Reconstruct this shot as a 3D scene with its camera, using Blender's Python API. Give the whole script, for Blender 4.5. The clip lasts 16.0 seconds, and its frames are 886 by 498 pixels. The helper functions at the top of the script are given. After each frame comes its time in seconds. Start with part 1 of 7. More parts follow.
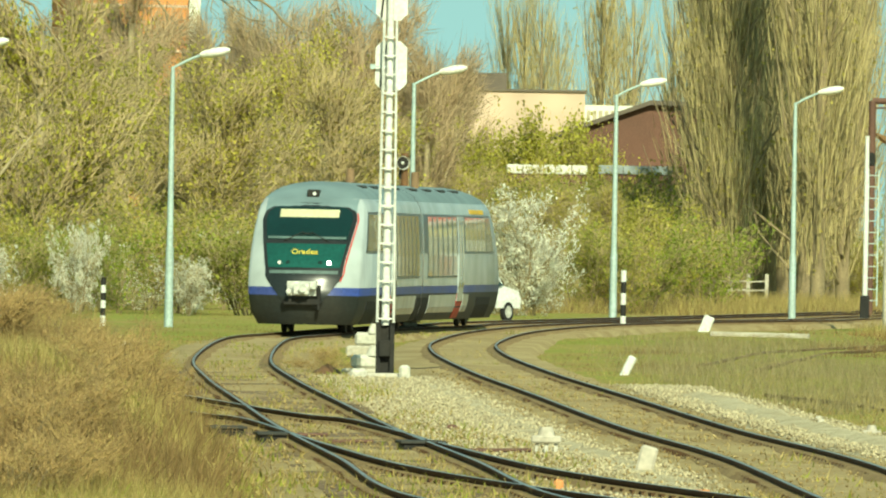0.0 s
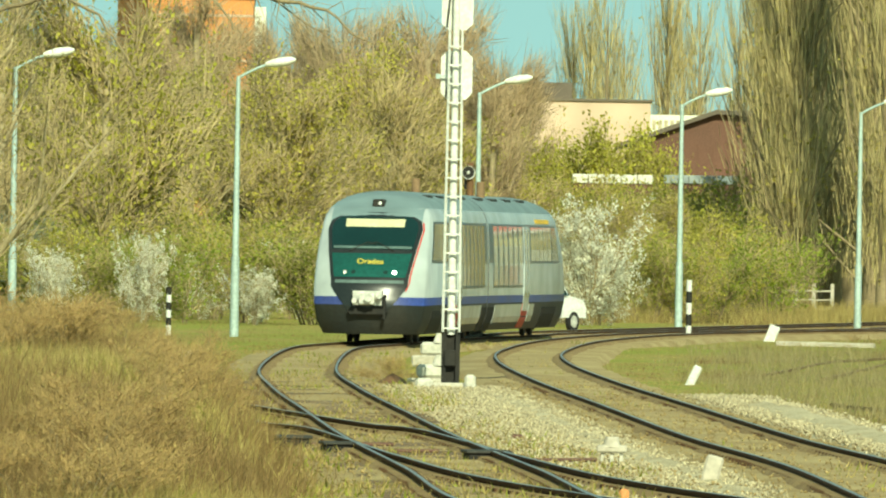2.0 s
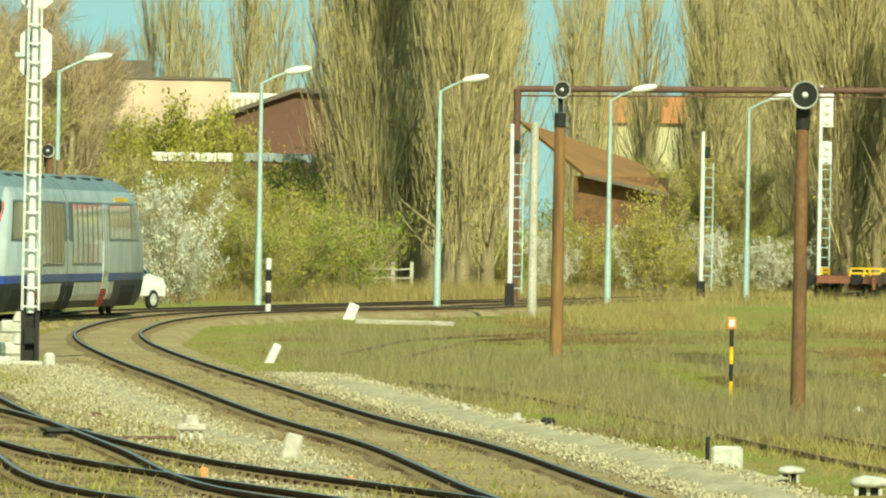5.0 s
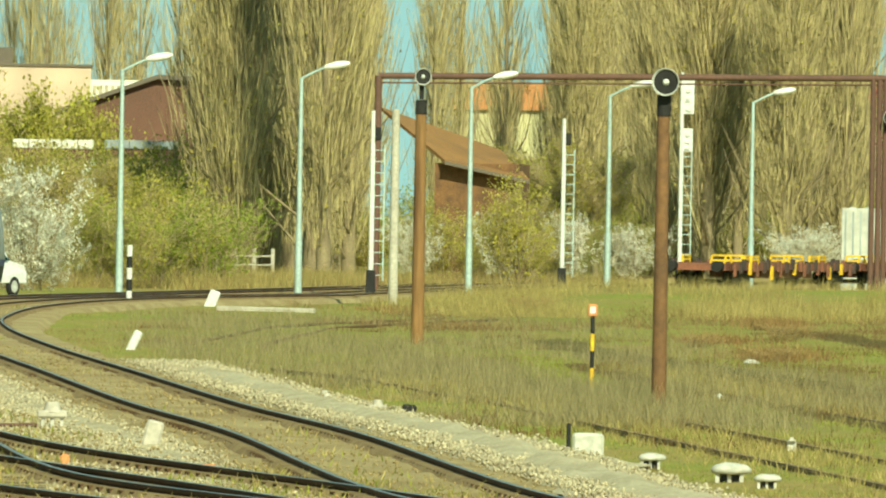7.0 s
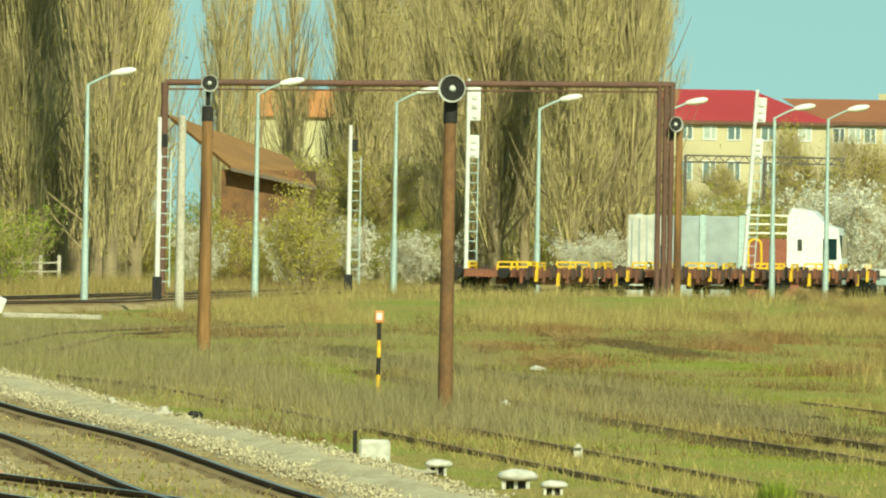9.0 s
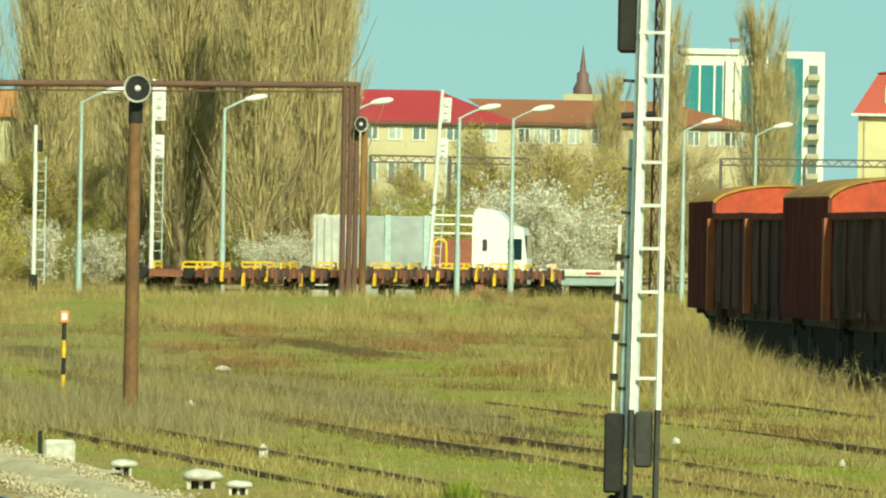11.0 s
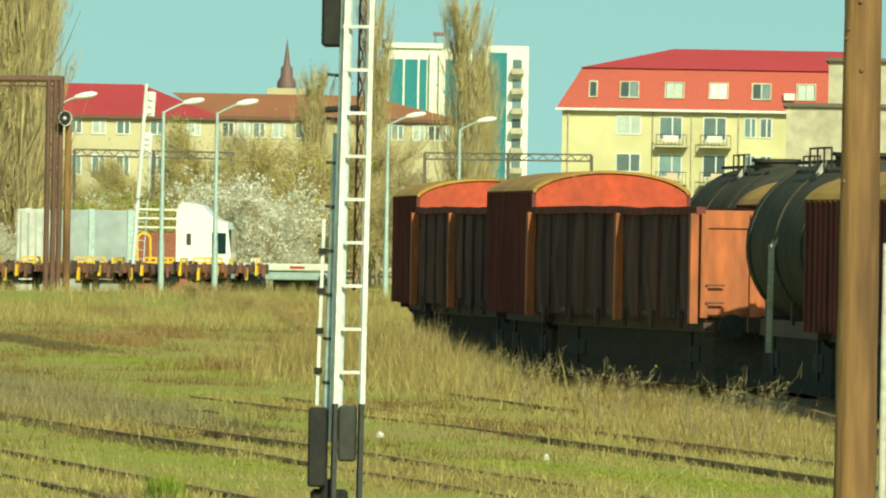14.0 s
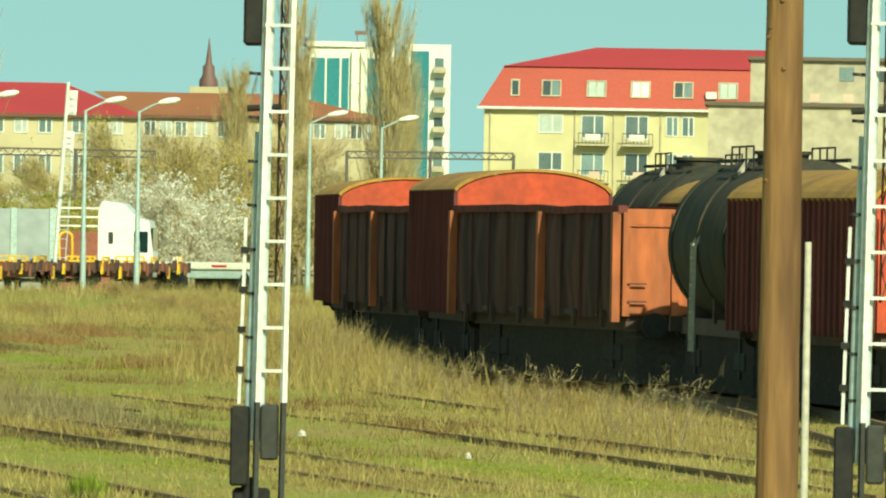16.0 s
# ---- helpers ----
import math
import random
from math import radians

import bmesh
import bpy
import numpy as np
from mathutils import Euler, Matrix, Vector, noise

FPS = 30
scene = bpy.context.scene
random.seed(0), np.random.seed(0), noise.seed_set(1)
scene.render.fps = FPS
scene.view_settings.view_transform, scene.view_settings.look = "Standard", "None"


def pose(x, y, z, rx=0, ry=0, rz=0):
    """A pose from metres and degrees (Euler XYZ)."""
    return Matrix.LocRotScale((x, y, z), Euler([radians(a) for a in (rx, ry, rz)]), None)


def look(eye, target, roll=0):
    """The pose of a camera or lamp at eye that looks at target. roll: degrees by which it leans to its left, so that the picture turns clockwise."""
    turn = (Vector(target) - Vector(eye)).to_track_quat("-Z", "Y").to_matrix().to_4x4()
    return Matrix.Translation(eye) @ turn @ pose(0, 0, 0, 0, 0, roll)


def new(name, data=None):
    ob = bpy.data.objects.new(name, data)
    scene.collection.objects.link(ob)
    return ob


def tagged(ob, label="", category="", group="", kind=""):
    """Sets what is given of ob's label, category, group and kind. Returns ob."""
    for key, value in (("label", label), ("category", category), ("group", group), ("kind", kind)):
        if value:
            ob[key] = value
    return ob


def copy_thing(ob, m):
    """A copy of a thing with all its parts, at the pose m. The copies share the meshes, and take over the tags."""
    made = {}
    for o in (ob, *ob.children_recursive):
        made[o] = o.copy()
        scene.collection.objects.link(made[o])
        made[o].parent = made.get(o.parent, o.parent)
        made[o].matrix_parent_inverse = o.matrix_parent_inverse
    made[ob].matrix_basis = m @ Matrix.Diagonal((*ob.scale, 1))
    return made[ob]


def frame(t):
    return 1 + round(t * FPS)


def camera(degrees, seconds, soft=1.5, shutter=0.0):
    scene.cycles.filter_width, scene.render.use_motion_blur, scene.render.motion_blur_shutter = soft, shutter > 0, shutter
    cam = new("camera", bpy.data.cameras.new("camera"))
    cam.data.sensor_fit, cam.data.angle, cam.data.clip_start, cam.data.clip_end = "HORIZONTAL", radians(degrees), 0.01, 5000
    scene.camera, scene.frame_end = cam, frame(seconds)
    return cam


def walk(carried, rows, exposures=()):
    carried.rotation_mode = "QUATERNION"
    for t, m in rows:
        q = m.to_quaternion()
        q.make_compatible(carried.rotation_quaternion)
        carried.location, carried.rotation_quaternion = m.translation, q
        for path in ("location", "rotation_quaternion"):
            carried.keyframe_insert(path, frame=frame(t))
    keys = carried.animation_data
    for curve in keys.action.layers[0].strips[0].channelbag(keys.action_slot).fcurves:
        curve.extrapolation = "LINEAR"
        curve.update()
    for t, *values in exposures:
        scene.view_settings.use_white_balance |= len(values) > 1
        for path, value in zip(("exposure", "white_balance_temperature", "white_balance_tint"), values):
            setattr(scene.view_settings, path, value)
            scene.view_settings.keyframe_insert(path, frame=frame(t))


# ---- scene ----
# the camera stands on one spot, far off, and turns to the right
EYE = (0.0, 0.0, 2.65)
cam = camera(4.0819, 16.0, soft=2.1)


def aim(bearing, tilt):
    b, e = radians(bearing), radians(tilt)
    return (500 * math.sin(b), 500 * math.cos(b), EYE[2] + 500 * math.tan(e))


TURN = [  # seconds, bearing and tilt in degrees
    (0, -2.3856, -0.0585),
    (0.5, -2.5058, -0.0333),
    (1, -2.6259, -0.0210),
    (1.5, -2.6701, -0.0231),
    (2, -2.6884, -0.0195),
    (2.5, -2.5581, -0.0264),
    (3, -2.1463, -0.0387),
    (3.5, -1.6432, -0.0625),
    (4, -1.2367, -0.0671),
    (4.5, -0.9605, -0.0766),
    (4.7, -0.8692, -0.0802),
    (6.8, -0.1832, -0.1347),
    (7, -0.1077, -0.1360),
    (7.5, 0.0875, -0.1287),
    (8, 0.3116, -0.1287),
    (8.5, 0.5745, -0.1202),
    (9, 0.8761, -0.0888),
    (9.5, 1.2146, -0.0829),
    (10, 1.5895, -0.0725),
    (10.2, 1.7457, -0.0698),
    (12.3, 3.0820, -0.0686),
    (12.5, 3.1758, -0.0721),
    (13, 3.3920, -0.0736),
    (13.5, 3.5587, -0.0720),
    (14, 3.6914, -0.0670),
    (14.5, 3.8035, -0.0677),
    (15, 3.8868, -0.0662),
    (15.5, 3.9701, -0.0648),
    (16, 4.0509, -0.0673),
]
walk(cam, [(t, look(EYE, aim(b, e), 1.0)) for t, b, e in TURN], exposures=[(0.0, 1.0, 6800, -12), (7.0, 1.0, 6800, -12), (9.5, 0.92, 6800, -12), (16.0, 0.94, 6800, -12)])

# daylight: sun over the camera's right shoulder
SUN_AZ, SUN_EL = radians(166), radians(34)
world = bpy.data.worlds.new("world")
scene.world = world
world.use_nodes = True
wn = world.node_tree
sky = wn.nodes.new("ShaderNodeTexSky")
sky.sky_type = "NISHITA"
sky.sun_disc = False
sky.sun_elevation, sky.sun_rotation = SUN_EL, SUN_AZ
sky.air_density, sky.dust_density, sky.ozone_density = 1.0, 0.2, 1.0
wn.nodes["Background"].inputs["Strength"].default_value = 0.125
# the clear blue-green of the upper sky reaches down to the roofs
tc, lift = wn.nodes.new("ShaderNodeTexCoord"), wn.nodes.new("ShaderNodeVectorMath")
lift.operation = "ADD"
lift.inputs[1].default_value = (0, 0, 0.4)
wn.links.new(tc.outputs["Generated"], lift.inputs[0])
norm = wn.nodes.new("ShaderNodeVectorMath")
norm.operation = "NORMALIZE"
wn.links.new(lift.outputs[0], norm.inputs[0])
wn.links.new(norm.outputs[0], sky.inputs["Vector"])
tint = wn.nodes.new("ShaderNodeMix")
tint.data_type, tint.blend_type = "RGBA", "MULTIPLY"
tint.inputs[0].default_value = 1.0
tint.inputs[7].default_value = (0.97, 1.0, 0.64, 1)
wn.links.new(sky.outputs[0], tint.inputs[6])
wn.links.new(tint.outputs[2], wn.nodes["Background"].inputs["Color"])
sun = new("sun", bpy.data.lights.new("sun", "SUN"))
sun.data.energy, sun.data.angle, sun.data.color = 3.1, radians(0.6), (1.0, 0.93, 0.74)
sun.matrix_world = look((0, 0, 0), (-math.sin(SUN_AZ) * math.cos(SUN_EL), -math.cos(SUN_AZ) * math.cos(SUN_EL), -math.sin(SUN_EL)))


# ---- materials ----
def mat(name, color, rough=0.7, metal=0.0, dark=None, size=1.0, amount=0.5, fine=12.0, bump=0.0, island=0.0, objvar=0.0, spec=0.4, stretch=1.0):
    """A surface with patches of a second colour at one size, fine grain at another, and relief."""
    m = bpy.data.materials.new(name)
    m.use_nodes = True
    n, l = m.node_tree.nodes, m.node_tree.links
    b = n["Principled BSDF"]
    b.inputs["Roughness"].default_value, b.inputs["Metallic"].default_value = rough, metal
    b.inputs["Specular IOR Level"].default_value = spec
    dark = dark or tuple(c * 0.6 for c in color)
    geo = n.new("ShaderNodeNewGeometry")
    big, small = n.new("ShaderNodeTexNoise"), n.new("ShaderNodeTexNoise")
    big.inputs["Scale"].default_value, big.inputs["Detail"].default_value = 1.0 / size, 5.0
    small.inputs["Scale"].default_value, small.inputs["Detail"].default_value = fine, 4.0
    grain = n.new("ShaderNodeVectorMath")
    grain.operation = "MULTIPLY"
    grain.inputs[1].default_value = (1, 1, stretch)
    l.new(geo.outputs["Position"], grain.inputs[0])
    for tex in (big, small):
        l.new(grain.outputs[0], tex.inputs["Vector"])
    ramp = n.new("ShaderNodeValToRGB")
    ramp.color_ramp.elements[0].position, ramp.color_ramp.elements[1].position = 0.36, 0.64
    l.new(big.outputs["Fac"], ramp.inputs["Fac"])
    mix = n.new("ShaderNodeMix")
    mix.data_type = "RGBA"
    mix.inputs[6].default_value, mix.inputs[7].default_value = (*color, 1), (*dark, 1)
    mul = n.new("ShaderNodeMath")
    mul.operation = "MULTIPLY"
    mul.inputs[1].default_value = amount
    l.new(ramp.outputs["Color"], mul.inputs[0])
    l.new(mul.outputs[0], mix.inputs[0])
    hsv = n.new("ShaderNodeHueSaturation")
    l.new(mix.outputs[2], hsv.inputs["Color"])
    rng = n.new("ShaderNodeMapRange")
    rng.inputs["From Min"].default_value, rng.inputs["From Max"].default_value = 0.3, 0.7
    rng.inputs["To Min"].default_value, rng.inputs["To Max"].default_value = 0.82, 1.18
    l.new(small.outputs["Fac"], rng.inputs["Value"])
    value = rng.outputs[0]
    for spread, source in ((island, geo.outputs["Random Per Island"]), (objvar, n.new("ShaderNodeObjectInfo").outputs["Random"])):
        if spread:
            r2 = n.new("ShaderNodeMapRange")
            r2.inputs["To Min"].default_value, r2.inputs["To Max"].default_value = 1 - spread, 1 + spread
            l.new(source, r2.inputs["Value"])
            m2 = n.new("ShaderNodeMath")
            m2.operation = "MULTIPLY"
            l.new(value, m2.inputs[0])
            l.new(r2.outputs[0], m2.inputs[1])
            value = m2.outputs[0]
    l.new(value, hsv.inputs["Value"])
    l.new(hsv.outputs[0], b.inputs["Base Color"])
    if bump:
        bp = n.new("ShaderNodeBump")
        bp.inputs["Strength"].default_value, bp.inputs["Distance"].default_value = bump, 0.02
        l.new(small.outputs["Fac"], bp.inputs["Height"])
        l.new(bp.outputs[0], b.inputs["Normal"])
    return m


def leafy(name, color, dark, island=0.35, through_light=0.45, size=3.0):
    """Thin leaves, petals or blades: light also passes through."""
    m = mat(name, color, 0.75, dark=dark, size=size, amount=0.6, fine=2.0, island=island, spec=0.15)
    n, l = m.node_tree.nodes, m.node_tree.links
    b = n["Principled BSDF"]
    tr = n.new("ShaderNodeBsdfTranslucent")
    l.new(b.inputs["Base Color"].links[0].from_socket, tr.inputs["Color"])
    mx = n.new("ShaderNodeMixShader")
    mx.inputs[0].default_value = through_light
    l.new(b.outputs[0], mx.inputs[1])
    l.new(tr.outputs[0], mx.inputs[2])
    l.new(mx.outputs[0], n["Material Output"].inputs["Surface"])
    return m


M_GROUND = mat("meadow soil", (0.235, 0.25, 0.05), 0.95, dark=(0.31, 0.23, 0.085), size=6.0, amount=0.9, fine=4.0, bump=0.4, spec=0.1)
M_GRASS = leafy("spring grass", (0.29, 0.325, 0.05), (0.37, 0.32, 0.085), size=5.0)
M_STRAW = leafy("dry grass", (0.50, 0.395, 0.16), (0.37, 0.28, 0.10), size=3.0)
M_WEED = leafy("dead weeds", (0.27, 0.175, 0.08), (0.34, 0.24, 0.11), size=2.0)
M_STAIN = mat("rust stain beside the rails", (0.20, 0.125, 0.05), 0.95, dark=(0.30, 0.21, 0.09), size=0.9, amount=0.8, fine=9.0, bump=0.8)
M_BALLAST = mat("pale crushed stone", (0.47, 0.405, 0.265), 0.95, dark=(0.33, 0.27, 0.16), size=0.8, amount=0.7, fine=14.0, bump=0.8, island=0.3)
M_BED = mat("rust-stained track bed", (0.37, 0.285, 0.135), 0.95, dark=(0.23, 0.155, 0.06), size=2.2, amount=0.8, fine=9.0, bump=0.8, island=0.3)
M_RAIL = mat("rusty rail web", (0.075, 0.045, 0.025), 0.85, dark=(0.13, 0.07, 0.035), size=1.5, fine=9.0, spec=0.1)
M_RAILTOP = mat("worn rail head", (0.36, 0.35, 0.33), 0.32, 0.8, size=3.0)
M_RUSTRAIL = mat("rust rail", (0.24, 0.15, 0.08), 0.85, dark=(0.15, 0.10, 0.055), size=1.0)
M_SLEEPER = mat("tarred timber sleeper", (0.10, 0.07, 0.045), 0.9, dark=(0.17, 0.13, 0.08), size=0.6, objvar=0.3)
M_GALV = mat("pale blue grey lamp paint", (0.42, 0.52, 0.50), 0.5, 0.2, dark=(0.32, 0.38, 0.36), size=0.8)
M_WHITE = mat("white paint", (0.64, 0.645, 0.615), 0.5, dark=(0.54, 0.52, 0.46), size=0.5, amount=0.5)
M_LAMPHEAD = mat("lamp head plastic", (0.82, 0.80, 0.72), 0.4)
M_BLACK = mat("black paint", (0.022, 0.022, 0.021), 0.75, dark=(0.038, 0.034, 0.028), size=0.4, spec=0.15)
M_YELLOW = mat("yellow paint", (0.80, 0.50, 0.03), 0.55, dark=(0.5, 0.28, 0.03), size=0.4)
M_ORANGE = mat("orange paint", (0.66, 0.27, 0.10), 0.6, dark=(0.5, 0.2, 0.08), size=0.4)
M_POLE = mat("tarred pine pole", (0.28, 0.15, 0.055), 0.85, dark=(0.11, 0.055, 0.024), size=0.3, amount=0.95, fine=14.0, bump=0.8, stretch=0.12)
M_POLED = mat("dark tarred pole", (0.20, 0.10, 0.04), 0.85, dark=(0.10, 0.055, 0.03), size=0.5, amount=0.8, bump=0.5)
M_CONC = mat("weathered concrete", (0.48, 0.44, 0.36), 0.9, dark=(0.32, 0.28, 0.22), size=0.8, bump=0.3)
M_PIPE = mat("rust brown pipe", (0.13, 0.065, 0.045), 0.75, dark=(0.08, 0.045, 0.035), size=0.8)
M_STEELD = mat("dark grey steel", (0.05, 0.05, 0.045), 0.7, 0.0, spec=0.2)


# ---- mesh building ----
class Shape:
    def __init__(self):
        self.v, self.f, self.smooth = [], [], []

    def add(self, verts, faces, smooth=False):
        k = len(self.v)
        self.v += [tuple(p) for p in verts]
        self.f += [tuple(i + k for i in f) for f in faces]
        self.smooth += [smooth] * len(faces)
        return self

    def box(self, x0, y0, z0, x1, y1, z1, m=None):
        p = [(x, y, z) for z in (z0, z1) for y in (y0, y1) for x in (x0, x1)]
        if m is not None:
            p = [m @ Vector(q) for q in p]
        return self.add(p, [(0, 2, 3, 1), (4, 5, 7, 6), (0, 1, 5, 4), (2, 6, 7, 3), (0, 4, 6, 2), (1, 3, 7, 5)])

    def soft_box(self, x0, y0, z0, x1, y1, z1, r):
        """A box with bevelled edges."""
        a = [(x0, x1), (y0, y1), (z0, z1)]
        verts, idx = [], {}
        for sx in (0, 1):
            for sy in (0, 1):
                for sz in (0, 1):
                    s = (sx, sy, sz)
                    for ax in range(3):
                        q = [a[i][s[i]] + (0 if i == ax else (r if s[i] == 0 else -r)) for i in range(3)]
                        idx[s, ax] = len(verts)
                        verts.append(q)
        faces = []
        for ax in range(3):
            o, p = [i for i in range(3) if i != ax]
            for sd in (0, 1):
                ring = []
                for u, w in ((0, 0), (1, 0), (1, 1), (0, 1)):
                    s = [0, 0, 0]
                    s[ax], s[o], s[p] = sd, u, w
                    ring.append(idx[tuple(s), ax])
                faces.append(ring)
            for u in (0, 1):
                for w in (0, 1):
                    s0, s1 = [0, 0, 0], [0, 0, 0]
                    s0[o] = s1[o] = u
                    s0[p] = s1[p] = w
                    s1[ax] = 1
                    faces.append([idx[tuple(s0), o], idx[tuple(s1), o], idx[tuple(s1), p], idx[tuple(s0), p]])
        for s in [(i, j, k) for i in (0, 1) for j in (0, 1) for k in (0, 1)]:
            faces.append([idx[s, 0], idx[s, 1], idx[s, 2]])
        return self.add(verts, faces)

    def rod(self, p, q, r0, r1=None, n=8, caps=True):
        p, q = Vector(p), Vector(q)
        r1 = r0 if r1 is None else r1
        d = (q - p).normalized()
        a = d.orthogonal().normalized()
        b = d.cross(a)
        verts = []
        for c, r in ((p, r0), (q, r1)):
            for i in range(n):
                t = 2 * math.pi * i / n
                verts.append(c + a * (r * math.cos(t)) + b * (r * math.sin(t)))
        self.add(verts, [(i, (i + 1) % n, n + (i + 1) % n, n + i) for i in range(n)], n > 4)
        if caps:
            self.add(verts, [tuple(range(n))[::-1], tuple(range(n, 2 * n))])
        return self

    def bar(self, p, q, w, h=None):
        """A square bar from p to q."""
        h = h or w
        p, q = Vector(p), Vector(q)
        d = q - p
        m = Matrix.Translation(p) @ d.to_track_quat("Z", "Y").to_matrix().to_4x4()
        return self.box(-w / 2, -h / 2, 0, w / 2, h / 2, d.length, m)

    def loft(self, rings, close=True, caps=True, smooth=True):
        k, n = len(rings), len(rings[0])
        verts = [p for r in rings for p in r]
        faces = []
        for i in range(k - 1):
            for j in range(n if close else n - 1):
                j2 = (j + 1) % n
                faces.append((i * n + j, i * n + j2, (i + 1) * n + j2, (i + 1) * n + j))
        self.add(verts, faces, smooth)
        if caps and close:
            self.add(rings[0], [tuple(range(n))[::-1]])
            self.add(rings[-1], [tuple(range(n))])
        return self

    def make(self, name, material, parent=None, label=""):
        me = bpy.data.meshes.new(name)
        me.from_pydata(self.v, [], self.f)
        me.polygons.foreach_set("use_smooth", self.smooth)
        bm = bmesh.new()
        bm.from_mesh(me)
        bmesh.ops.recalc_face_normals(bm, faces=bm.faces)
        bm.to_mesh(me)
        bm.free()
        me.materials.append(material)
        ob = new(name, me)
        if parent is not None:
            ob.parent = parent
        if label:
            ob["label"] = label
        return ob


def thing(name, at, label, category, group="", turn=0.0, kind=""):
    ob = new(name)
    ob.matrix_basis = pose(*at, 0, 0, turn)
    return tagged(ob, label, category, group, kind)


def soup(name, verts, faces, material, parent=None):
    """Many small leaves or blades in one mesh, from arrays."""
    me = bpy.data.meshes.new(name)
    verts, faces = np.asarray(verts, np.float32), np.asarray(faces, np.int32)
    k = faces.shape[1]
    me.vertices.add(len(verts))
    me.vertices.foreach_set("co", verts.ravel())
    me.loops.add(faces.size)
    me.loops.foreach_set("vertex_index", faces.ravel())
    me.polygons.add(len(faces))
    me.polygons.foreach_set("loop_start", np.arange(0, faces.size, k, dtype=np.int32))
    me.update(calc_edges=True)
    me.materials.append(material)
    ob = new(name, me)
    if parent is not None:
        ob.parent = parent
    return ob


def catmull(points, step):
    """A smooth line through a few control points, cut into even steps."""
    p = [Vector(q) for q in points]
    p = [2 * p[0] - p[1]] + p + [2 * p[-1] - p[-2]]
    fine = []
    for i in range(1, len(p) - 2):
        a, b, c, d = p[i - 1:i + 3]
        for k in range(24):
            t = k / 24
            fine.append(0.5 * ((2 * b) + (c - a) * t + (2 * a - 5 * b + 4 * c - d) * t * t + (3 * b - a - 3 * c + d) * t ** 3))
    fine.append(p[-2])
    out, left = [fine[0]], step
    for a, b in zip(fine, fine[1:]):
        seg = (b - a).length
        while seg >= left and seg > 0:
            a = a + (b - a) * (left / seg)
            out.append(a.copy())
            seg -= left
            left = step
        left -= seg
    return out


def sides(line):
    """Unit vectors to the right of a line, point by point."""
    out = []
    for i in range(len(line)):
        d = (line[min(i + 1, len(line) - 1)] - line[max(i - 1, 0)]).normalized()
        out.append(Vector((d.y, -d.x, 0)))
    return out
# ---- ground ----
def ground_height(x, y):
    """Nearly level yard; swells a little in the meadow and rises at the far right and on the near left bank."""
    d = math.hypot(x, y)
    b = math.degrees(math.atan2(x, y))
    edge = -3.40 - 0.0022 * (d - 125)
    bank = max(0.0, min(1.0, (edge - b) / 0.75)) * max(0.0, min(1.0, (d - 110) / 25)) * max(0.0, min(1.0, (240 - d) / 40))
    bank = 1.25 * bank * bank * (3 - 2 * bank) if b > -12 else 0.0
    swell = 0.60 * math.exp(-((d - 412) / 20) ** 2) * max(0.0, min(1.0, (b + 0.2) / 0.9)) if b < 12 else 0.0
    swell += 0.62 * math.exp(-((x - 13.9) / 1.2) ** 2 - ((y - 234) / 15) ** 2)
    h = bank + swell - 0.08 + 0.08 * noise.noise((x * 0.10, y * 0.035, 3.0)) + 0.05 * noise.noise((x * 0.4, y * 0.15, 8.0))
    return h


def ground_sheet():
    rows = [0.0, 0.5, 20, 60, 80, 95, 105] + list(np.arange(110, 330, 1.5)) + list(np.arange(330, 480, 3.0)) + [500, 550, 600, 700, 900, 1300, 2000, 3200, 4800]
    cols = list(np.linspace(-180, -6, 40)[:-1]) + list(np.linspace(-6, 9, 200)) + list(np.linspace(9, 180, 40)[1:])
    verts, faces = [], []
    for d in rows:
        for b in cols:
            x, y = d * math.sin(radians(b)), d * math.cos(radians(b))
            verts.append((x, y, ground_height(x, y) if d < 500 else -0.2))
    n = len(cols)
    for i in range(len(rows) - 1):
        for j in range(n - 1):
            faces.append((i * n + j, i * n + j + 1, (i + 1) * n + j + 1, (i + 1) * n + j))
    ob = soup("ground", verts, faces, M_GROUND)
    ob.data.polygons.foreach_set("use_smooth", [True] * len(faces))
    return tagged(ob, "level rail yard ground with thin spring grass and dry soil", "ground", kind="structure")


ground_sheet()

# ---- tracks ----
GAUGE = 1.505
RAIL_TOP = 0.17


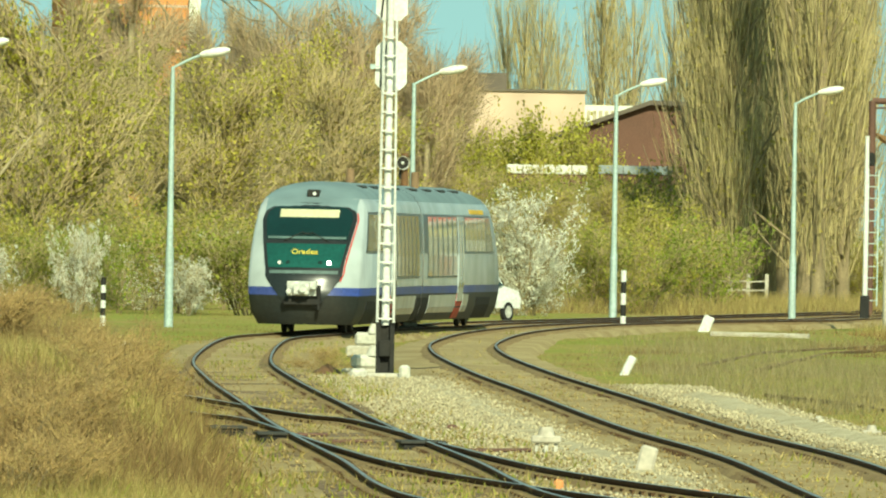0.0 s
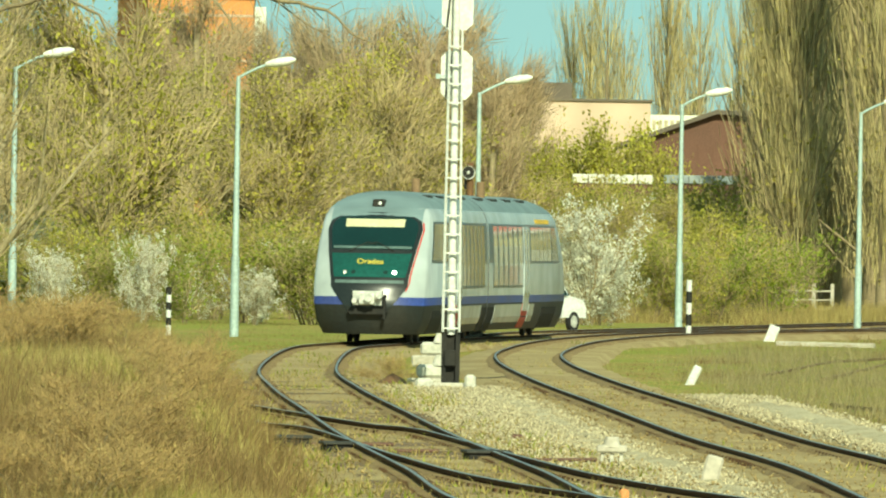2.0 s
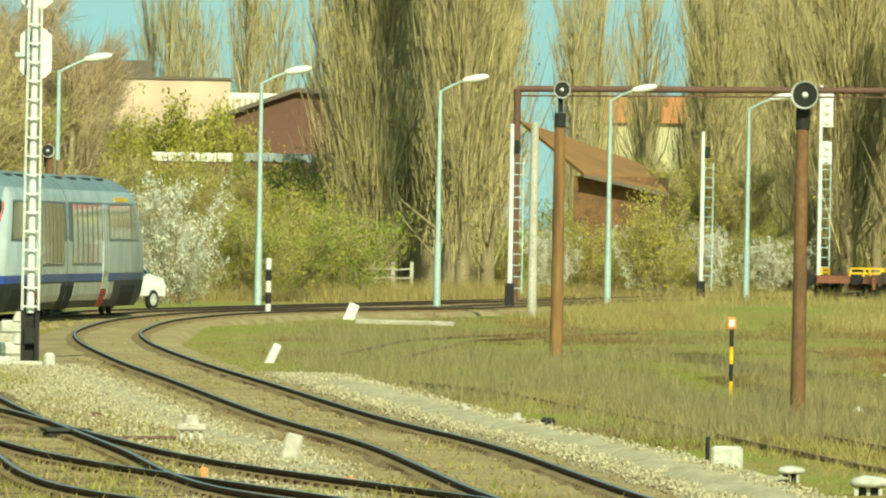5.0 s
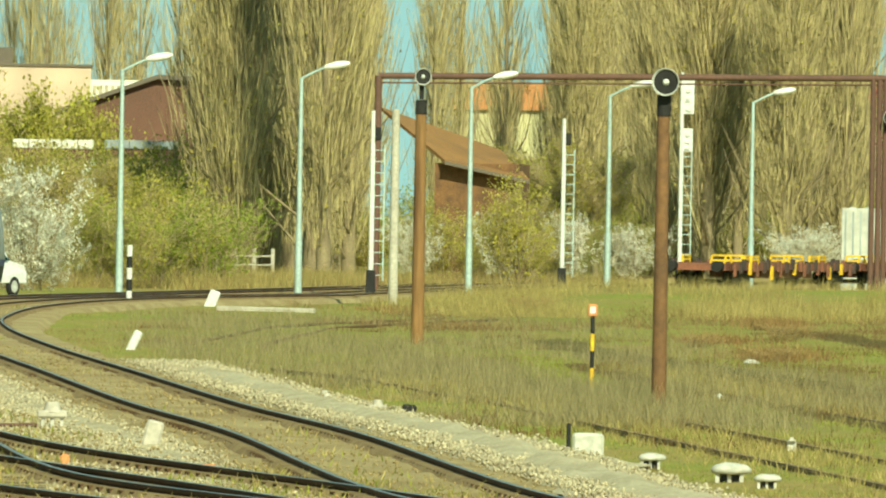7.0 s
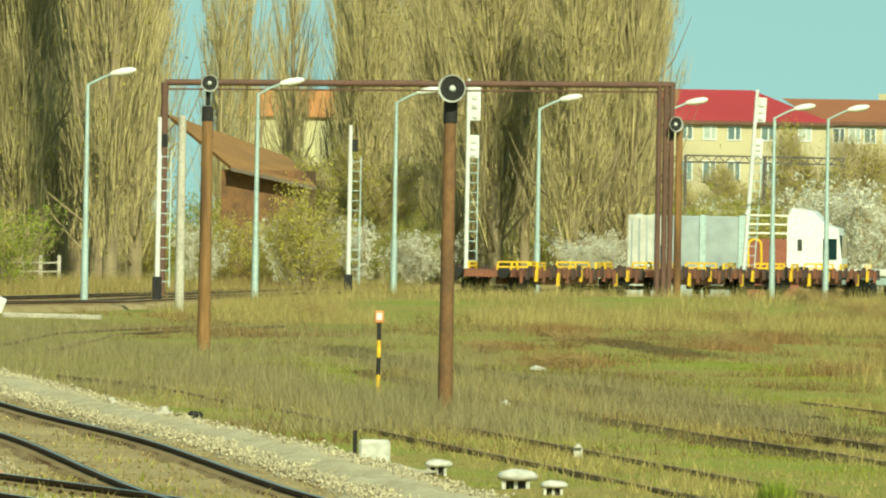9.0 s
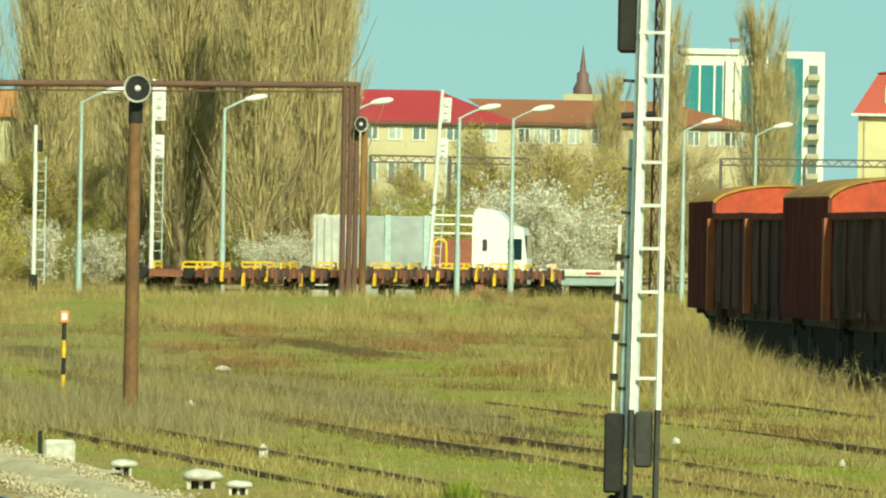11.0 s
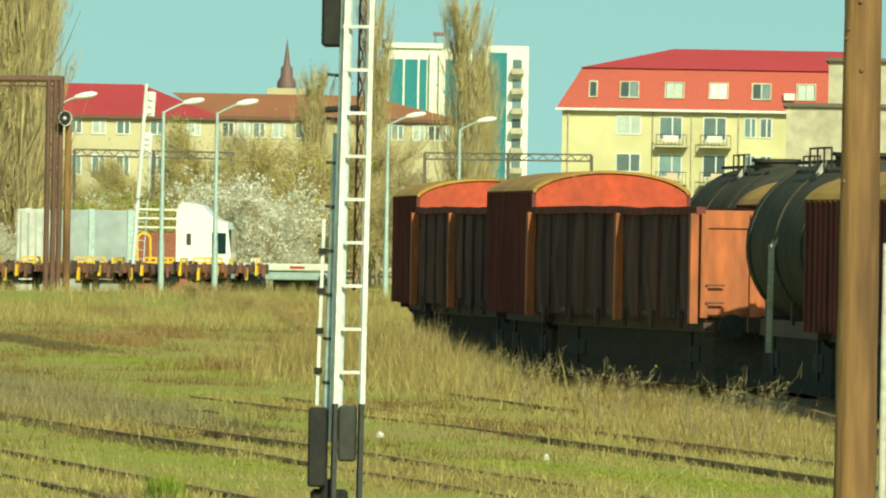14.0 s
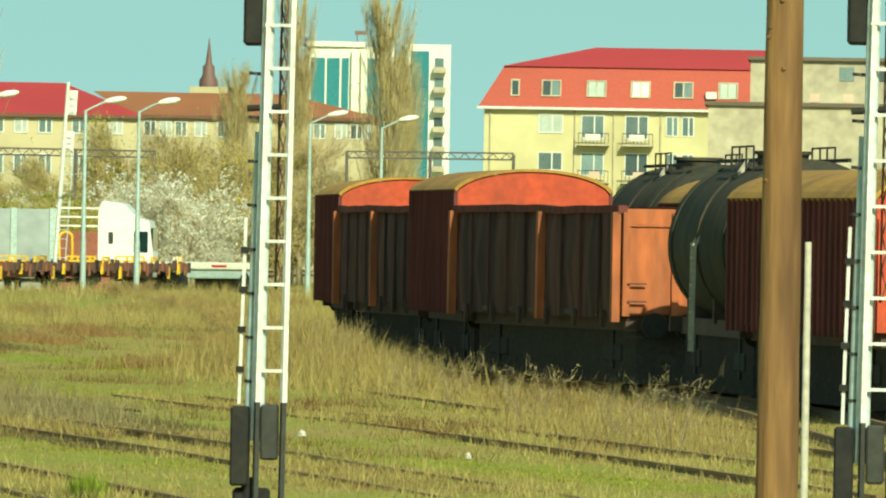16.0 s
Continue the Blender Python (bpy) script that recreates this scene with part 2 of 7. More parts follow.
def track(points, label, used=True, bed=None, sleepers=0.62, sunk=0.155, top=RAIL_TOP, bed_width=3.1, bed_top=0.0):
    line = catmull([(x, y, 0) for x, y in points], 1.5)
    right = sides(line)
    base = thing("railway_track", (0, 0, 0), label, "railway track", kind="structure")
    for s in (-1, 1):
        prof = [(-0.07, -0.16), (0.07, -0.16), (0.07, -0.13), (0.015, -0.11), (0.015, -0.045), (0.036, -0.035), (0.036, 0.0), (-0.036, 0.0), (-0.036, -0.035), (-0.015, -0.045), (-0.015, -0.11), (-0.07, -0.13)]
        rings = [[p + r * (s * GAUGE / 2 + a) + Vector((0, 0, top + b)) for a, b in prof] for p, r in zip(line, right)]
        ob = Shape().loft(rings, smooth=False).make("rail", M_RAIL if used else M_RUSTRAIL, base)
        if used:
            rings = [[p + r * (s * GAUGE / 2 + a) + Vector((0, 0, top + b)) for a, b in ((-0.022, 0.001), (0.022, 0.001), (0.018, 0.005), (-0.018, 0.005))] for p, r in zip(line, right)]
            Shape().loft(rings, smooth=False).make("rail_head", M_RAILTOP, ob, "worn bright running surface")
    if bed:
        rings = []
        for i, (p, r) in enumerate(zip(line, right)):
            ring = []
            for a, b in ((-bed_width / 2 - 0.5, -0.35), (-bed_width / 2, 0.0), (-0.8, 0.02), (0.0, 0.02), (0.8, 0.02), (bed_width / 2, 0.0), (bed_width / 2 + 0.5, -0.35)):
                w = noise.noise((p.x * 0.8 + a * 2, p.y * 0.4, 1.0)) * 0.05
                ring.append(p + r * a + Vector((0, 0, bed_top + b + w)))
            rings.append(ring)
        bed_ob = Shape().loft(rings, close=False).make("track_bed", bed, base)
        for s in (-1, 1):
            rings = []
            for p, r in zip(line, right):
                w = 0.24 + 0.10 * noise.noise((p.x, p.y * 0.35, 7.0 + s))
                rings.append([p + r * (s * GAUGE / 2 + a * w) + Vector((0, 0, bed_top + b)) for a, b in ((-1.0, -0.02), (-0.6, 0.075), (0.6, 0.075), (1.0, -0.02))])
            Shape().loft(rings, close=False).make("rust_stain", M_STAIN, bed_ob, "rust-brown stones along the rail")
    if sleepers:
        me = Shape().soft_box(-1.25, -0.12, -0.12, 1.25, 0.12, 0.0, 0.015).make("sleeper", M_SLEEPER, base)
        clips = Shape()
        first = True
        near = [p for p in catmull([(x, y, 0) for x, y in points], sleepers) if p.y < 232]
        for p, r in zip(near, sides(near)):
            ob = me if first else new("sleeper", me.data)
            first = False
            ob.parent = base
            for s in (-1, 1):
                for e in (-0.12, 0.12):
                    m = Matrix.Translation(p + r * (s * GAUGE / 2 + e)) @ pose(0, 0, 0, 0, 0, math.degrees(math.atan2(r.y, r.x)))
                    clips.box(-0.05, -0.09, top - sunk - 0.03, 0.05, 0.09, top - 0.065, m)
            ob.matrix_basis = Matrix.Translation(p + Vector((0, 0, top - sunk + random.uniform(-0.01, 0.01)))) @ pose(0, 0, 0, 0, 0, math.degrees(math.atan2(r.y, r.x)) + random.uniform(-1, 1))
        clips.make("rail_fastenings", M_RAIL, base, "dark rusty rail clips")["kind"] = "stuff"
    return base


TRACK_TRAIN = [(-1.89, 106.46), (-4.44, 118.54), (-6.12, 138.15), (-8.00, 159.93), (-9.85, 183.36), (-12.17, 213.27), (-14.35, 245.42), (-16.55, 292.53), (-16.39, 309.57), (-15.69, 330.13), (-14.36, 350.71), (-13.27, 367.76), (-5.01, 438.62), (0.53, 493.39), (12.62, 612.35), (33.76, 702.68), (49.67, 816.84)]
TRACK_MAIN = [(1.96, 99.54), (0.01, 113.07), (-1.91, 142.94), (-3.70, 164.71), (-5.95, 196.78), (-8.39, 231.61), (-10.65, 268.94), (-11.75, 298.55), (-11.97, 336.24), (-10.09, 371.18), (-4.60, 402.99), (-4.54, 406.25), (1.13, 462.14), (13.10, 536.69), (30.26, 641.89), (44.35, 729.34)]
TRACK_CROSS = [(2.04, 92.90), (-1.32, 112.94), (-4.73, 131.26), (-6.61, 146.17), (-8.75, 166.0), (-9.65, 170.5), (-10.80, 177.6), (-12.30, 187.4), (-13.26, 192.5)]
TRACK_SIDING = [[(6.55, 108.0), (5.50, 123.6), (4.75, 134.0), (3.40, 152.0), (2.33, 166.3), (1.22, 182.2), (0.35, 191.0), (-0.97, 207.2), (-2.68, 218.9)],
                [(10.20, 118.0), (9.40, 132.0), (8.80, 140.0), (8.05, 152.0), (7.10, 163.0), (6.40, 172.0), (5.00, 192.6), (3.42, 229.0)],
                [(14.60, 130.0), (13.95, 144.0), (13.50, 152.6), (12.90, 162.7), (12.10, 173.7), (10.90, 185.0), (9.55, 201.4)],
                [(17.00, 155.0), (16.30, 170.8), (15.90, 180.5), (15.07, 192.8), (14.40, 208.6), (13.66, 220.8)],
                [(-5.00, 262.0), (-4.45, 283.0), (-3.88, 304.0), (-2.75, 315.0), (0.20, 338.5)]]
track(TRACK_TRAIN, "curved railway track with worn rails on brown ballast", bed=M_BED, bed_top=0.035, sunk=0.118)
track(TRACK_MAIN, "curved railway track with rails shining on pale ballast", bed=M_BED, bed_top=0.04)
track(TRACK_CROSS, "diverging track of a turnout crossing the other rails", bed=M_BED, bed_top=0.03, sunk=0.118, top=RAIL_TOP - 0.004)
for line in TRACK_SIDING:
    track(line, "rusty overgrown siding track in the grass", used=False, sleepers=0, top=-0.015)
# ---- street lamps ----
LAMP_H = 8.1


def street_lamp():
    base = thing("street_lamp", (0, 0, 0), "pale blue-grey tapered steel street lamp with curved arm", "street lamp", "street lamps along the road")
    Shape().rod((0, 0, -0.3), (0, 0, 2.2), 0.13, 0.115).rod((0, 0, 2.2), (0, 0, LAMP_H - 0.75), 0.095, 0.06).make("pole", M_GALV, base)
    arm, prev = Shape(), Vector((0, 0, LAMP_H - 0.8))
    for i in range(1, 9):
        t = i / 8
        p = Vector((0.88 * (1 - (1 - t) ** 2.0), 0, LAMP_H - 0.8 + 0.40 * (1 - (1 - t) ** 2.6)))
        arm.rod(prev, p, 0.042, 0.04, 6, False)
        prev = p
    arm.make("arm", M_GALV, base)
    rings = []
    for x, w, h in ((0, 0.05, 0.05), (0.08, 0.11, 0.09), (0.38, 0.17, 0.14), (0.70, 0.16, 0.12), (0.86, 0.06, 0.05)):
        rings.append([prev + Vector((x - 0.12, w * math.cos(a), 0.16 * x + h * math.sin(a))) for a in [2 * math.pi * k / 12 for k in range(12)]])
    Shape().loft(rings).make("lamp_head", M_LAMPHEAD, base, "white drop-shaped lamp head")
    return base


LAMPS = [(-22.50, 353.23), (-16.88, 381.75), (-11.27, 403.99), (-5.64, 417.94), (0.09, 437.89), (5.21, 458.69), (10.85, 474.56), (15.82, 479.06), (20.65, 494.09), (22.82, 494.80), (32.04, 534.72), (36.21, 551.03), (-27.95, 342.09)]
lamp = street_lamp()
for i, (x, y) in enumerate(LAMPS):
    m = pose(x, y, 0, 0, 0, -5 + 10 * random.random())
    if i:
        copy_thing(lamp, m)
    else:
        lamp.matrix_basis = m
# ---- railcar ----
M_TWHITE = mat("railcar white lacquer", (0.41, 0.455, 0.46), 0.25, dark=(0.34, 0.36, 0.34), fine=0.7, size=2.5, amount=0.5, spec=0.5)
M_TBLUE = mat("railcar blue band", (0.03, 0.06, 0.27), 0.45, dark=(0.05, 0.055, 0.13), size=1.5)
M_TROOF = mat("railcar grey roof", (0.19, 0.255, 0.265), 0.5, dark=(0.15, 0.20, 0.205), fine=0.8, size=1.8)
M_TSKIRT = mat("railcar dusty skirt", (0.018, 0.023, 0.023), 0.6, dark=(0.04, 0.036, 0.028), size=0.9)
M_TMASK = mat("railcar black mask", (0.014, 0.018, 0.018), 0.3, dark=(0.03, 0.03, 0.03), size=1.0)
M_TGLASS = mat("tinted railcar glass", (0.006, 0.028, 0.026), 0.06, dark=(0.005, 0.018, 0.018), size=2.0, spec=0.45)
# pale base and patches stand in for surroundings mirrored in the panes
M_SIDEGLASS = mat("greenish side glass with reflections in its colour", (0.06, 0.085, 0.075), 0.22, dark=(0.13, 0.14, 0.11), size=1.2, amount=0.8, fine=3.0, spec=1.0)
M_SIDEGLASS.node_tree.nodes["Principled BSDF"].inputs["Coat Weight"].default_value = 1.0
M_TLOWER = mat("dark green nose panel", (0.012, 0.075, 0.06), 0.15, dark=(0.01, 0.055, 0.045), size=1.0, spec=0.6)
M_BUMP = mat("grey green rubber strip", (0.10, 0.15, 0.14), 0.6, dark=(0.06, 0.09, 0.085), size=0.6)
M_TRED = mat("red paint", (0.45, 0.03, 0.02), 0.5)
M_BELLOWS = mat("rubber bellows", (0.06, 0.06, 0.06), 0.8)
M_GREYPART = mat("grey coupler metal", (0.62, 0.62, 0.57), 0.5, 0.2, dark=(0.22, 0.22, 0.2), size=0.18)
M_AMBER = mat("amber display text", (0.75, 0.62, 0.08), 0.6)
M_CREAM = mat("cream roller blind", (0.62, 0.58, 0.36), 0.6)
M_LENS = mat("headlight glass", (0.75, 0.75, 0.72), 0.1)
M_LIT = bpy.data.materials.new("lit headlight")
M_LIT.use_nodes = True
M_LIT.node_tree.nodes["Principled BSDF"].inputs["Emission Color"].default_value = (1.0, 0.93, 0.85, 1)
M_LIT.node_tree.nodes["Principled BSDF"].inputs["Emission Strength"].default_value = 9.0

CAR_L = 20.5
PROFILE = [(0.22, 1.18), (0.55, 1.33), (0.95, 1.395), (1.15, 1.41), (1.45, 1.415), (2.0, 1.41), (2.5, 1.39), (3.0, 1.355), (3.2, 1.32), (3.38, 1.24), (3.52, 1.12), (3.66, 0.92), (3.76, 0.66), (3.82, 0.36)]


def along(table, z):
    for (a, p), (b, q) in zip(table, table[1:]):
        if z <= b:
            return p + (q - p) * max(0.0, (z - a) / (b - a))
    return table[-1][1]


LEAN = [(0.22, 0.30), (0.55, 0.06), (0.95, 0.0), (1.4, 0.12), (1.8, 0.36), (2.3, 0.85), (2.8, 1.5), (3.24, 2.2), (3.38, 2.55), (3.52, 3.0), (3.66, 3.6), (3.76, 4.3), (3.82, 5.2)]


def nose(x, z, out=0.0):
    """A point of the rounded front, x from the middle."""
    w = along(PROFILE, z)
    return Vector((x, along(LEAN, z) + 0.55 * (abs(x) / w) ** 2.6 - out, z))


def shell(z_list, cap=False):
    """The car's skin between heights, open at the gangway end."""
    s, rings = Shape(), []
    for z in z_list:
        w = along(PROFILE, z)
        xs = [w * t for t in (-1, -0.95, -0.85, -0.65, -0.4, -0.2, 0, 0.2, 0.4, 0.65, 0.85, 0.95, 1)]
        ring = [Vector((-w, CAR_L, z)), Vector((-w, 8.0, z))] + [nose(x, z) for x in xs] + [Vector((w, 8.0, z)), Vector((w, CAR_L, z))]
        rings.append(ring)
    s.loft(rings, close=False)
    if cap:
        s.add(rings[-1], [tuple(range(len(rings[-1])))])
    return s


def side_panel(y0, z0, y1, z1, out, sx, lean0=0.0, steps=3):
    """A panel that follows the side of the car, with a rim round its edge."""
    s, a, b = Shape(), [], []
    for i in range(steps + 1):
        z = z0 + (z1 - z0) * i / steps
        w = along(PROFILE, z)
        ya = y0 + lean0 * i / steps
        a.append([Vector((sx * (w + out), ya, z)), Vector((sx * (w + out), y1, z))])
        b.append([Vector((sx * (w - 0.02), ya, z)), Vector((sx * (w - 0.02), y1, z))])
    s.loft(a, close=False, smooth=False)
    n = steps
    for p, q in ((a[0][0], a[0][1]), (a[n][0], a[n][1])):
        k = 0 if p is a[0][0] else n
        s.add([p, q, b[k][1], b[k][0]], [(0, 1, 2, 3)])
    for side in (0, 1):
        s.add([r[side] for r in a] + [r[side] for r in b], [(i, i + 1, n + 2 + i, n + 1 + i) for i in range(n)])
    return s


def front_patch(x_of_z, z0, z1, out, n=8):
    rings = []
    for i in range(n + 1):
        z = z0 + (z1 - z0) * i / n
        h = x_of_z(z)
        rings.append([nose(h * t, z, out) for t in (-1, -0.75, -0.5, -0.25, 0, 0.25, 0.5, 0.75, 1)])
    return Shape().loft(rings, close=False)


def railcar_half(parent, name, leading):
    body = shell([1.15, 1.45, 2.0, 2.5, 3.0, 3.2, 3.38]).make(name, M_TWHITE, parent, "white lacquered car body")
    shell([3.38, 3.52, 3.66, 3.76, 3.82], True).make("roof", M_TROOF, body, "blue-grey roof")
    shell([0.95, 1.15]).make("blue_band", M_TBLUE, body)
    shell([0.22, 0.55, 0.95]).make("skirt", M_TSKIRT, body, "dusty dark grey skirt")
    # gangway end wall
    ring = [Vector((sx * along(PROFILE, z), CAR_L, z)) for sx, zs in ((-1, [p[0] for p in PROFILE]), (1, [p[0] for p in PROFILE][::-1])) for z in zs]
    Shape().add(ring, [tuple(range(len(ring)))]).make("end_wall", M_BELLOWS, body)
    # front: black mask, windscreen, display, lower panel
    def mask(z):
        return along([(0.66, 0.42), (0.95, 0.62), (1.40, 0.96), (1.62, 0.97), (2.3, 1.10), (2.85, 1.19), (3.05, 1.14), (3.16, 0.95), (3.24, 0.60), (3.27, 0.25)], z)
    front_patch(mask, 0.66, 3.27, 0.022, 24).make("front_mask", M_TMASK, body, "black front mask")
    front_patch(lambda z: 1.15, 2.98, 3.39, 0.012, 12).make("front_dome", M_TROOF, body, "blue-grey dome over the windscreen")
    front_patch(lambda z: mask(z) - 0.10, 2.34, 3.16, 0.032, 12).make("windscreen", M_TGLASS, body, "dark green tinted windscreen")
    front_patch(lambda z: mask(z) - 0.08, 1.64, 2.24, 0.034, 8).make("nose_panel", M_TLOWER, body, "glossy dark green panel below the windscreen")
    front_patch(lambda z: 0.86, 1.49, 1.57, 0.036, 2).make("bumper_line", M_BUMP, body)
    front_patch(lambda z: mask(z) - 0.13, 2.36, 2.42, 0.04, 2).make("dash_edge", M_BUMP, body)
    for sx in (-1, 1):
        Shape().rod(nose(sx * 0.55, 2.30, 0.05), nose(sx * 0.12, 2.52, 0.05), 0.018, 0.012, 6).rod(nose(sx * 0.12, 2.52, 0.05), nose(-sx * 0.16, 2.44, 0.05), 0.012, 0.008, 6).make("wiper", M_BLACK, body, "black windscreen wiper")
    front_patch(lambda z: 0.74, 2.90, 3.10, 0.042, 3).make("roller_blind", M_CREAM, body, "cream destination blind")
    for sx in (-1, 1):
        if sx == (1 if leading else -1):
            rings = [[nose(sx * (mask(z) + 0.015), z, 0.02), nose(sx * (mask(z) + 0.05), z, 0.02)] for z in np.linspace(1.3, 3.02, 10)]
            Shape().loft(rings, close=False).make("red_edge", M_TRED, body, "thin red edge line")
        c = nose(sx * 0.62, 1.76, 0.03)
        Shape().rod(c + Vector((0, 0.05, 0)), c - Vector((0, 0.03, 0)), 0.055, 0.045, 14).make("headlight", M_LIT if leading and sx > 0 else M_LENS, body, "glowing headlight" if leading and sx > 0 else "unlit headlight")
        c = nose(sx * 0.40, 1.76, 0.03)
        Shape().rod(c + Vector((0, 0.05, 0)), c - Vector((0, 0.02, 0)), 0.06, 0.055, 12).make("marker_light", M_TGLASS, body)
    if leading:
        text = bpy.data.curves.new("destination_text", "FONT")
        text.body, text.size, text.align_x, text.extrude = "Oradea", 0.22, "CENTER", 0.004
        tmp = new("destination_text", text)
        dg = bpy.context.evaluated_depsgraph_get()
        me = bpy.data.meshes.new_from_object(tmp.evaluated_get(dg))
        bpy.data.objects.remove(tmp)
        me.materials.clear()
        me.materials.append(M_AMBER)
        ob = new("destination_text", me)
        ob.parent = body
        ob.matrix_basis = Matrix.Translation(nose(0, 1.98, 0.07)) @ pose(0, 0, 0, 52, 0, 0)
        ob["label"] = "amber destination text"
    c = nose(0, 1.1)
    cp = Shape().box(-0.36, c.y - 0.28, 0.94, 0.36, c.y + 0.2, 1.30).box(-0.18, c.y - 0.48, 0.98, 0.2, c.y - 0.25, 1.24)
    cp.rod((-0.3, c.y - 0.3, 1.05), (-0.3, c.y - 0.5, 1.05), 0.07).rod((0.32, c.y - 0.3, 1.18), (0.32, c.y - 0.52, 1.18), 0.08).rod((0.05, c.y - 0.4, 1.12), (0.05, c.y - 0.6, 1.12), 0.1)
    cp.make("coupler", M_GREYPART, body, "grey automatic coupler with air hoses")
    Shape().box(-0.45, c.y - 0.2, 0.72, 0.45, c.y + 0.1, 0.86).rod((0.42, c.y - 0.15, 0.6), (0.42, c.y - 0.15, 1.2), 0.05).rod((-0.5, c.y - 0.1, 0.78), (0.5, c.y - 0.1, 0.78), 0.05).make("coupler_mount", M_BLACK, body)
    c = nose(0, 3.50)
    Shape().soft_box(-0.15, c.y - 0.30, 3.39, 0.15, c.y + 0.25, 3.60, 0.03).make("top_light", M_BLACK, body, "black top light housing")
    Shape().rod((0.04, c.y - 0.31, 3.5), (0.04, c.y - 0.28, 3.5), 0.045, n=12).make("top_lamp", M_LENS, body)
    # sides: window band, panes, doors
    door_y = 10.2
    for sx in (-1, 1):
        side_panel(2.15, 2.02, 20.2, 3.06, 0.008, sx, 1.0, 6).make("window_band", M_TMASK, body)
        side_panel(2.4, 2.08, 4.25, 3.0, 0.018, sx, 0.85, 6).make("window_pane", M_TGLASS, body)
        y = 4.42
        while y + 1.1 < door_y - 0.1:
            side_panel(y, 2.08, y + 0.98, 3.0, 0.018, sx).make("window_pane", M_SIDEGLASS, body)
            y += 1.1
        y = door_y + 1.75
        while y + 1.15 < 20.0:
            side_panel(y - 0.03, 1.36, y + 1.06, 2.02, 0.008, sx).make("low_window_frame", M_TMASK, body)
            side_panel(y + 0.05, 1.42, y + 0.98, 3.0, 0.018, sx).make("window_pane", M_SIDEGLASS, body)
            y += 1.26
        # black panels laid on the skirt for the shaded openings round the bogies
        side_panel(2.7, 0.23, 6.4, 0.80, 0.016, sx).make("bogie_shade_panel", M_BLACK, body)
        side_panel(CAR_L - 1.7, 0.23, CAR_L - 0.05, 0.84, 0.018, sx).make("bogie_shade_panel", M_BLACK, body)
        for k in (0, 1):
            y0 = door_y + k * 0.72
            door = side_panel(y0, 0.72, y0 + 0.69, 3.02, 0.028, sx, steps=4).make("door_leaf", M_TWHITE, body, "white sliding door leaf")
            side_panel(y0 + 0.17, 1.1, y0 + 0.52, 2.92, 0.036, sx, steps=4).make("door_glass", M_SIDEGLASS, door)
        side_panel(door_y - 0.1, 0.25, door_y + 1.5, 0.93, 0.012, sx).make("step_panel", M_TRED, body, "red door step panel")
        side_panel(door_y + 1.6, 0.42, CAR_L - 1.9, 0.90, 0.014, sx).make("lower_panel", M_TWHITE, body, "white lower side panel")
        side_panel(door_y - 1.6, 0.42, door_y - 0.2, 0.90, 0.014, sx).make("lower_panel", M_TWHITE, body, "white lower side panel")
    side_panel(4.6, 3.10, 8.2, 3.22, 0.012, 1 if leading else -1).make("class_stripe", M_YELLOW, body, "yellow class stripe") if not leading else None
    # roof gear
    for y in (7.0, 10.5, 14.0, 17.5):
        Shape().soft_box(0.35, y, 3.50, 0.9, y + 1.3, 3.745, 0.03).soft_box(-0.9, y, 3.50, -0.35, y + 1.3, 3.745, 0.03).make("roof_hatch", M_TSKIRT, body)
    Shape().rod((-0.1 if leading else -0.55, 15.0, 3.6), (-0.1 if leading else -0.55, 15.0, 4.2), 0.12, 0.11, 14).make("exhaust_pipe", M_RUSTRAIL, body, "rusty exhaust pipe")
    # running gear
    for y in (3.6, 5.5, CAR_L - 0.2 if leading else CAR_L + 0.2):
        w = Shape()
        for sx in (-0.75, 0.75):
            w.rod((sx - 0.06, y, 0.39), (sx + 0.06, y, 0.39), 0.39, n=20)
        w.rod((-0.8, y, 0.39), (0.8, y, 0.39), 0.08)
        w.make("wheelset", M_STEELD, body)
    Shape().box(-1.05, 2.6, 0.3, -0.9, 6.5, 0.75).box(0.9, 2.6, 0.3, 1.05, 6.5, 0.75).box(-0.8, 4.2, 0.35, 0.8, 4.9, 0.7).make("bogie_frame", M_BLACK, body)
    Shape().box(-1.0, 7.5, 0.25, 1.0, 18.5, 0.8).make("underfloor_gear", M_BLACK, body)
    return body


TN, TJ, TE = Vector((-16.39, 309.57, 0)), Vector((-15.69, 330.13, 0)), Vector((-14.36, 350.71, 0))
railcar = thing("railcar", (TN.x, TN.y, RAIL_TOP), "white and blue two-part diesel railcar with dark green windows", "train")


def car_matrix(a, b):
    d = (b - a).normalized()
    return Matrix(((d.y, d.x, 0, a.x - TN.x), (-d.x, d.y, 0, a.y - TN.y), (0, 0, 1, 0), (0, 0, 0, 1)))


half = railcar_half(railcar, "front_car", True)
half.matrix_basis = car_matrix(TN, TJ)
half = railcar_half(railcar, "rear_car", False)
half.matrix_basis = car_matrix(TE, TJ)
d1, d2 = (TJ - TN).normalized(), (TE - TJ).normalized()
rings = []
for i, (c, d) in enumerate(((TN + d1 * (CAR_L - 0.05), d1), (TJ, (d1 + d2) / 2), (TE - d2 * (CAR_L - 0.05), d2))):
    r = Vector((d.y, -d.x, 0))
    rings.append([c - TN + r * x * 0.93 + Vector((0, 0, z)) for x, z in ((-1.35, 0.5), (-1.35, 3.1), (-1.1, 3.5), (-0.6, 3.7), (0.6, 3.7), (1.1, 3.5), (1.35, 3.1), (1.35, 0.5))])
Shape().loft(rings, smooth=False).make("gangway_bellows", M_BELLOWS, railcar, "dark rubber gangway bellows")
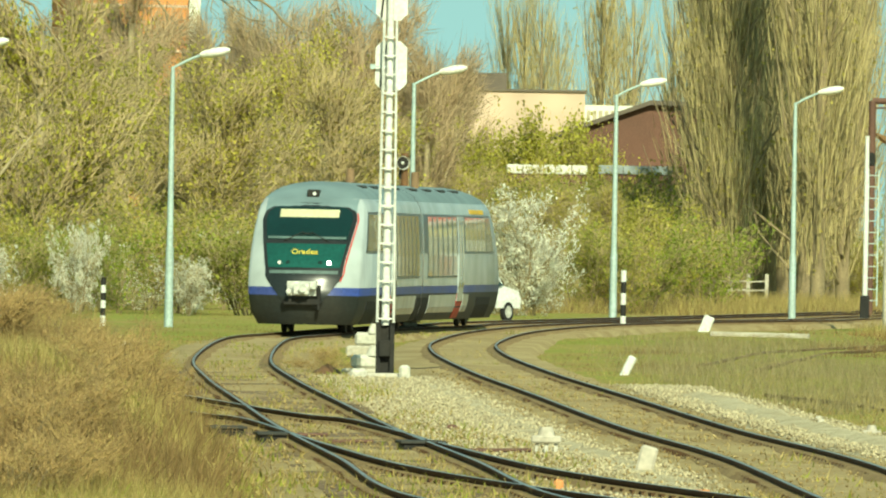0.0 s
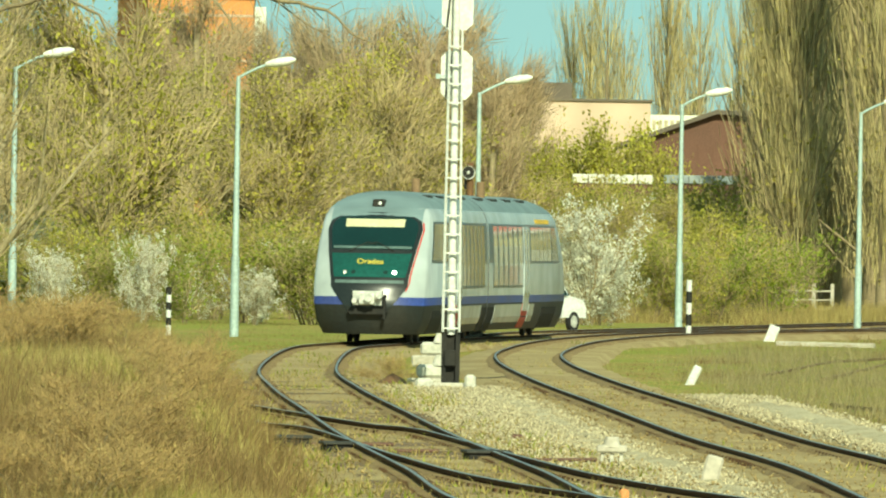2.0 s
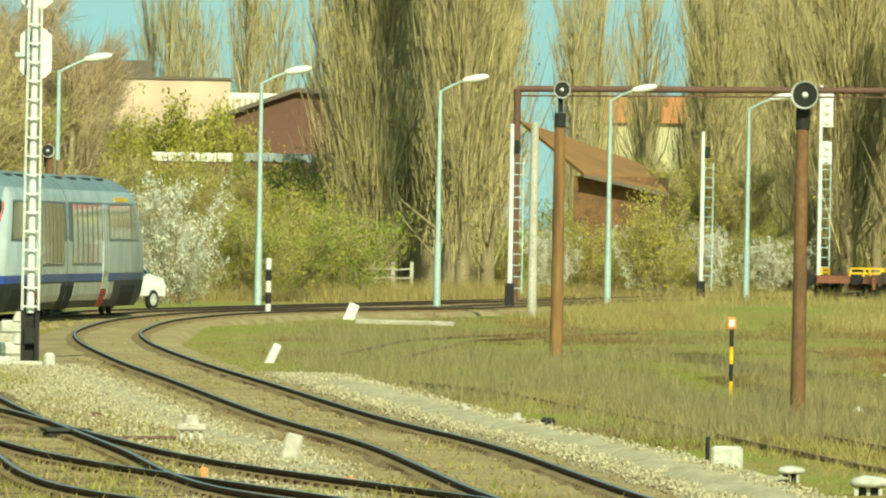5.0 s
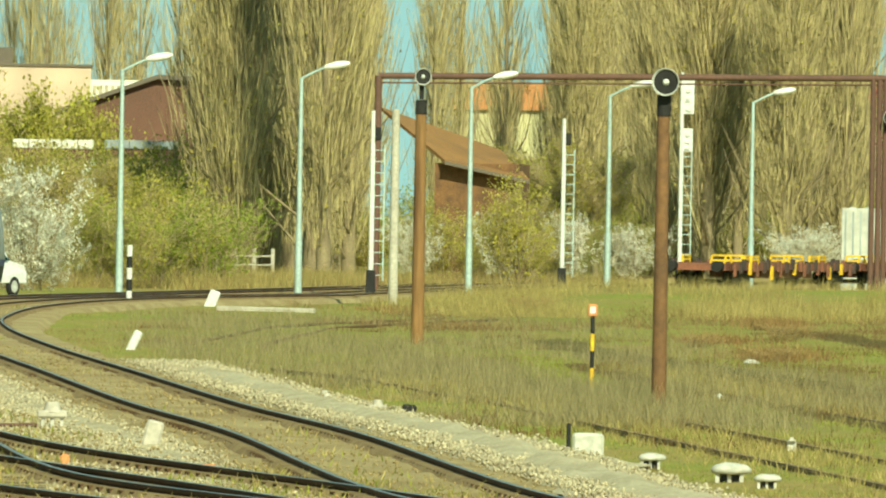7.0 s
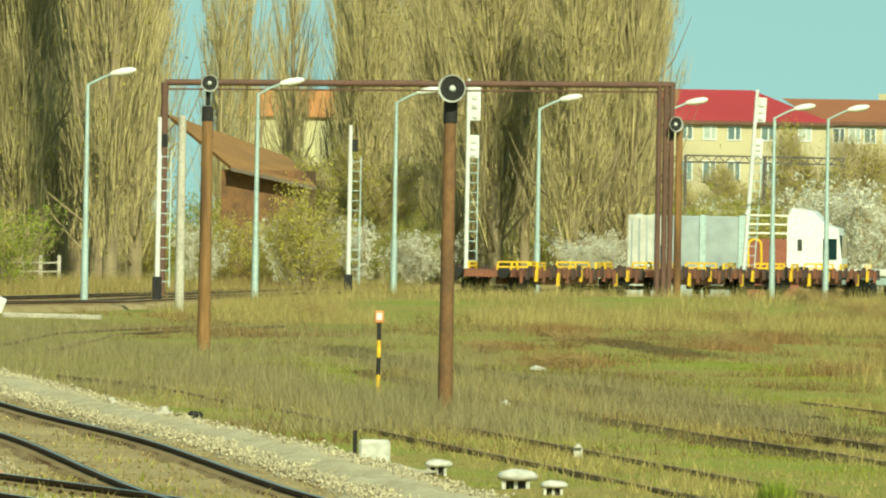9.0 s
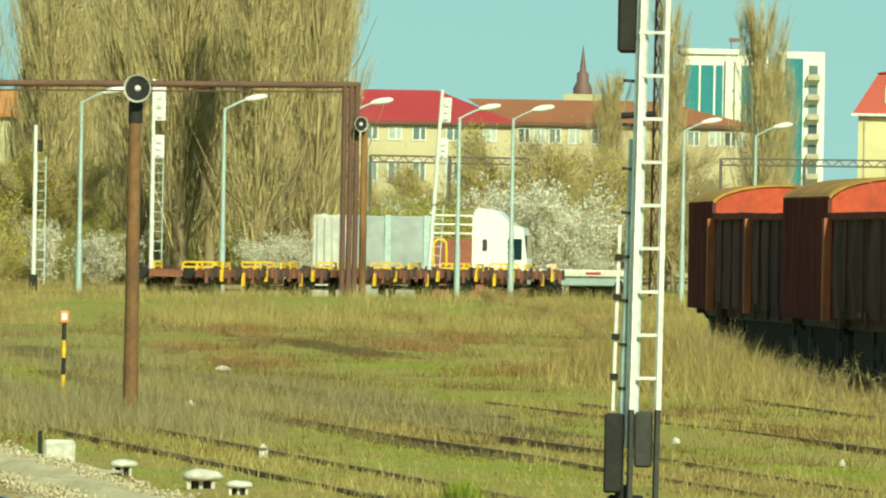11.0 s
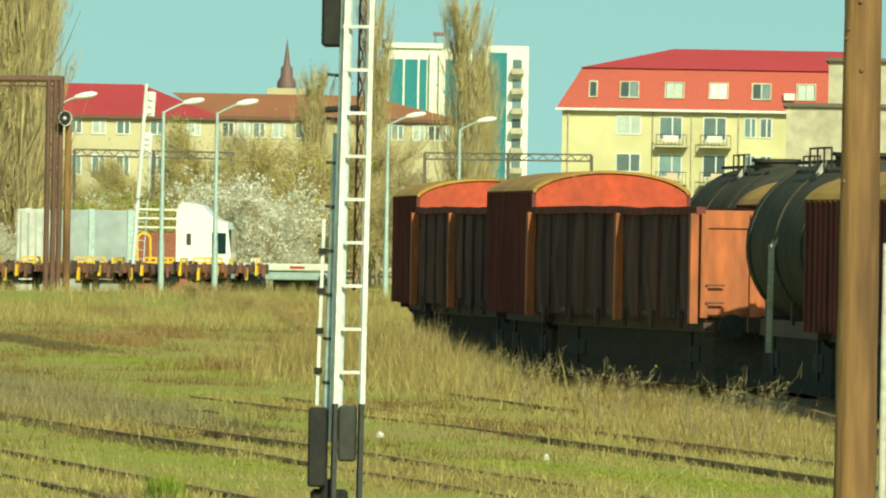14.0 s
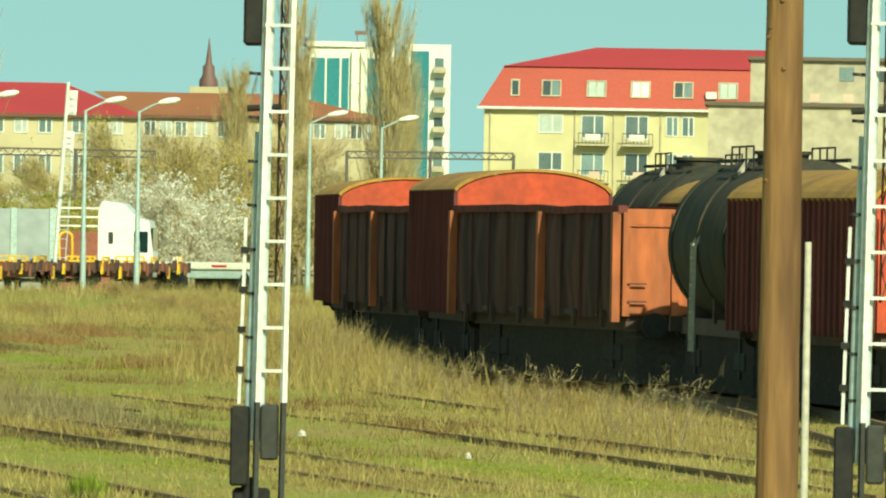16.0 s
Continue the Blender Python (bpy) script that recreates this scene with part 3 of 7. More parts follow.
# ---- signal masts, poles and posts ----
M_STRIPE0 = mat("dirty whitewash", (0.54, 0.52, 0.45), 0.8, dark=(0.34, 0.32, 0.26), size=0.2)
M_HORN = mat("grey loudspeaker horn", (0.50, 0.50, 0.45), 0.5, dark=(0.3, 0.28, 0.24), size=0.3)


def ladder(b, x, y, z0, z1, width, pitch, bar=0.05, lean=0.0):
    """Two stiles and rungs; the foot stands out by lean."""
    for sx in (-1, 1):
        Shape().bar((x + sx * width / 2, y - lean, z0), (x + sx * width / 2, y, z1), bar).make("ladder_stile", M_GALV, b)
    n = int((z1 - z0) / pitch)
    for i in range(n):
        t = (i + 0.5) / n
        Shape().bar((x - width / 2, y - lean * (1 - t), z0 + (z1 - z0) * t), (x + width / 2, y - lean * (1 - t), z0 + (z1 - z0) * t), bar * 0.7).make("rung", M_GALV, b)


def main_mast(x, y):
    """The tall signal seen from behind, by the turnout."""
    b = thing("signal_mast", (x, y, 0), "white ladder signal mast with octagonal boards and black foot", "signal mast", "railway signals", turn=2)
    Shape().rod((0, 0, 1.0), (0, 0, 8.6), 0.075, 0.06, 12).make("tube", M_WHITE, b)
    Shape().box(-0.17, -0.10, -0.1, -0.09, 0.10, 1.05).box(0.09, -0.10, -0.1, 0.17, 0.10, 1.05).box(-0.12, 0.02, 0.0, 0.12, 0.09, 1.05).make("foot", M_BLACK, b, "black steel foot")
    r = Shape()
    for sx in (-0.15, 0.15):
        r.bar((sx, -0.16, 1.05), (sx * 0.75, -0.10, 6.6), 0.035)
    r.make("ladder_stile", M_WHITE, b)
    for i in range(16):
        z = 1.12 + i * 0.345
        k = 0.15 * (1 - 0.25 * (z - 1.05) / 5.5)
        Shape().bar((-k, -0.15, z), (k, -0.15, z), 0.03).make("rung", M_WHITE, b)
    for zc, h, w in ((5.77, 0.90, 0.58), (7.2, 1.2, 0.58)):
        c = 0.12
        out = [(-w / 2 + c, -h / 2), (w / 2 - c, -h / 2), (w / 2, -h / 2 + c), (w / 2, h / 2 - c), (w / 2 - c, h / 2), (-w / 2 + c, h / 2), (-w / 2, h / 2 - c), (-w / 2, -h / 2 + c)]
        Shape().loft([[Vector((px + 0.02, yy, zc + pz)) for px, pz in out] for yy in (0.10, 0.16)], smooth=False).make("board", M_WHITE, b, "white octagonal board seen from behind")
        Shape().bar((-0.17, 0.04, zc - h / 2 + 0.05), (-0.06, 0.04, zc + h / 2 - 0.05), 0.03).make("cable", M_BLACK, b)
    Shape().box(-0.36, -0.05, 5.7, -0.28, 0.05, 5.79).bar((-0.3, 0, 5.75), (0, 0, 5.75), 0.03).make("bracket", M_GALV, b)
    Shape().soft_box(-0.12, -0.16, 0.42, 0.10, 0.0, 0.72, 0.02).make("junction_box", M_BLACK, b)
    f = thing("mast_footing", (x, y - 0.3, 0), "cracked whitewashed concrete footing of the signal mast", "footing")
    Shape().soft_box(-0.32, -0.4, -0.25, 0.42, 0.45, 0.12, 0.05).make("block", M_CONC, f)
    Shape().soft_box(0.30, -0.55, -0.25, 0.50, -0.2, 0.28, 0.05).make("slab", M_STRIPE0, f)
    Shape().soft_box(-0.62, -0.3, -0.2, -0.30, 0.0, 0.20, 0.06).make("slab", M_STRIPE0, f)
    return b


main_mast(-10.54, 228.16)


def point_machine(x, y, s, turn, label="whitish point machine housing on the ballast"):
    b = thing("point_machine", (x, y, 0), label, "point machine", turn=turn)
    Shape().soft_box(-0.45 * s, -0.25, -0.1, 0.45 * s, 0.25, 0.16, 0.04).make("base", M_CONC, b)
    Shape().soft_box(-0.28 * s, -0.2, 0.16, 0.20 * s, 0.2, 0.42 * s, 0.06).make("housing", M_STRIPE0, b)
    Shape().rod((0.1, -0.1, 0.4 * s), (0.1, -0.1, 0.6 * s), 0.13, 0.05, 12).make("cap", M_STRIPE0, b)


point_machine(-11.02, 231.26, 1.0, 10)
point_machine(-13.24, 279.02, 1.1, -10)
point_machine(-15.07, 341.75, 0.7, 20)


def wood_post(x, y, h, r, label, material, lean=0.0, turn=0, cap=0.0):
    b = thing("wooden_post", (x, y, 0), label, "pole", turn=turn)
    rings = []
    for i in range(17):
        z = -0.3 + (h + 0.3) * i / 16
        rings.append([Vector((lean * z + rr * math.cos(a), rr * math.sin(a), z)) for a in [2 * math.pi * k / 12 for k in range(12)] for rr in [r * (1.08 - 0.2 * i / 16) * (1 + 0.05 * noise.noise((math.cos(a), math.sin(a) + x, z * 2)))]])
    Shape().loft(rings).make("shaft", material, b)
    if material is M_POLE:
        rnd = random.Random(int(abs(x) * 10))
        for i in range(9):
            a, z = rnd.uniform(3.4, 6.0), rnd.uniform(0.3, h - 0.5)
            c = Vector((r * 0.9 * math.cos(a), r * 0.9 * math.sin(a), z))
            Shape().rod(c, c * 1.0 + Vector((math.cos(a), math.sin(a), 0)) * r * 0.13, r * rnd.uniform(0.10, 0.2), r * 0.06, 8).make("knot", M_POLED, b)
    if cap:
        Shape().rod((lean * h, 0, h - cap), (lean * h, 0, h + 0.02), r * 0.98, r * 0.95, 12).make("cap_sleeve", M_BLACK, b, "black sleeve at the top")
    return b


def horn(x, y, z, r, face, label="grey horn loudspeaker on a wooden post"):
    """A re-entrant horn loudspeaker on a bracket."""
    b = thing("horn_loudspeaker", (x, y, z), label, "loudspeaker", "yard loudspeakers", turn=face)
    rings = []
    for yy, rr in ((0.55, 0.30), (0.2, 0.34), (0.10, 0.45), (-0.10, 0.72), (-0.28, 0.97), (-0.34, 1.0), (-0.33, 0.93), (-0.26, 0.90), (-0.05, 0.62)):
        rings.append([Vector((r * rr * math.cos(a), yy * r * 2, r * rr * math.sin(a))) for a in [2 * math.pi * k / 24 for k in range(24)]])
    Shape().loft(rings, caps=False).make("bell", M_HORN, b)
    Shape().rod((0, -0.46 * r, 0), (0, -0.45 * r, 0), r * 0.86, n=24).make("throat", M_BLACK, b)
    Shape().rod((0, 1.12 * r, 0), (0, 1.0 * r, 0), r * 0.31, n=16).make("end_cap", M_BLACK, b)
    Shape().rod((0, -0.70 * r, 0), (0, -0.4 * r, 0), r * 0.12, r * 0.28, 12).make("driver_cone", M_WHITE, b)
    Shape().bar((0, 0.5 * r, -0.5), (0, 0.5 * r, -r * 0.3), 0.09).make("bracket", M_BLACK, b)


X0, Y0 = -16.89, 376.42
wood_post(X0, Y0, 5.15, 0.12, "dark tarred wooden post beside the signal mast", M_POLED, 0.0)
horn(X0 - 0.08, Y0 - 0.1, 4.85, 0.21, 20)
X1, Y1 = -1.05, 274.36
wood_post(X1, Y1, 5.26, 0.135, "orange-brown weathered wooden post in the meadow", M_POLE, 0.0, cap=0.3)
horn(X1 + 0.02, Y1 - 0.2, 5.79, 0.19, 8)
X2, Y2 = 2.90, 185.04
wood_post(X2, Y2, 4.54, 0.105, "dark brown weathered wooden post in the meadow", M_POLED, 0.0, cap=0.3)
horn(X2 + 0.04, Y2 - 0.15, 4.75, 0.21, -10)
wood_post(15.02, 439.74, 6.6, 0.13, "brown wooden post beside the pipe portal", M_POLE)
horn(14.82, 439.45, 6.52, 0.27, 25)
wood_post(-2.28, 389.99, 6.09, 0.14, "pale weathered concrete pole", M_CONC)
# the near pole that comes into view last, with a thin post beside it
wood_post(8.99, 91.56, 5.4, 0.152, "thick orange-brown pine pole with knots", M_POLE, 0.0)
wood_post(9.59, 95.52, 2.64, 0.03, "thin pale post beside the pine pole", M_CONC, 0.0)


def small_signal(x, y, top, label, boards=(), lean_ladder=0.0, black_foot=0.9, r=0.085, wide=0.34):
    """White tube mast with a ladder; boards: heights and sizes."""
    b = thing("signal_mast", (x, y, 0), label, "signal mast", "railway signals")
    Shape().rod((0, 0, black_foot), (0, 0, top), r, r * 0.85, 12).make("tube", M_WHITE, b)
    Shape().soft_box(-0.16, -0.13, -0.2, 0.16, 0.13, black_foot, 0.02).make("foot", M_BLACK, b, "black foot")
    ladder(b, 0.24, 0.0, black_foot * 0.6, boards[-1][0] - boards[-1][2] / 2 if boards else top * 0.82, wide, 0.36, 0.04, lean_ladder)
    if not boards:
        Shape().soft_box(-0.05, 0.08, top - 1.0, 0.28, 0.32, top - 0.55, 0.03).make("signal_head", M_BLACK, b, "black signal head")
    for z, w, h in boards:
        Shape().soft_box(0.02, 0.10, z - h / 2, 0.02 + w, 0.16, z + h / 2, 0.02).make("board", M_WHITE, b, "white signal board seen from behind")
        for k in range(3):
            Shape().soft_box(0.02 + w * 0.3, 0.04, z - h / 2 + h * (k + 0.3) / 3.6, 0.02 + w * 0.7, 0.10, z - h / 2 + h * (k + 0.7) / 3.6, 0.01).make("lamp_back", M_GREYPART, b)
    Shape().soft_box(-0.42, -0.4, -0.3, 0.42, 0.4, 0.08, 0.04).make("plinth", M_WHITE, b, "whitewashed concrete plinth")
    return b


small_signal(-3.22, 419.99, 6.28, "slender white signal mast with ladder on white plinth")
small_signal(3.62, 469.99, 6.54, "slender white signal mast in the high grass")
small_signal(8.23, 479.93, 8.49, "tall white signal mast with two white boards", ((7.53, 0.45, 1.3), (5.88, 0.42, 0.9)))
sloping = small_signal(19.68, 499.61, 8.52, "white signal mast with long sloping ladder", ((7.71, 0.4, 1.0), (6.16, 0.38, 0.8)), lean_ladder=0.1)
sloping.matrix_basis = sloping.matrix_basis @ pose(0, 0, 0, 0, 3.3, 0)


M_TUBE = mat("pale mast paint", (0.56, 0.61, 0.60), 0.5, dark=(0.44, 0.47, 0.45), size=0.5)


def near_mast(x, y, label):
    """Signal mast with ladder, close to the camera."""
    b = thing("signal_mast", (x, y, 0), label, "signal mast", "railway signals", turn=-8)
    z0 = 0.35
    Shape().rod((-0.02, 0, z0 + 0.3), (0.04, 0, 6.5), 0.065, 0.06, 16).make("tube", M_TUBE, b, "pale blue-grey painted tube")
    Shape().rod((-0.11, 0.12, z0 + 0.3), (-0.05, 0.12, 3.6), 0.055, 0.05, 14).make("cable_duct", M_GALV, b, "grey cable pipe")
    for i in range(9):
        z = 1.2 + i * 0.42
        Shape().rod((-0.105, 0.12, z), (-0.103, 0.12, z + 0.03), 0.062, n=14).make("pipe_clip", M_STEELD, b)
    for x0, x1, nm in ((-0.015, 0.045, "ladder_stile"), (0.235, 0.27, "ladder_stile")):
        Shape().bar((x0, -0.10, 1.02), (x1, -0.08, 6.5), 0.055, 0.05).make(nm, M_WHITE, b)
        Shape().bar((x0 - 0.01, -0.105, -0.3), (x0, -0.10, 1.02), 0.05, 0.045).make("stile_foot", M_STEELD, b, "grey lower stile")
    for i in range(13):
        z = 1.32 + i * 0.412
        Shape().bar((0.0, -0.10, z), (0.25, -0.10, z), 0.035, 0.03).make("rung", M_WHITE, b)
    s = Shape()
    for k in range(14):
        z = 2.1 + k * 0.3
        s.bar((0.12, 0.25, z), (0.20, 0.25, z + 0.3), 0.014).bar((0.20, 0.25, z), (0.12, 0.25, z + 0.3), 0.014)
    s.bar((0.11, 0.25, 2.1), (0.14, 0.25, 6.5), 0.02).bar((0.20, 0.25, 2.1), (0.23, 0.25, 6.5), 0.02).make("lattice", M_PIPE, b, "rusty lattice behind the ladder")
    Shape().soft_box(-0.27, -0.12, 0.22, -0.10, 0.16, 0.98, 0.02).make("relay_box", M_BLACK, b, "black relay box")
    Shape().soft_box(0.02, -0.16, 0.47, 0.18, 0.10, 1.0, 0.02).make("equipment_box", M_STEELD, b, "dark grey equipment box")
    Shape().soft_box(-0.25, 0.0, 0.02, 0.1, 0.2, 0.2, 0.03).rod((-0.1, 0.05, -0.3), (-0.1, 0.05, 0.3), 0.07).make("clamp", M_BLACK, b)
    Shape().bar((-0.20, 0.02, 1.0), (-0.16, 0.02, 2.78), 0.045, 0.03).make("striped_lath", M_WHITE, b, "white lath with dark bands")
    for i in range(4):
        Shape().bar((-0.196 + i * 0.01, 0.0, 1.3 + i * 0.38), (-0.195 + i * 0.01, 0.0, 1.36 + i * 0.38), 0.05, 0.075).make("band", M_BLACK, b)
    Shape().soft_box(-0.22, 0.0, 4.42, -0.02, 0.2, 5.6, 0.03).make("signal_head", M_BLACK, b, "black signal head")
    Shape().rod((-0.17, 0, 3.82), (0.14, 0, 3.84), 0.03).make("cross_clamp", M_BLACK, b)
    return b


near_mast(6.66, 118.43, "near white ladder signal mast with black relay box")
near_mast(11.72, 111.38, "white ladder signal mast beyond the pine pole")

# pipe portal over the yard
PA, PB = Vector((-3.21, 439.99, 7.70)), Vector((14.74, 439.75, 7.91))
portal = thing("pipe_portal", (PA.x, PA.y, 0), "rust-brown steel pipe portal spanning the yard tracks", "portal")
d = PB - PA
Shape().rod((0, 0, PA.z), (d.x, d.y, PB.z), 0.115, n=12).make("beam_pipe", M_PIPE, portal)
Shape().rod((0.1, 0.1, PA.z - 0.24), (d.x, d.y, PB.z - 0.24), 0.03, n=8).make("thin_pipe", M_PIPE, portal)
Shape().rod((0, 0, -0.2), (0, 0, PA.z), 0.13, n=12).make("post", M_PIPE, portal)
for k in (-0.44, -0.21, 0.0):
    Shape().rod((d.x + k, d.y, -0.2), (d.x + k, d.y, PB.z + 0.1), 0.10, n=12).make("post", M_PIPE, portal)
for i in range(4):
    z = 4.6 + i * 0.9
    Shape().bar((d.x - 0.42, d.y, z), (d.x, d.y, z + 0.4), 0.07).make("brace", M_PIPE, portal)


def banded_post(x, y, h, r, bands, label, top=None):
    b = thing("marker_post", (x, y, 0), label, "marker post", "banded marker posts")
    n = len(bands)
    for i, m in enumerate(bands):
        Shape().rod((0, 0, h * i / n - (0.2 if i == 0 else 0)), (0, 0, h * (i + 1) / n), r, n=12).make("band", m, b)
    if top:
        Shape().soft_box(-0.075, -0.06, h, 0.075, 0.06, h + 0.2, 0.015).make("head_box", top, b, "orange box at the top")
        Shape().soft_box(-0.045, -0.07, h + 0.05, 0.045, -0.055, h + 0.16, 0.004).make("plate", M_WHITE, b)
    return b


W_, K_, Y_ = M_WHITE, M_BLACK, M_YELLOW
banded_post(-10.12, 373.82, 1.72, 0.085, (W_, K_, W_, K_, W_), "black and white banded marker post by the track")
banded_post(-24.48, 354.74, 1.3, 0.075, (W_, K_, W_, K_, W_, K_), "black and white banded marker post near the bushes")
banded_post(-19.01, 399.54, 1.25, 0.06, (Y_, K_, Y_, K_, W_), "yellow and black banded marker post")
banded_post(2.07, 201.66, 1.12, 0.035, (Y_, K_, Y_, K_), "yellow and black post with an orange box on top", M_ORANGE)


def slab(x, y, w, h, t, lean, label, material=M_WHITE, turn=0):
    b = thing("marker_stone", (x, y, 0), label, "marker stone", turn=turn)
    ob = Shape().soft_box(-w / 2, -t / 2, -0.2, w / 2, t / 2, h, min(w, t, 0.12) * 0.25).make("stone", material, b)
    ob.matrix_basis = pose(0, 0, 0, 0, lean, 0)


slab(-7.64, 372.76, 0.32, 0.42, 0.3, 22, "tilted whitewashed marker stone beside the curve")
slab(-5.71, 356.19, 2.9, 0.05, 0.3, 0.4, "low weathered concrete kerb stone in the grass", M_CONC, turn=-14)
slab(-16.16, 238.92, 0.26, 0.52, 0.12, 2, "upright whitewashed marker stone in dry weeds")
slab(-6.58, 245.06, 0.17, 0.38, 0.12, 25, "small tilted whitewashed marker stone")
slab(-3.53, 139.68, 0.20, 0.34, 0.10, 14, "pale yellow leaning marker stone on the ballast", M_CONC)
slab(1.44, 143.17, 0.36, 0.22, 0.4, 0, "whitewashed concrete box beside a gravel heap", M_STRIPE0)
slab(1.25, 147.29, 0.05, 0.26, 0.1, 0, "dark plate beside the concrete box", M_BLACK)
slab(-0.74, 168.14, 0.20, 0.14, 0.2, 4, "black signal transformer box in the grass", M_BLACK)
slab(-12.17, 192.84, 0.12, 0.13, 0.08, 0, "small white number stone beside the turnout")



def stake_pair(x, y, s, label):
    """Low wire-pulley stand: three short legs and a lid."""
    b = thing("pulley_stand", (x, y, 0), label, "pulley stand", "wire pulley stands")
    for k in (-0.1, 0.0, 0.1):
        Shape().soft_box(k * s - 0.02, -0.04, -0.1, k * s + 0.025, 0.04, 0.15 * s, 0.006).make("leg", M_STRIPE0, b)
    Shape().soft_box(-0.16 * s, -0.1, 0.14 * s, 0.16 * s, 0.1, 0.22 * s, 0.02).make("lid", M_CONC, b)
    Shape().rod((0, 0, 0.2 * s), (0, 0, 0.31 * s), 0.10 * s, 0.07 * s, 10).make("cap", M_CONC, b)


for s, px in ((1.15, (-4.99, 150.86)), (0.6, (-1.98, 177.01)), (0.8, (-1.14, 164.83)), (0.32, (3.96, 149.85)), (0.6, (-1.91, 174.15))):
    stake_pair(*px, s, "low concrete pulley stand with white legs")


def white_pile(x, y, s, label):
    """A rounded lid on short legs; a dark block fills the shaded gap below."""
    b = thing("cable_joint", (x, y, -0.05), label, "cable joint")
    rings = []
    for z, r in ((0.08, 0.20), (0.10, 0.27), (0.16, 0.28), (0.21, 0.22), (0.235, 0.10)):
        rings.append([Vector((r * s * math.cos(a) * (1 + 0.12 * math.sin(3 * a + x)), r * s * math.sin(a), z * s + 0.02 * s * noise.noise((2 * math.cos(a), 2 * math.sin(a), x + z * 9)))) for a in [2 * math.pi * k / 18 for k in range(18)]])
    Shape().loft(rings).make("cover", M_STRIPE0, b, "dirty white plastic cover")
    for k in (-0.19, -0.02, 0.15):
        Shape().soft_box((k - 0.03) * s, -0.14 * s, -0.1, (k + 0.03) * s, -0.08 * s, 0.11 * s, 0.006).make("leg", M_STRIPE0, b)
    Shape().soft_box(-0.15 * s, -0.06 * s, -0.1, 0.15 * s, 0.12 * s, 0.09 * s, 0.02).make("gap_shade", M_STEELD, b)


white_pile(2.11, 139.05, 0.55, "white plastic wrapped cable joint in the grass")
white_pile(2.84, 131.64, 0.75, "white plastic wrapped cable joint beside the siding")
white_pile(3.17, 129.05, 0.5, "low white plastic cover beside the siding")


def switch_box(x, y, w, label):
    """Low black box with a lid and rods, beside the switch blades."""
    b = thing("switch_box", (x, y, 0), label, "switch box", turn=8)
    Shape().soft_box(-w / 2, -0.35, -0.1, w / 2, 0.35, 0.14, 0.02).make("box", M_BLACK, b)
    Shape().soft_box(-w / 2 - 0.03, -0.38, 0.14, w / 2 + 0.03, 0.38, 0.18, 0.01).make("lid", M_STEELD, b)
    Shape().rod((w / 2, 0.0, 0.06), (w / 2 + 1.1, 0.1, 0.08), 0.025).make("rod", M_PIPE, b)


switch_box(-9.36, 158.96, 0.42, "low black switch box beside the turnout")
switch_box(-8.53, 154.52, 0.36, "small black switch box by the rails")
switch_box(-6.48, 150.08, 0.5, "black switch box between the crossing rails")
slab(-6.85, 168.29, 0.16, 0.10, 0.3, 0, "rusty iron plate lying in the grass", M_PIPE)
slab(-2.62, 127.42, 0.22, 0.10, 0.2, 0, "orange-red marker block at the rail", M_ORANGE)
slab(-4.11, 128.39, 0.10, 0.16, 0.12, 0, "small orange block at the rail", M_ORANGE)
b = thing("dry_bush_mound", (-11.83, 232.90, 0), "dark mound of cut brush beside the mast", "brush pile")
rings = []
for k in range(7):
    t = k / 6
    rings.append([Vector((0.38 * t * math.cos(a), 1.4 * t * math.sin(a), 0.26 * (1 - t) ** 0.7 - 0.05 + 0.05 * noise.noise((3 * math.cos(a), 3 * math.sin(a), 6 * t)))) for a in [2 * math.pi * i / 24 for i in range(24)]])
Shape().loft(rings).make("mound", M_POLED, b)
b = thing("ground_cable", (-10.94, 245.08, 0), "thick black cable lying across the ballast", "cable")
pts = [Vector((0, 0, 0.06)), Vector((0.25, -1.5, 0.03)), Vector((0.55, -0.8, 0.04)), Vector((0.85, 0.8, 0.06)), Vector((1.1, 1.6, 0.05))]
s = Shape()
line = catmull([p[:] for p in pts], 0.2)
for p, q in zip(line, line[1:]):
    s.rod(p, q, 0.028, n=6, caps=False)
s.make("cable", M_BLACK, b)
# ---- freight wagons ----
# wagon paint in sunlit tones for the ends, shade-darkened tones for the sides
M_WRED = mat("faded wagon red, sunlit", (0.47, 0.062, 0.022), 0.7, dark=(0.34, 0.055, 0.025), size=0.9, amount=0.7, fine=7, bump=0.2)
M_WORANGE = mat("faded wagon orange red, sunlit", (0.44, 0.12, 0.042), 0.75, dark=(0.19, 0.07, 0.033), size=0.4, amount=0.85, fine=7, bump=0.2, stretch=0.25)
M_WSHADEBROWN = mat("wagon oxide brown, shaded", (0.125, 0.060, 0.054), 0.9, dark=(0.042, 0.034, 0.033), size=0.45, amount=0.9, fine=7, bump=0.2, spec=0.1, stretch=0.12)
M_WSHADERED = mat("weathered wagon red, shaded", (0.18, 0.055, 0.048), 0.85, dark=(0.10, 0.038, 0.035), size=0.35, amount=0.9, fine=7, bump=0.2, spec=0.1, stretch=0.12)
M_WDARK = mat("wagon dark brown", (0.085, 0.05, 0.04), 0.8, dark=(0.05, 0.035, 0.03), size=0.9, amount=0.8, fine=7, bump=0.2)
M_WROOF = mat("wagon roof brown", (0.42, 0.23, 0.045), 0.85, dark=(0.20, 0.10, 0.04), size=1.0, amount=0.8)
# tank grey kept very dark, as its visible side lies in shade
M_TANK = mat("tank grey darkened for shade", (0.035, 0.038, 0.033), 0.85, dark=(0.075, 0.06, 0.04), size=0.8, amount=0.8, spec=0.12, stretch=0.3)
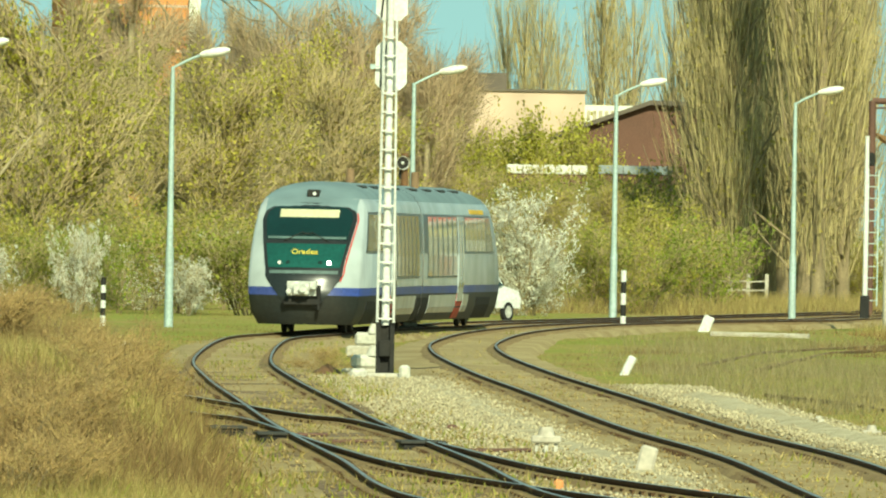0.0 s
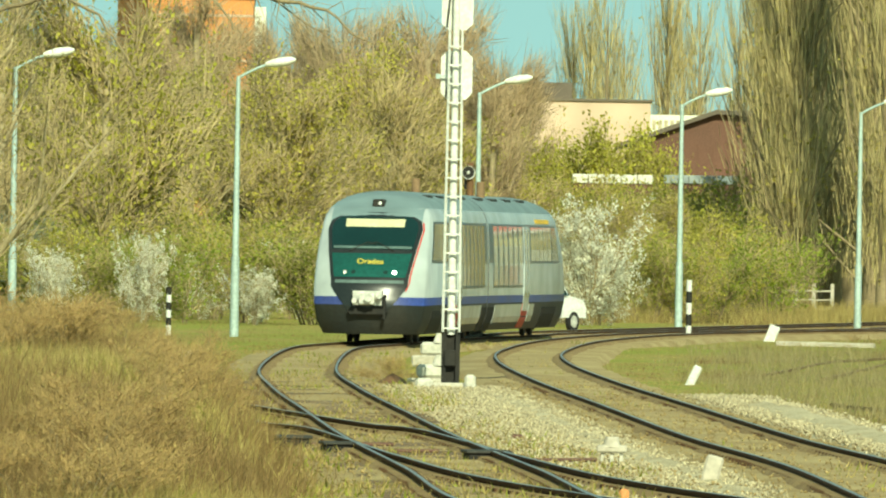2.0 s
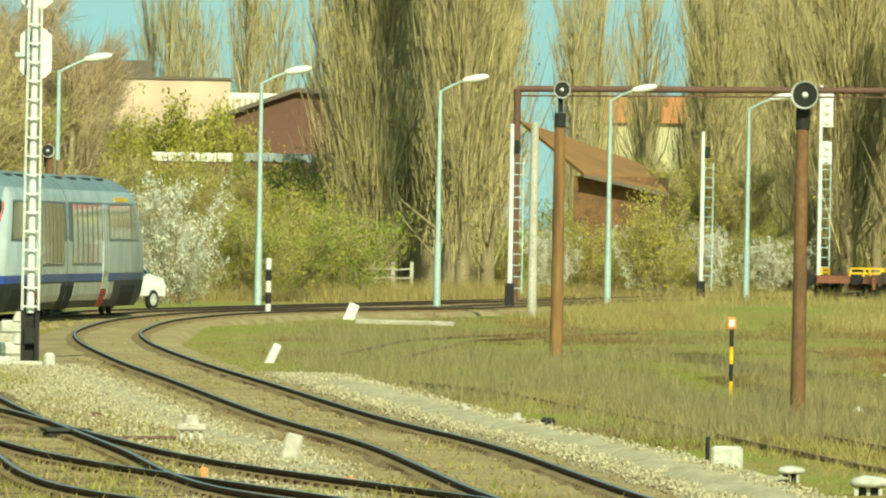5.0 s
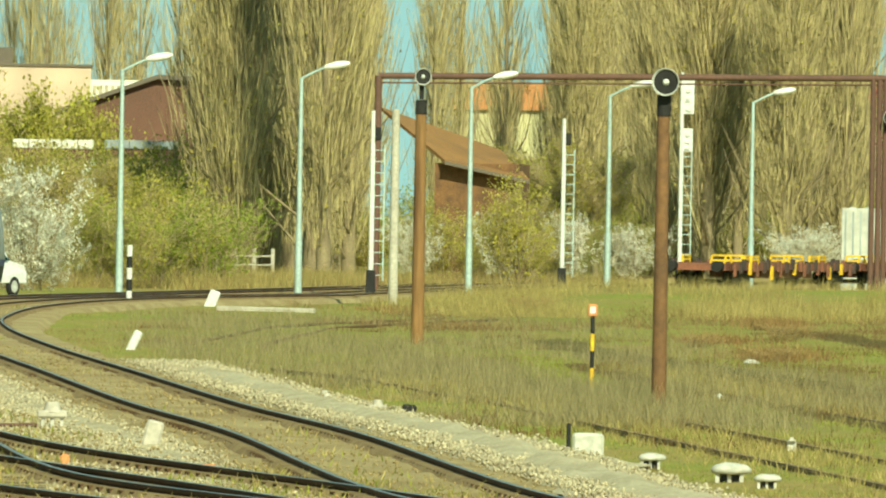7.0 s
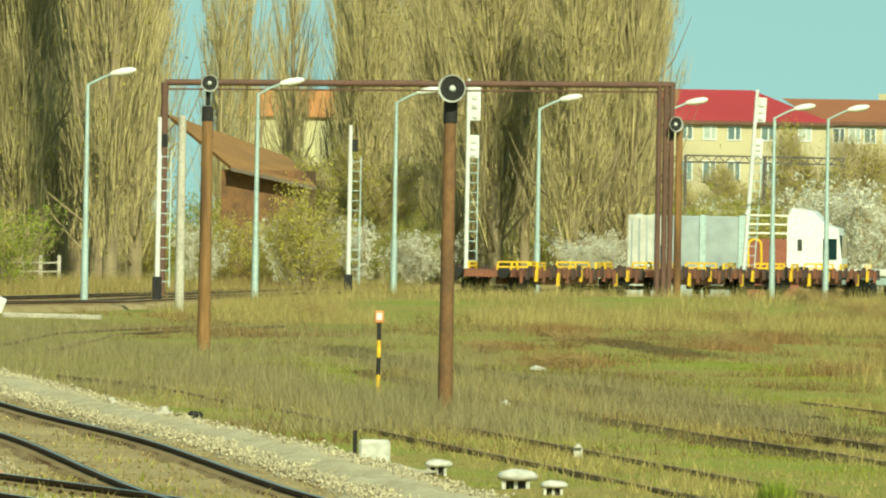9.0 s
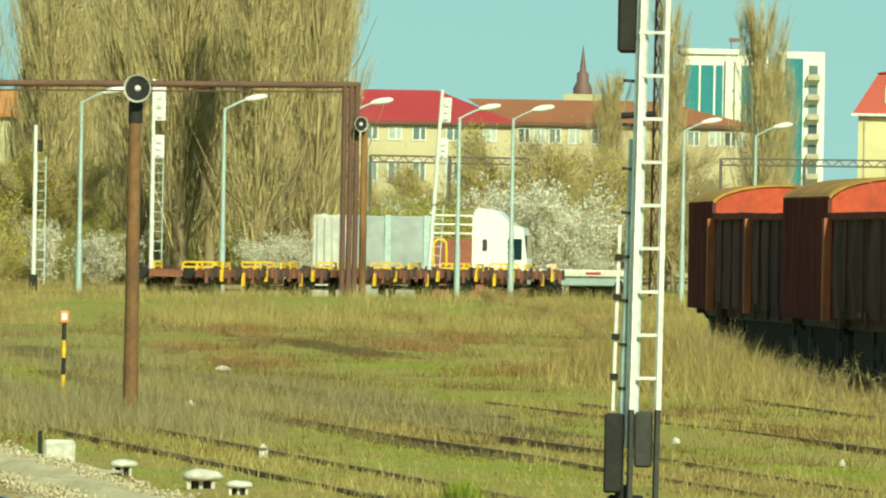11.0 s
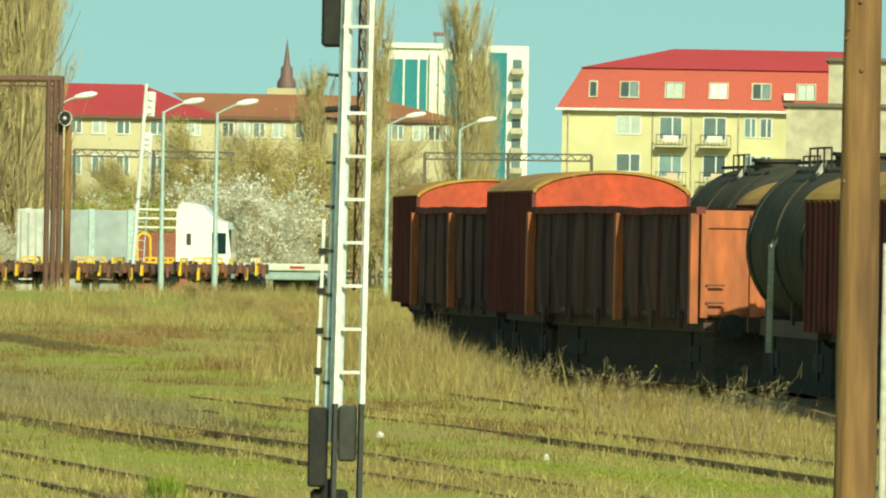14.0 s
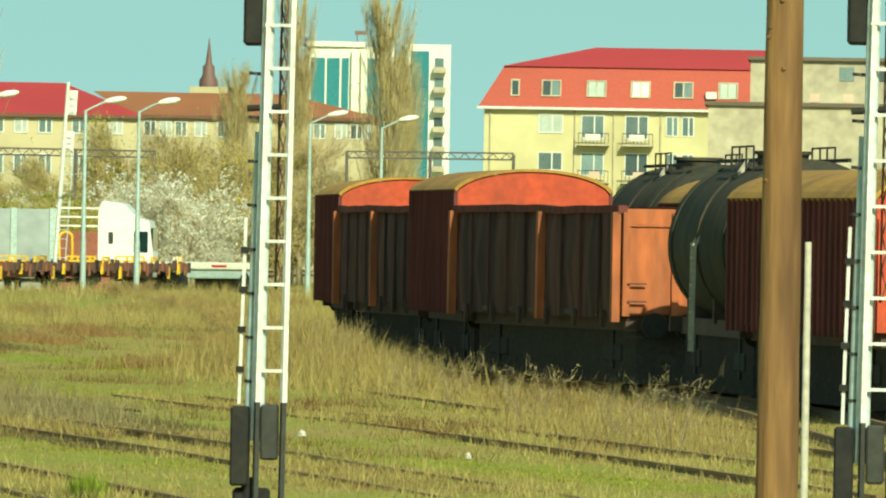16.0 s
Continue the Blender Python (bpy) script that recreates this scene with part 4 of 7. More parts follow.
M_FLAT = mat("flat wagon brown", (0.24, 0.09, 0.05), 0.75, dark=(0.13, 0.06, 0.04), size=0.9, amount=0.8)


# near-black colour that stands in for the shade beneath the wagons
M_UNDERSHADE = mat("shade under the wagons", (0.060, 0.055, 0.050), 0.95, dark=(0.075, 0.065, 0.055), size=0.5, spec=0.0)


def axle(parent, y, z=0.46):
    s = Shape()
    for sx in (-0.75, 0.75):
        s.rod((sx - 0.06, y, z), (sx + 0.06, y, z), 0.46, n=20)
    s.rod((-0.9, y, z), (0.9, y, z), 0.08)
    s.make("wheelset", M_STEELD, parent)


def running_gear(b, length, frame_mat):
    Shape().box(-1.05, 0.15, 0.95, -0.9, length - 0.15, 1.22).box(0.9, 0.15, 0.95, 1.05, length - 0.15, 1.22).box(-1.25, 0.12, 0.98, 1.25, 0.3, 1.24).box(-1.25, length - 0.3, 0.98, 1.25, length - 0.12, 1.24).make("underframe", frame_mat, b)
    # solid dark block added to fill the shaded space between the wheels
    Shape().box(-1.0, 0.4, 0.05, 1.0, length - 0.4, 1.0).make("underfloor_shade", M_UNDERSHADE, b)
    for y in (2.2, length - 2.2):
        axle(b, y)
        for sx in (-1, 1):
            Shape().soft_box(sx * 0.98 - 0.05, y - 0.75, 0.42, sx * 0.98 + 0.05, y + 0.75, 0.72, 0.02).box(sx * 0.98 - 0.06, y - 0.16, 0.3, sx * 0.98 + 0.06, y + 0.16, 0.95).make("axle_guard", M_BLACK, b)
    for y, q in ((0.1, -0.55), (length - 0.1, 0.55)):
        for sx in (-0.875, 0.875):
            Shape().rod((sx, y, 1.05), (sx, y + q * 0.8, 1.05), 0.09, n=10).rod((sx, y + q * 0.8, 1.05), (sx, y + q, 1.05), 0.22, n=14).make("buffer", M_BLACK, b)
        Shape().box(-0.06, min(y, y + q * 0.6), 0.7, 0.06, max(y, y + q * 0.6), 1.05).make("coupling_hook", M_BLACK, b)


def wagon(name, near, far, label, category="freight wagon"):
    """A thing whose local y runs from the near end to the far end; its left side is local -x."""
    a, c = Vector((*near, 0)), Vector((*far, 0))
    d = c - a
    turn = math.degrees(math.atan2(-d.x, d.y))
    b = thing(name, (a.x, a.y, 0.12), label, category, "freight wagons", turn=turn)
    return b, d.length


def corner_line(near, far, half=1.4):
    """Centre line from the line of the left side."""
    a, c = Vector((*near, 0)), Vector((*far, 0))
    d = (c - a).normalized()
    r = Vector((d.y, -d.x, 0)) * half
    return (a + r)[:2], (c + r)[:2]


def gondola(near, far, label):
    b, n = wagon("gondola_wagon", *corner_line(near, far), label)
    running_gear(b, n, M_WDARK)
    zt = 2.96
    for sx in (-1, 1):
        # dented side sheets that bulge between the posts
        k = int(n / 1.45)
        rings = []
        for i in range(7):
            z = 1.16 + (zt - 1.16) * i / 6
            ring = []
            for m in range(k * 6 + 1):
                y = n * m / (k * 6)
                bulge = 0.07 * math.sin(math.pi * m / 6) ** 2 * math.sin(math.pi * i / 6) + 0.05 * noise.noise((y * 1.3, z * 1.7, near[0] + sx))
                ring.append(Vector((sx * (1.37 + bulge), y, z)))
            rings.append(ring)
        back = [[p - Vector((sx * 0.06, 0, 0)) for p in r] for r in rings]
        side = Shape().loft(rings, close=False).loft(back, close=False).add(rings[0] + back[0], [(m, m + 1, k * 6 + 2 + m, k * 6 + 1 + m) for m in range(k * 6)]).make("side_wall", M_WSHADEBROWN, b, "dented brown steel side with shade in its colour")
        rim = [[Vector((sx * (1.36 + a) + 0.025 * noise.noise((m * 0.37, near[0], 2.0)), n * m / 24 + (-0.04 if m == 0 else 0.04 if m == 24 else 0), zt + c + 0.035 * noise.noise((m * 0.31, near[1], 5.0)))) for a, c in ((-0.08, -0.02), (0.08, -0.02), (0.08, 0.11), (-0.08, 0.11))] for m in range(25)]
        Shape().loft(rim, smooth=False).make("top_rim", M_WSHADERED, side, "bent rusty top rim")
        for i in range(k + 1):
            y = 0.06 + (n - 0.12) * i / k
            wide = 0.17 if i in (0, k, k // 2) else 0.05
            # wide posts get the sunlit orange, narrow ones the shade-darkened brown
            Shape().box(sx * 1.39, y - wide / 2, 1.1, sx * (1.39 + wide * (0.8 if wide > 0.1 else 0.9)), y + wide / 2, zt).make("side_post", M_WORANGE if wide > 0.1 else M_WSHADEBROWN, side)
        for y in np.linspace(1.2, n - 1.2, 6):
            Shape().soft_box(sx * 1.42 - 0.04, y - 0.05, 1.0, sx * 1.42 + 0.04, y + 0.05, 1.3, 0.01).make("flap_hinge", M_WDARK, side)
    for y, o in ((0, -1), (n, 1)):
        end = Shape().box(-1.36, y - 0.03, 1.22, 1.36, y + 0.03, zt + 0.06).make("end_wall", M_WORANGE, b, "orange-red end wall with sunlight in its colour")
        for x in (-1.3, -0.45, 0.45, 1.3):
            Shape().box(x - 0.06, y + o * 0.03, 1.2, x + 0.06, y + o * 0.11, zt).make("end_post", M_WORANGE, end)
        for z in (1.25, 2.72):
            Shape().box(-1.3, y + o * 0.03, z, 1.3, y + o * 0.07, z + 0.05).make("stiffener", M_WORANGE, end)
        for z in (0.85, 1.15, 1.45, 1.75):
            Shape().bar((-1.28, y + o * 0.13, z), (-0.95, y + o * 0.13, z), 0.028).make("step_iron", M_WDARK, end)
    Shape().box(-1.36, 0, 1.20, 1.36, n, 1.28).make("floor_plate", M_WDARK, b)
    return b


def covered(near, far, label, eave=3.28, peak=3.78, paint=None):
    b, n = wagon("covered_wagon", *corner_line(near, far), label)
    running_gear(b, n, M_WDARK)
    # side walls and ribs carry the shade in their colour
    paint = paint or M_WSHADERED
    for sx in (-1, 1):
        side = Shape().box(sx * 1.36 - 0.03, 0, 1.2, sx * 1.36 + 0.03, n, eave).make("side_wall", paint, b, "ribbed red side with shade in its colour")
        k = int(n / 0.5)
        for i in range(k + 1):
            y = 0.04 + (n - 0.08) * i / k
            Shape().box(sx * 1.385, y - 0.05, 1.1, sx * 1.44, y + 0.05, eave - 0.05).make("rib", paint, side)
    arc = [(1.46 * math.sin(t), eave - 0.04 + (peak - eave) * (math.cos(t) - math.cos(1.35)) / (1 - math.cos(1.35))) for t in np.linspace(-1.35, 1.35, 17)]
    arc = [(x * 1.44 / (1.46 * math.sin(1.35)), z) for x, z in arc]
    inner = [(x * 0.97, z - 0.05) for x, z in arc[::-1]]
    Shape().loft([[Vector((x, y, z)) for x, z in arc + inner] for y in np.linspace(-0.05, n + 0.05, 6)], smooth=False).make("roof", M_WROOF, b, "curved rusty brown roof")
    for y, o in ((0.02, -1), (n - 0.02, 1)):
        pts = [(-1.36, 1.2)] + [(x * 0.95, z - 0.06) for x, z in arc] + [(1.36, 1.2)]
        end = Shape().loft([[Vector((x, y + k, z)) for x, z in pts] for k in (-0.03, 0.03)], smooth=False).make("end_wall", M_WRED, b, "red end wall with sunlight in its colour")
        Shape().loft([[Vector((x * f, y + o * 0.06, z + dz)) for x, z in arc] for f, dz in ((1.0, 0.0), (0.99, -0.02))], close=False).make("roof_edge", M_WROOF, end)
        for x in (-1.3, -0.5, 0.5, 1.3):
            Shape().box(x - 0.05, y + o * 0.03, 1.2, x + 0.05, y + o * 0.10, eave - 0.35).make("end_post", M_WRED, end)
    return b


def tank(near, far, label, r=1.38, zc=2.42):
    b, n = wagon("tank_wagon", *corner_line(near, far, r), label)
    running_gear(b, n, M_WDARK)
    rings = []
    for y, k in ((0.35, 0.05), (0.38, 0.45), (0.48, 0.75), (0.65, 0.92), (0.9, 1.0)):
        rings.append((y, k))
    rings = rings + [(n - y, k) for y, k in rings[::-1]]
    body = Shape().loft([[Vector((r * k * math.cos(a), y, zc + r * k * math.sin(a))) for a in [2 * math.pi * i / 40 for i in range(40)]] for y, k in rings]).make("tank", M_TANK, b, "grey steel tank coloured dark for its shaded side")
    for y in (1.6, n / 2, n - 1.6):
        Shape().loft([[Vector(((r + e) * math.cos(a), y + q, zc + (r + e) * math.sin(a))) for a in [2 * math.pi * i / 40 for i in range(40)]] for q, e in ((-0.06, 0.0), (-0.06, 0.03), (0.06, 0.03), (0.06, 0.0))], caps=False, smooth=False).make("strap", M_TANK, body)
        Shape().box(-1.1, y - 0.12, 1.15, 1.1, y + 0.12, 1.6).make("saddle", M_WDARK, b)
    Shape().rod((0, n / 2, zc + r - 0.1), (0, n / 2, zc + r + 0.12), 0.42, n=20).rod((0, n / 2, zc + r + 0.12), (0, n / 2, zc + r + 0.18), 0.47, n=20).make("dome_hatch", M_TANK, body)
    walk_ = Shape()
    for x in (-0.55, 0.55):
        walk_.bar((x, 1.0, zc + r + 0.02), (x, n - 1.0, zc + r + 0.02), 0.06)
        walk_.bar((x * 1.2, n / 2 - 1.6, zc + r + 0.24), (x * 1.2, n / 2 + 1.6, zc + r + 0.24), 0.03)
        for y in (n / 2 - 1.6, n / 2 - 0.5, n / 2 + 0.5, n / 2 + 1.6):
            walk_.bar((x * 1.2, y, zc + r - 0.15), (x * 1.2, y, zc + r + 0.24), 0.03)
    walk_.make("walkway", M_BLACK, b, "black walkway with handrails")
    lad = Shape()
    for y in (n / 2 - 0.2, n / 2 + 0.2):
        lad.bar((-r - 0.08, y, 0.7), (-r - 0.06, y, zc), 0.05)
        lad.bar((-r - 0.06, y, zc), (-0.55, y, zc + r + 0.05), 0.05)
    for i in range(8):
        lad.bar((-r - 0.08, n / 2 - 0.2, 0.9 + i * 0.22), (-r - 0.08, n / 2 + 0.2, 0.9 + i * 0.22), 0.03)
    lad.make("ladder", M_CONC, b, "pale ladder over the tank")
    return b


gondola((17.81, 209.24), (16.00, 222.93), "open gondola wagon with dark brown sides and orange ends")
covered((16.10, 224.22), (16.05, 235.45), "covered wagon with bright red end and curved brown roof", 3.40, 3.78)
gondola((16.26, 236.94), (15.57, 249.51), "open gondola wagon standing between two covered wagons")
covered((15.68, 251.01), (15.90, 262.52), "covered wagon farther along the row with red end", 3.36, 3.72)
tank((18.47, 195.63), (18.30, 206.69), "sooty grey tank wagon with pale ladder")
covered((19.14, 180.99), (18.27, 194.44), "dark red covered wagon with ochre brown roof", 3.22, 3.68)
tank((19.69, 225.14), (19.66, 237.19), "dark tank wagon with rooftop walkway behind the gondola", 1.45, 2.42)
covered((19.86, 211.57), (19.72, 223.13), "covered wagon with ochre roof behind the tank wagon", 3.2, 3.70)
for pts, lab in (([(16.84, 149.05), (19.21, 209.12), (17.45, 223.32), (17.67, 242.36), (17.40, 263.43)], "rusty siding track beneath the parked wagons"), ([(19.37, 158.82), (20.50, 181.85), (19.85, 196.00), (19.83, 207.05), (22.01, 238.99)], "rusty siding track beneath the tank wagons")):
    track(pts, lab, used=False, sleepers=0, top=0.09)


def flat_wagon(near, far, label):
    b, n = wagon("flat_wagon", near, far, label, "flat wagon")
    Shape().box(-1.3, 0, 0.84, -1.12, n, 1.12).box(1.12, 0, 0.84, 1.3, n, 1.12).box(-1.3, 0, 0.84, 1.3, 0.25, 1.10).box(-1.3, n - 0.25, 0.84, 1.3, n, 1.10).make("frame", M_FLAT, b)
    Shape().box(-1.12, 0.3, 0.98, 1.12, n - 0.3, 1.03).make("deck", M_WDARK, b)
    for i in range(int(n / 0.75)):
        y = 0.5 + i * 0.75 + 0.2 * math.sin(i * 2.3)
        k = (i * 7) % 5
        for sx in (-1.33, 1.33):
            Shape().box(sx - 0.05, y, 0.62 + 0.06 * k, sx + 0.05, y + 0.16 + 0.05 * k, 1.06 + 0.05 * k).make("stake_pocket", (M_FLAT, M_YELLOW if i % 2 else M_FLAT, M_WDARK, M_FLAT, M_WDARK)[k], b)
    for y in (n * 0.22, n * 0.68):
        for x in (-1.3, 1.3):
            s = Shape()
            for p, q in (((x, y - 1.3, 1.10), (x, y - 1.3, 1.36)), ((x, y - 1.3, 1.36), (x, y - 0.2, 1.36)), ((x, y - 0.2, 1.36), (x, y - 0.2, 1.10)), ((x, y - 1.3, 1.23), (x, y - 0.2, 1.23))):
                s.bar(p, q, 0.08)
            s.make("side_frame", M_YELLOW, b, "yellow folding side frame")
        for e in (-0.6, 1.6):
            s = Shape()
            for p, q in (((-0.42, y + e, 1.02), (-0.34, y + e, 1.38)), ((-0.34, y + e, 1.38), (0.34, y + e, 1.38)), ((0.34, y + e, 1.38), (0.42, y + e, 1.02)), ((-0.38, y + e, 1.2), (0.38, y + e, 1.2))):
                s.bar(p, q, 0.07)
            s.make("folding_frame", M_YELLOW, b, "yellow folding load frame")
        for sx in (-1.34, 1.34):
            Shape().box(sx - 0.05, y + 1.8, 0.5, sx + 0.05, y + 2.0, 1.0).make("lever", M_YELLOW, b)
    for y in (2.6, n - 2.6):
        for q in (-0.9, 0.9):
            axle(b, y + q, 0.42)
        for sx in (-1, 1):
            Shape().soft_box(sx * 1.0 - 0.08, y - 1.4, 0.35, sx * 1.0 + 0.08, y + 1.4, 0.75, 0.03).make("bogie_side", M_BLACK, b)
    Shape().box(-1.0, n * 0.3, 0.55, 1.0, n * 0.7, 0.95).make("truss", M_FLAT, b)
    for y, q in ((0, -0.5), (n, 0.5)):
        for sx in (-0.875, 0.875):
            Shape().rod((sx, y, 0.98), (sx, y + q, 0.98), 0.2, n=12).make("buffer", M_BLACK, b)
    return b


FA, FB = Vector((8.23, 454.93)), Vector((25.11, 519.39))
for i in range(3):
    a, c = FB + (FA - FB) * (i / 3 + 0.012), FB + (FA - FB) * ((i + 1) / 3 - 0.012)
    flat_wagon(c, a, "empty rust-brown container flat wagon with yellow fittings")
track([FA + (FA - FB) * 0.12, FA, FA + (FB - FA) * 0.5, FB, FB + (FB - FA) * 0.4], "siding track beneath the flat wagons", used=False, sleepers=0, top=0.12)

# low white transport frame with striped ends past the flat wagons
M_STRIPE = mat("white hazard panel", (0.70, 0.68, 0.60), 0.5, dark=(0.6, 0.55, 0.45), size=0.6)
WA, WB = Vector((24.43, 519.43)), Vector((28.39, 525.23))
d = WB - WA
low = thing("low_loader", (WA.x, WA.y, 0.0), "low white loader platform with striped yellow ends", "trailer", turn=math.degrees(math.atan2(d.y, d.x)))
n = d.length
Shape().soft_box(0.1, -1.2, 1.0, n - 0.1, 1.2, 1.30, 0.04).make("deck", M_STRIPE, low)
Shape().soft_box(0.3, -1.1, 0.62, n - 0.3, 1.1, 0.98, 0.04).make("chassis", M_GALV, low)
for e in (0.0, n - 0.75):
    Shape().soft_box(e, -1.24, 1.02, e + 0.75, -1.2, 1.52, 0.01).make("hazard_board", M_STRIPE, low)
    for k in range(3):
        s = Shape()
        x = e + 0.06 + k * 0.24
        s.add([(x, -1.25, 1.04), (x + 0.1, -1.25, 1.04), (x + 0.2, -1.25, 1.5), (x + 0.1, -1.25, 1.5), (x, -1.235, 1.04), (x + 0.1, -1.235, 1.04), (x + 0.2, -1.235, 1.5), (x + 0.1, -1.235, 1.5)], [(0, 1, 2, 3), (4, 5, 6, 7), (0, 1, 5, 4), (1, 2, 6, 5), (2, 3, 7, 6), (3, 0, 4, 7)]).make("stripe", M_YELLOW, low)
for x in (1.0, n - 1.0):
    Shape().rod((x, -1.1, 0.45), (x, 1.1, 0.45), 0.45, n=18).make("wheel", M_BLACK, low)
Shape().box(n * 0.45, -1.21, 1.1, n * 0.62, -1.2, 1.2).make("red_mark", M_TRED, low)

# ---- road vehicles ----
M_VAN = mat("white van paint", (0.70, 0.70, 0.68), 0.25, dark=(0.70, 0.69, 0.64), size=1.0, spec=0.5)
M_TIRE = mat("tyre rubber", (0.02, 0.02, 0.02), 0.85)


def van(x, y, turn):
    """Small delivery van, local x forward."""
    b = thing("delivery_van", (x, y, 0.0), "small white delivery van parked beside the track", "van", turn=turn)
    prof = [(-2.0, 0.45), (-2.03, 1.0), (-1.95, 1.72), (-1.7, 1.84), (0.2, 1.86), (0.62, 1.72), (1.15, 1.12), (1.9, 0.98), (2.06, 0.75), (2.05, 0.42)]
    rings = []
    for yy, k in ((-0.84, 0.0), (-0.82, 1), (0.82, 1), (0.84, 0.0)):
        rings.append([Vector((px * (1 if k else 0.985), yy * (1.0 if pz < 1.05 else 0.90), pz if k else 0.45 + (pz - 0.45) * 0.97)) for px, pz in prof])
    body = Shape().loft(rings, smooth=False).make("body", M_VAN, b)
    for s in (-1, 1):
        Shape().add([(0.1, s * 0.79, 1.12), (0.98, s * 0.84, 1.12), (0.52, s * 0.755, 1.55), (0.1, s * 0.755, 1.68)] + [(0.1, s * 0.7, 1.12), (0.98, s * 0.7, 1.12), (0.52, s * 0.7, 1.55), (0.1, s * 0.7, 1.68)], [(0, 1, 2, 3), (4, 5, 6, 7), (0, 1, 5, 4), (1, 2, 6, 5), (2, 3, 7, 6), (3, 0, 4, 7)]).make("side_window", M_TGLASS, body)
        Shape().soft_box(-0.02, s * 0.845 - 0.01, 0.5, 0.0, s * 0.845 + 0.01, 1.65, 0.003).make("door_seam", M_BLACK, body)
        Shape().box(-0.62, s * 0.842 - 0.008, 0.8, -0.56, s * 0.842 + 0.008, 1.2).make("red_stripe", M_TRED, body)
        for xx in (-1.3, 1.3):
            w = Shape().rod((xx, s * 0.72, 0.31), (xx, s * 0.85, 0.31), 0.31, n=20).make("tyre", M_TIRE, b)
            Shape().rod((xx, s * 0.84, 0.31), (xx, s * 0.86, 0.31), 0.19, n=16).make("rim", M_GREYPART, w)
        Shape().soft_box(-2.05, s * 0.70 - 0.06, 0.95, -1.98, s * 0.70 + 0.06, 1.35, 0.01).make("tail_light", M_TRED, body)
        Shape().soft_box(1.93, s * 0.6 - 0.12, 0.78, 2.05, s * 0.6 + 0.12, 0.94, 0.02).make("headlight", M_LENS, body)
    Shape().add([(0.66, -0.7, 1.70), (0.66, 0.7, 1.70), (1.14, 0.76, 1.16), (1.14, -0.76, 1.16), (0.6, -0.7, 1.55), (0.6, 0.7, 1.55), (1.08, 0.76, 1.12), (1.08, -0.76, 1.12)], [(0, 1, 2, 3), (4, 5, 6, 7), (0, 1, 5, 4), (1, 2, 6, 5), (2, 3, 7, 6), (3, 0, 4, 7)]).make("windscreen", M_TGLASS, body)
    return b


van(-15.55, 389.5, 60)

M_TARP = mat("grey trailer tarpaulin", (0.27, 0.31, 0.31), 0.6, dark=(0.34, 0.37, 0.36), size=1.8, fine=1.2)
M_CABINT = mat("red brown hoarding", (0.26, 0.085, 0.05), 0.7, dark=(0.18, 0.06, 0.04), size=1.0)
X, Y = 24.38, 534.44
lorry = thing("lorry", (X, Y, 0.1), "white lorry tractor standing on the road", "lorry", turn=-8)
prof = [(-1.3, 0.5), (-1.3, 3.3), (-1.1, 3.75), (-0.2, 3.62), (0.35, 3.05), (0.9, 2.9), (1.05, 1.7), (1.15, 0.5)]
cab = Shape().loft([[Vector((px, yy, pz)) for px, pz in prof] for yy in (-1.22, 1.22)], smooth=False).make("cab", M_VAN, lorry)
Shape().soft_box(0.25, -1.26, 1.55, 0.85, -1.2, 2.45, 0.02).make("side_window", M_TGLASS, cab)
Shape().soft_box(0.9, -1.1, 1.6, 1.06, 1.1, 2.6, 0.02).make("windscreen", M_TGLASS, cab)
Shape().soft_box(0.35, -1.45, 1.8, 0.5, -1.25, 2.4, 0.03).make("mirror", M_BLACK, cab)
Shape().soft_box(-0.85, -1.235, 1.9, -0.65, -1.215, 2.4, 0.005).make("emblem", M_STEELD, cab)
for xx in (-1.9, 0.2):
    Shape().rod((xx, -1.15, 0.5), (xx, 1.15, 0.5), 0.5, n=20).make("wheel", M_TIRE, lorry)
Shape().box(-3.2, -0.5, 0.6, -1.2, 0.5, 0.95).make("chassis", M_BLACK, lorry)
X, Y = 19.52, 544.65
trailer = thing("box_trailer", (X, Y, -0.75), "grey tarpaulin box trailer with pale posts", "trailer", turn=-3)
Shape().soft_box(-2.7, -1.2, 0.6, 2.0, 1.2, 4.2, 0.06).make("box", M_TARP, trailer)
for x in (-2.6, -1.9, 0.2, 1.9):
    Shape().soft_box(x - 0.14, -1.26, 0.6, x + 0.14, -1.19, 4.25, 0.02).make("post", M_GALV, trailer)
M_PALEBOX = mat("weathered off-white panels", (0.50, 0.485, 0.42), 0.7, dark=(0.41, 0.40, 0.35), size=1.6, fine=2.0)
X, Y = 17.19, 541.73
box2 = thing("white_container", (X, Y, -0.4), "whitish weathered container with dark streaks", "container", turn=-3)
Shape().soft_box(-0.85, -1.2, 0.2, 0.9, 1.2, 3.85, 0.05).make("box", M_PALEBOX, box2)
for k in range(5):
    Shape().box(-0.7 + k * 0.33, -1.225, 0.4, -0.62 + k * 0.33, -1.2, 3.7).make("rib", M_TARP, box2)
X, Y = 23.28, 559.52
hut = thing("red_brown_crate", (X, Y, -0.4), "red-brown steel crate behind the flat wagons", "crate")
Shape().soft_box(-1.2, -0.9, 0.2, 1.3, 0.9, 2.9, 0.04).make("body", M_CABINT, hut)
for z in (3.15, 3.55, 3.95):
    Shape().bar((-1.2, -0.9, z), (1.3, -0.9, z), 0.08).make("rail", M_STRIPE, hut)
for x in (-1.15, 0.0, 1.25):
    Shape().bar((x, -0.9, 2.85), (x, -0.9, 4.1), 0.08).make("upright", M_STRIPE, hut)
X, Y = 20.82, 515.58
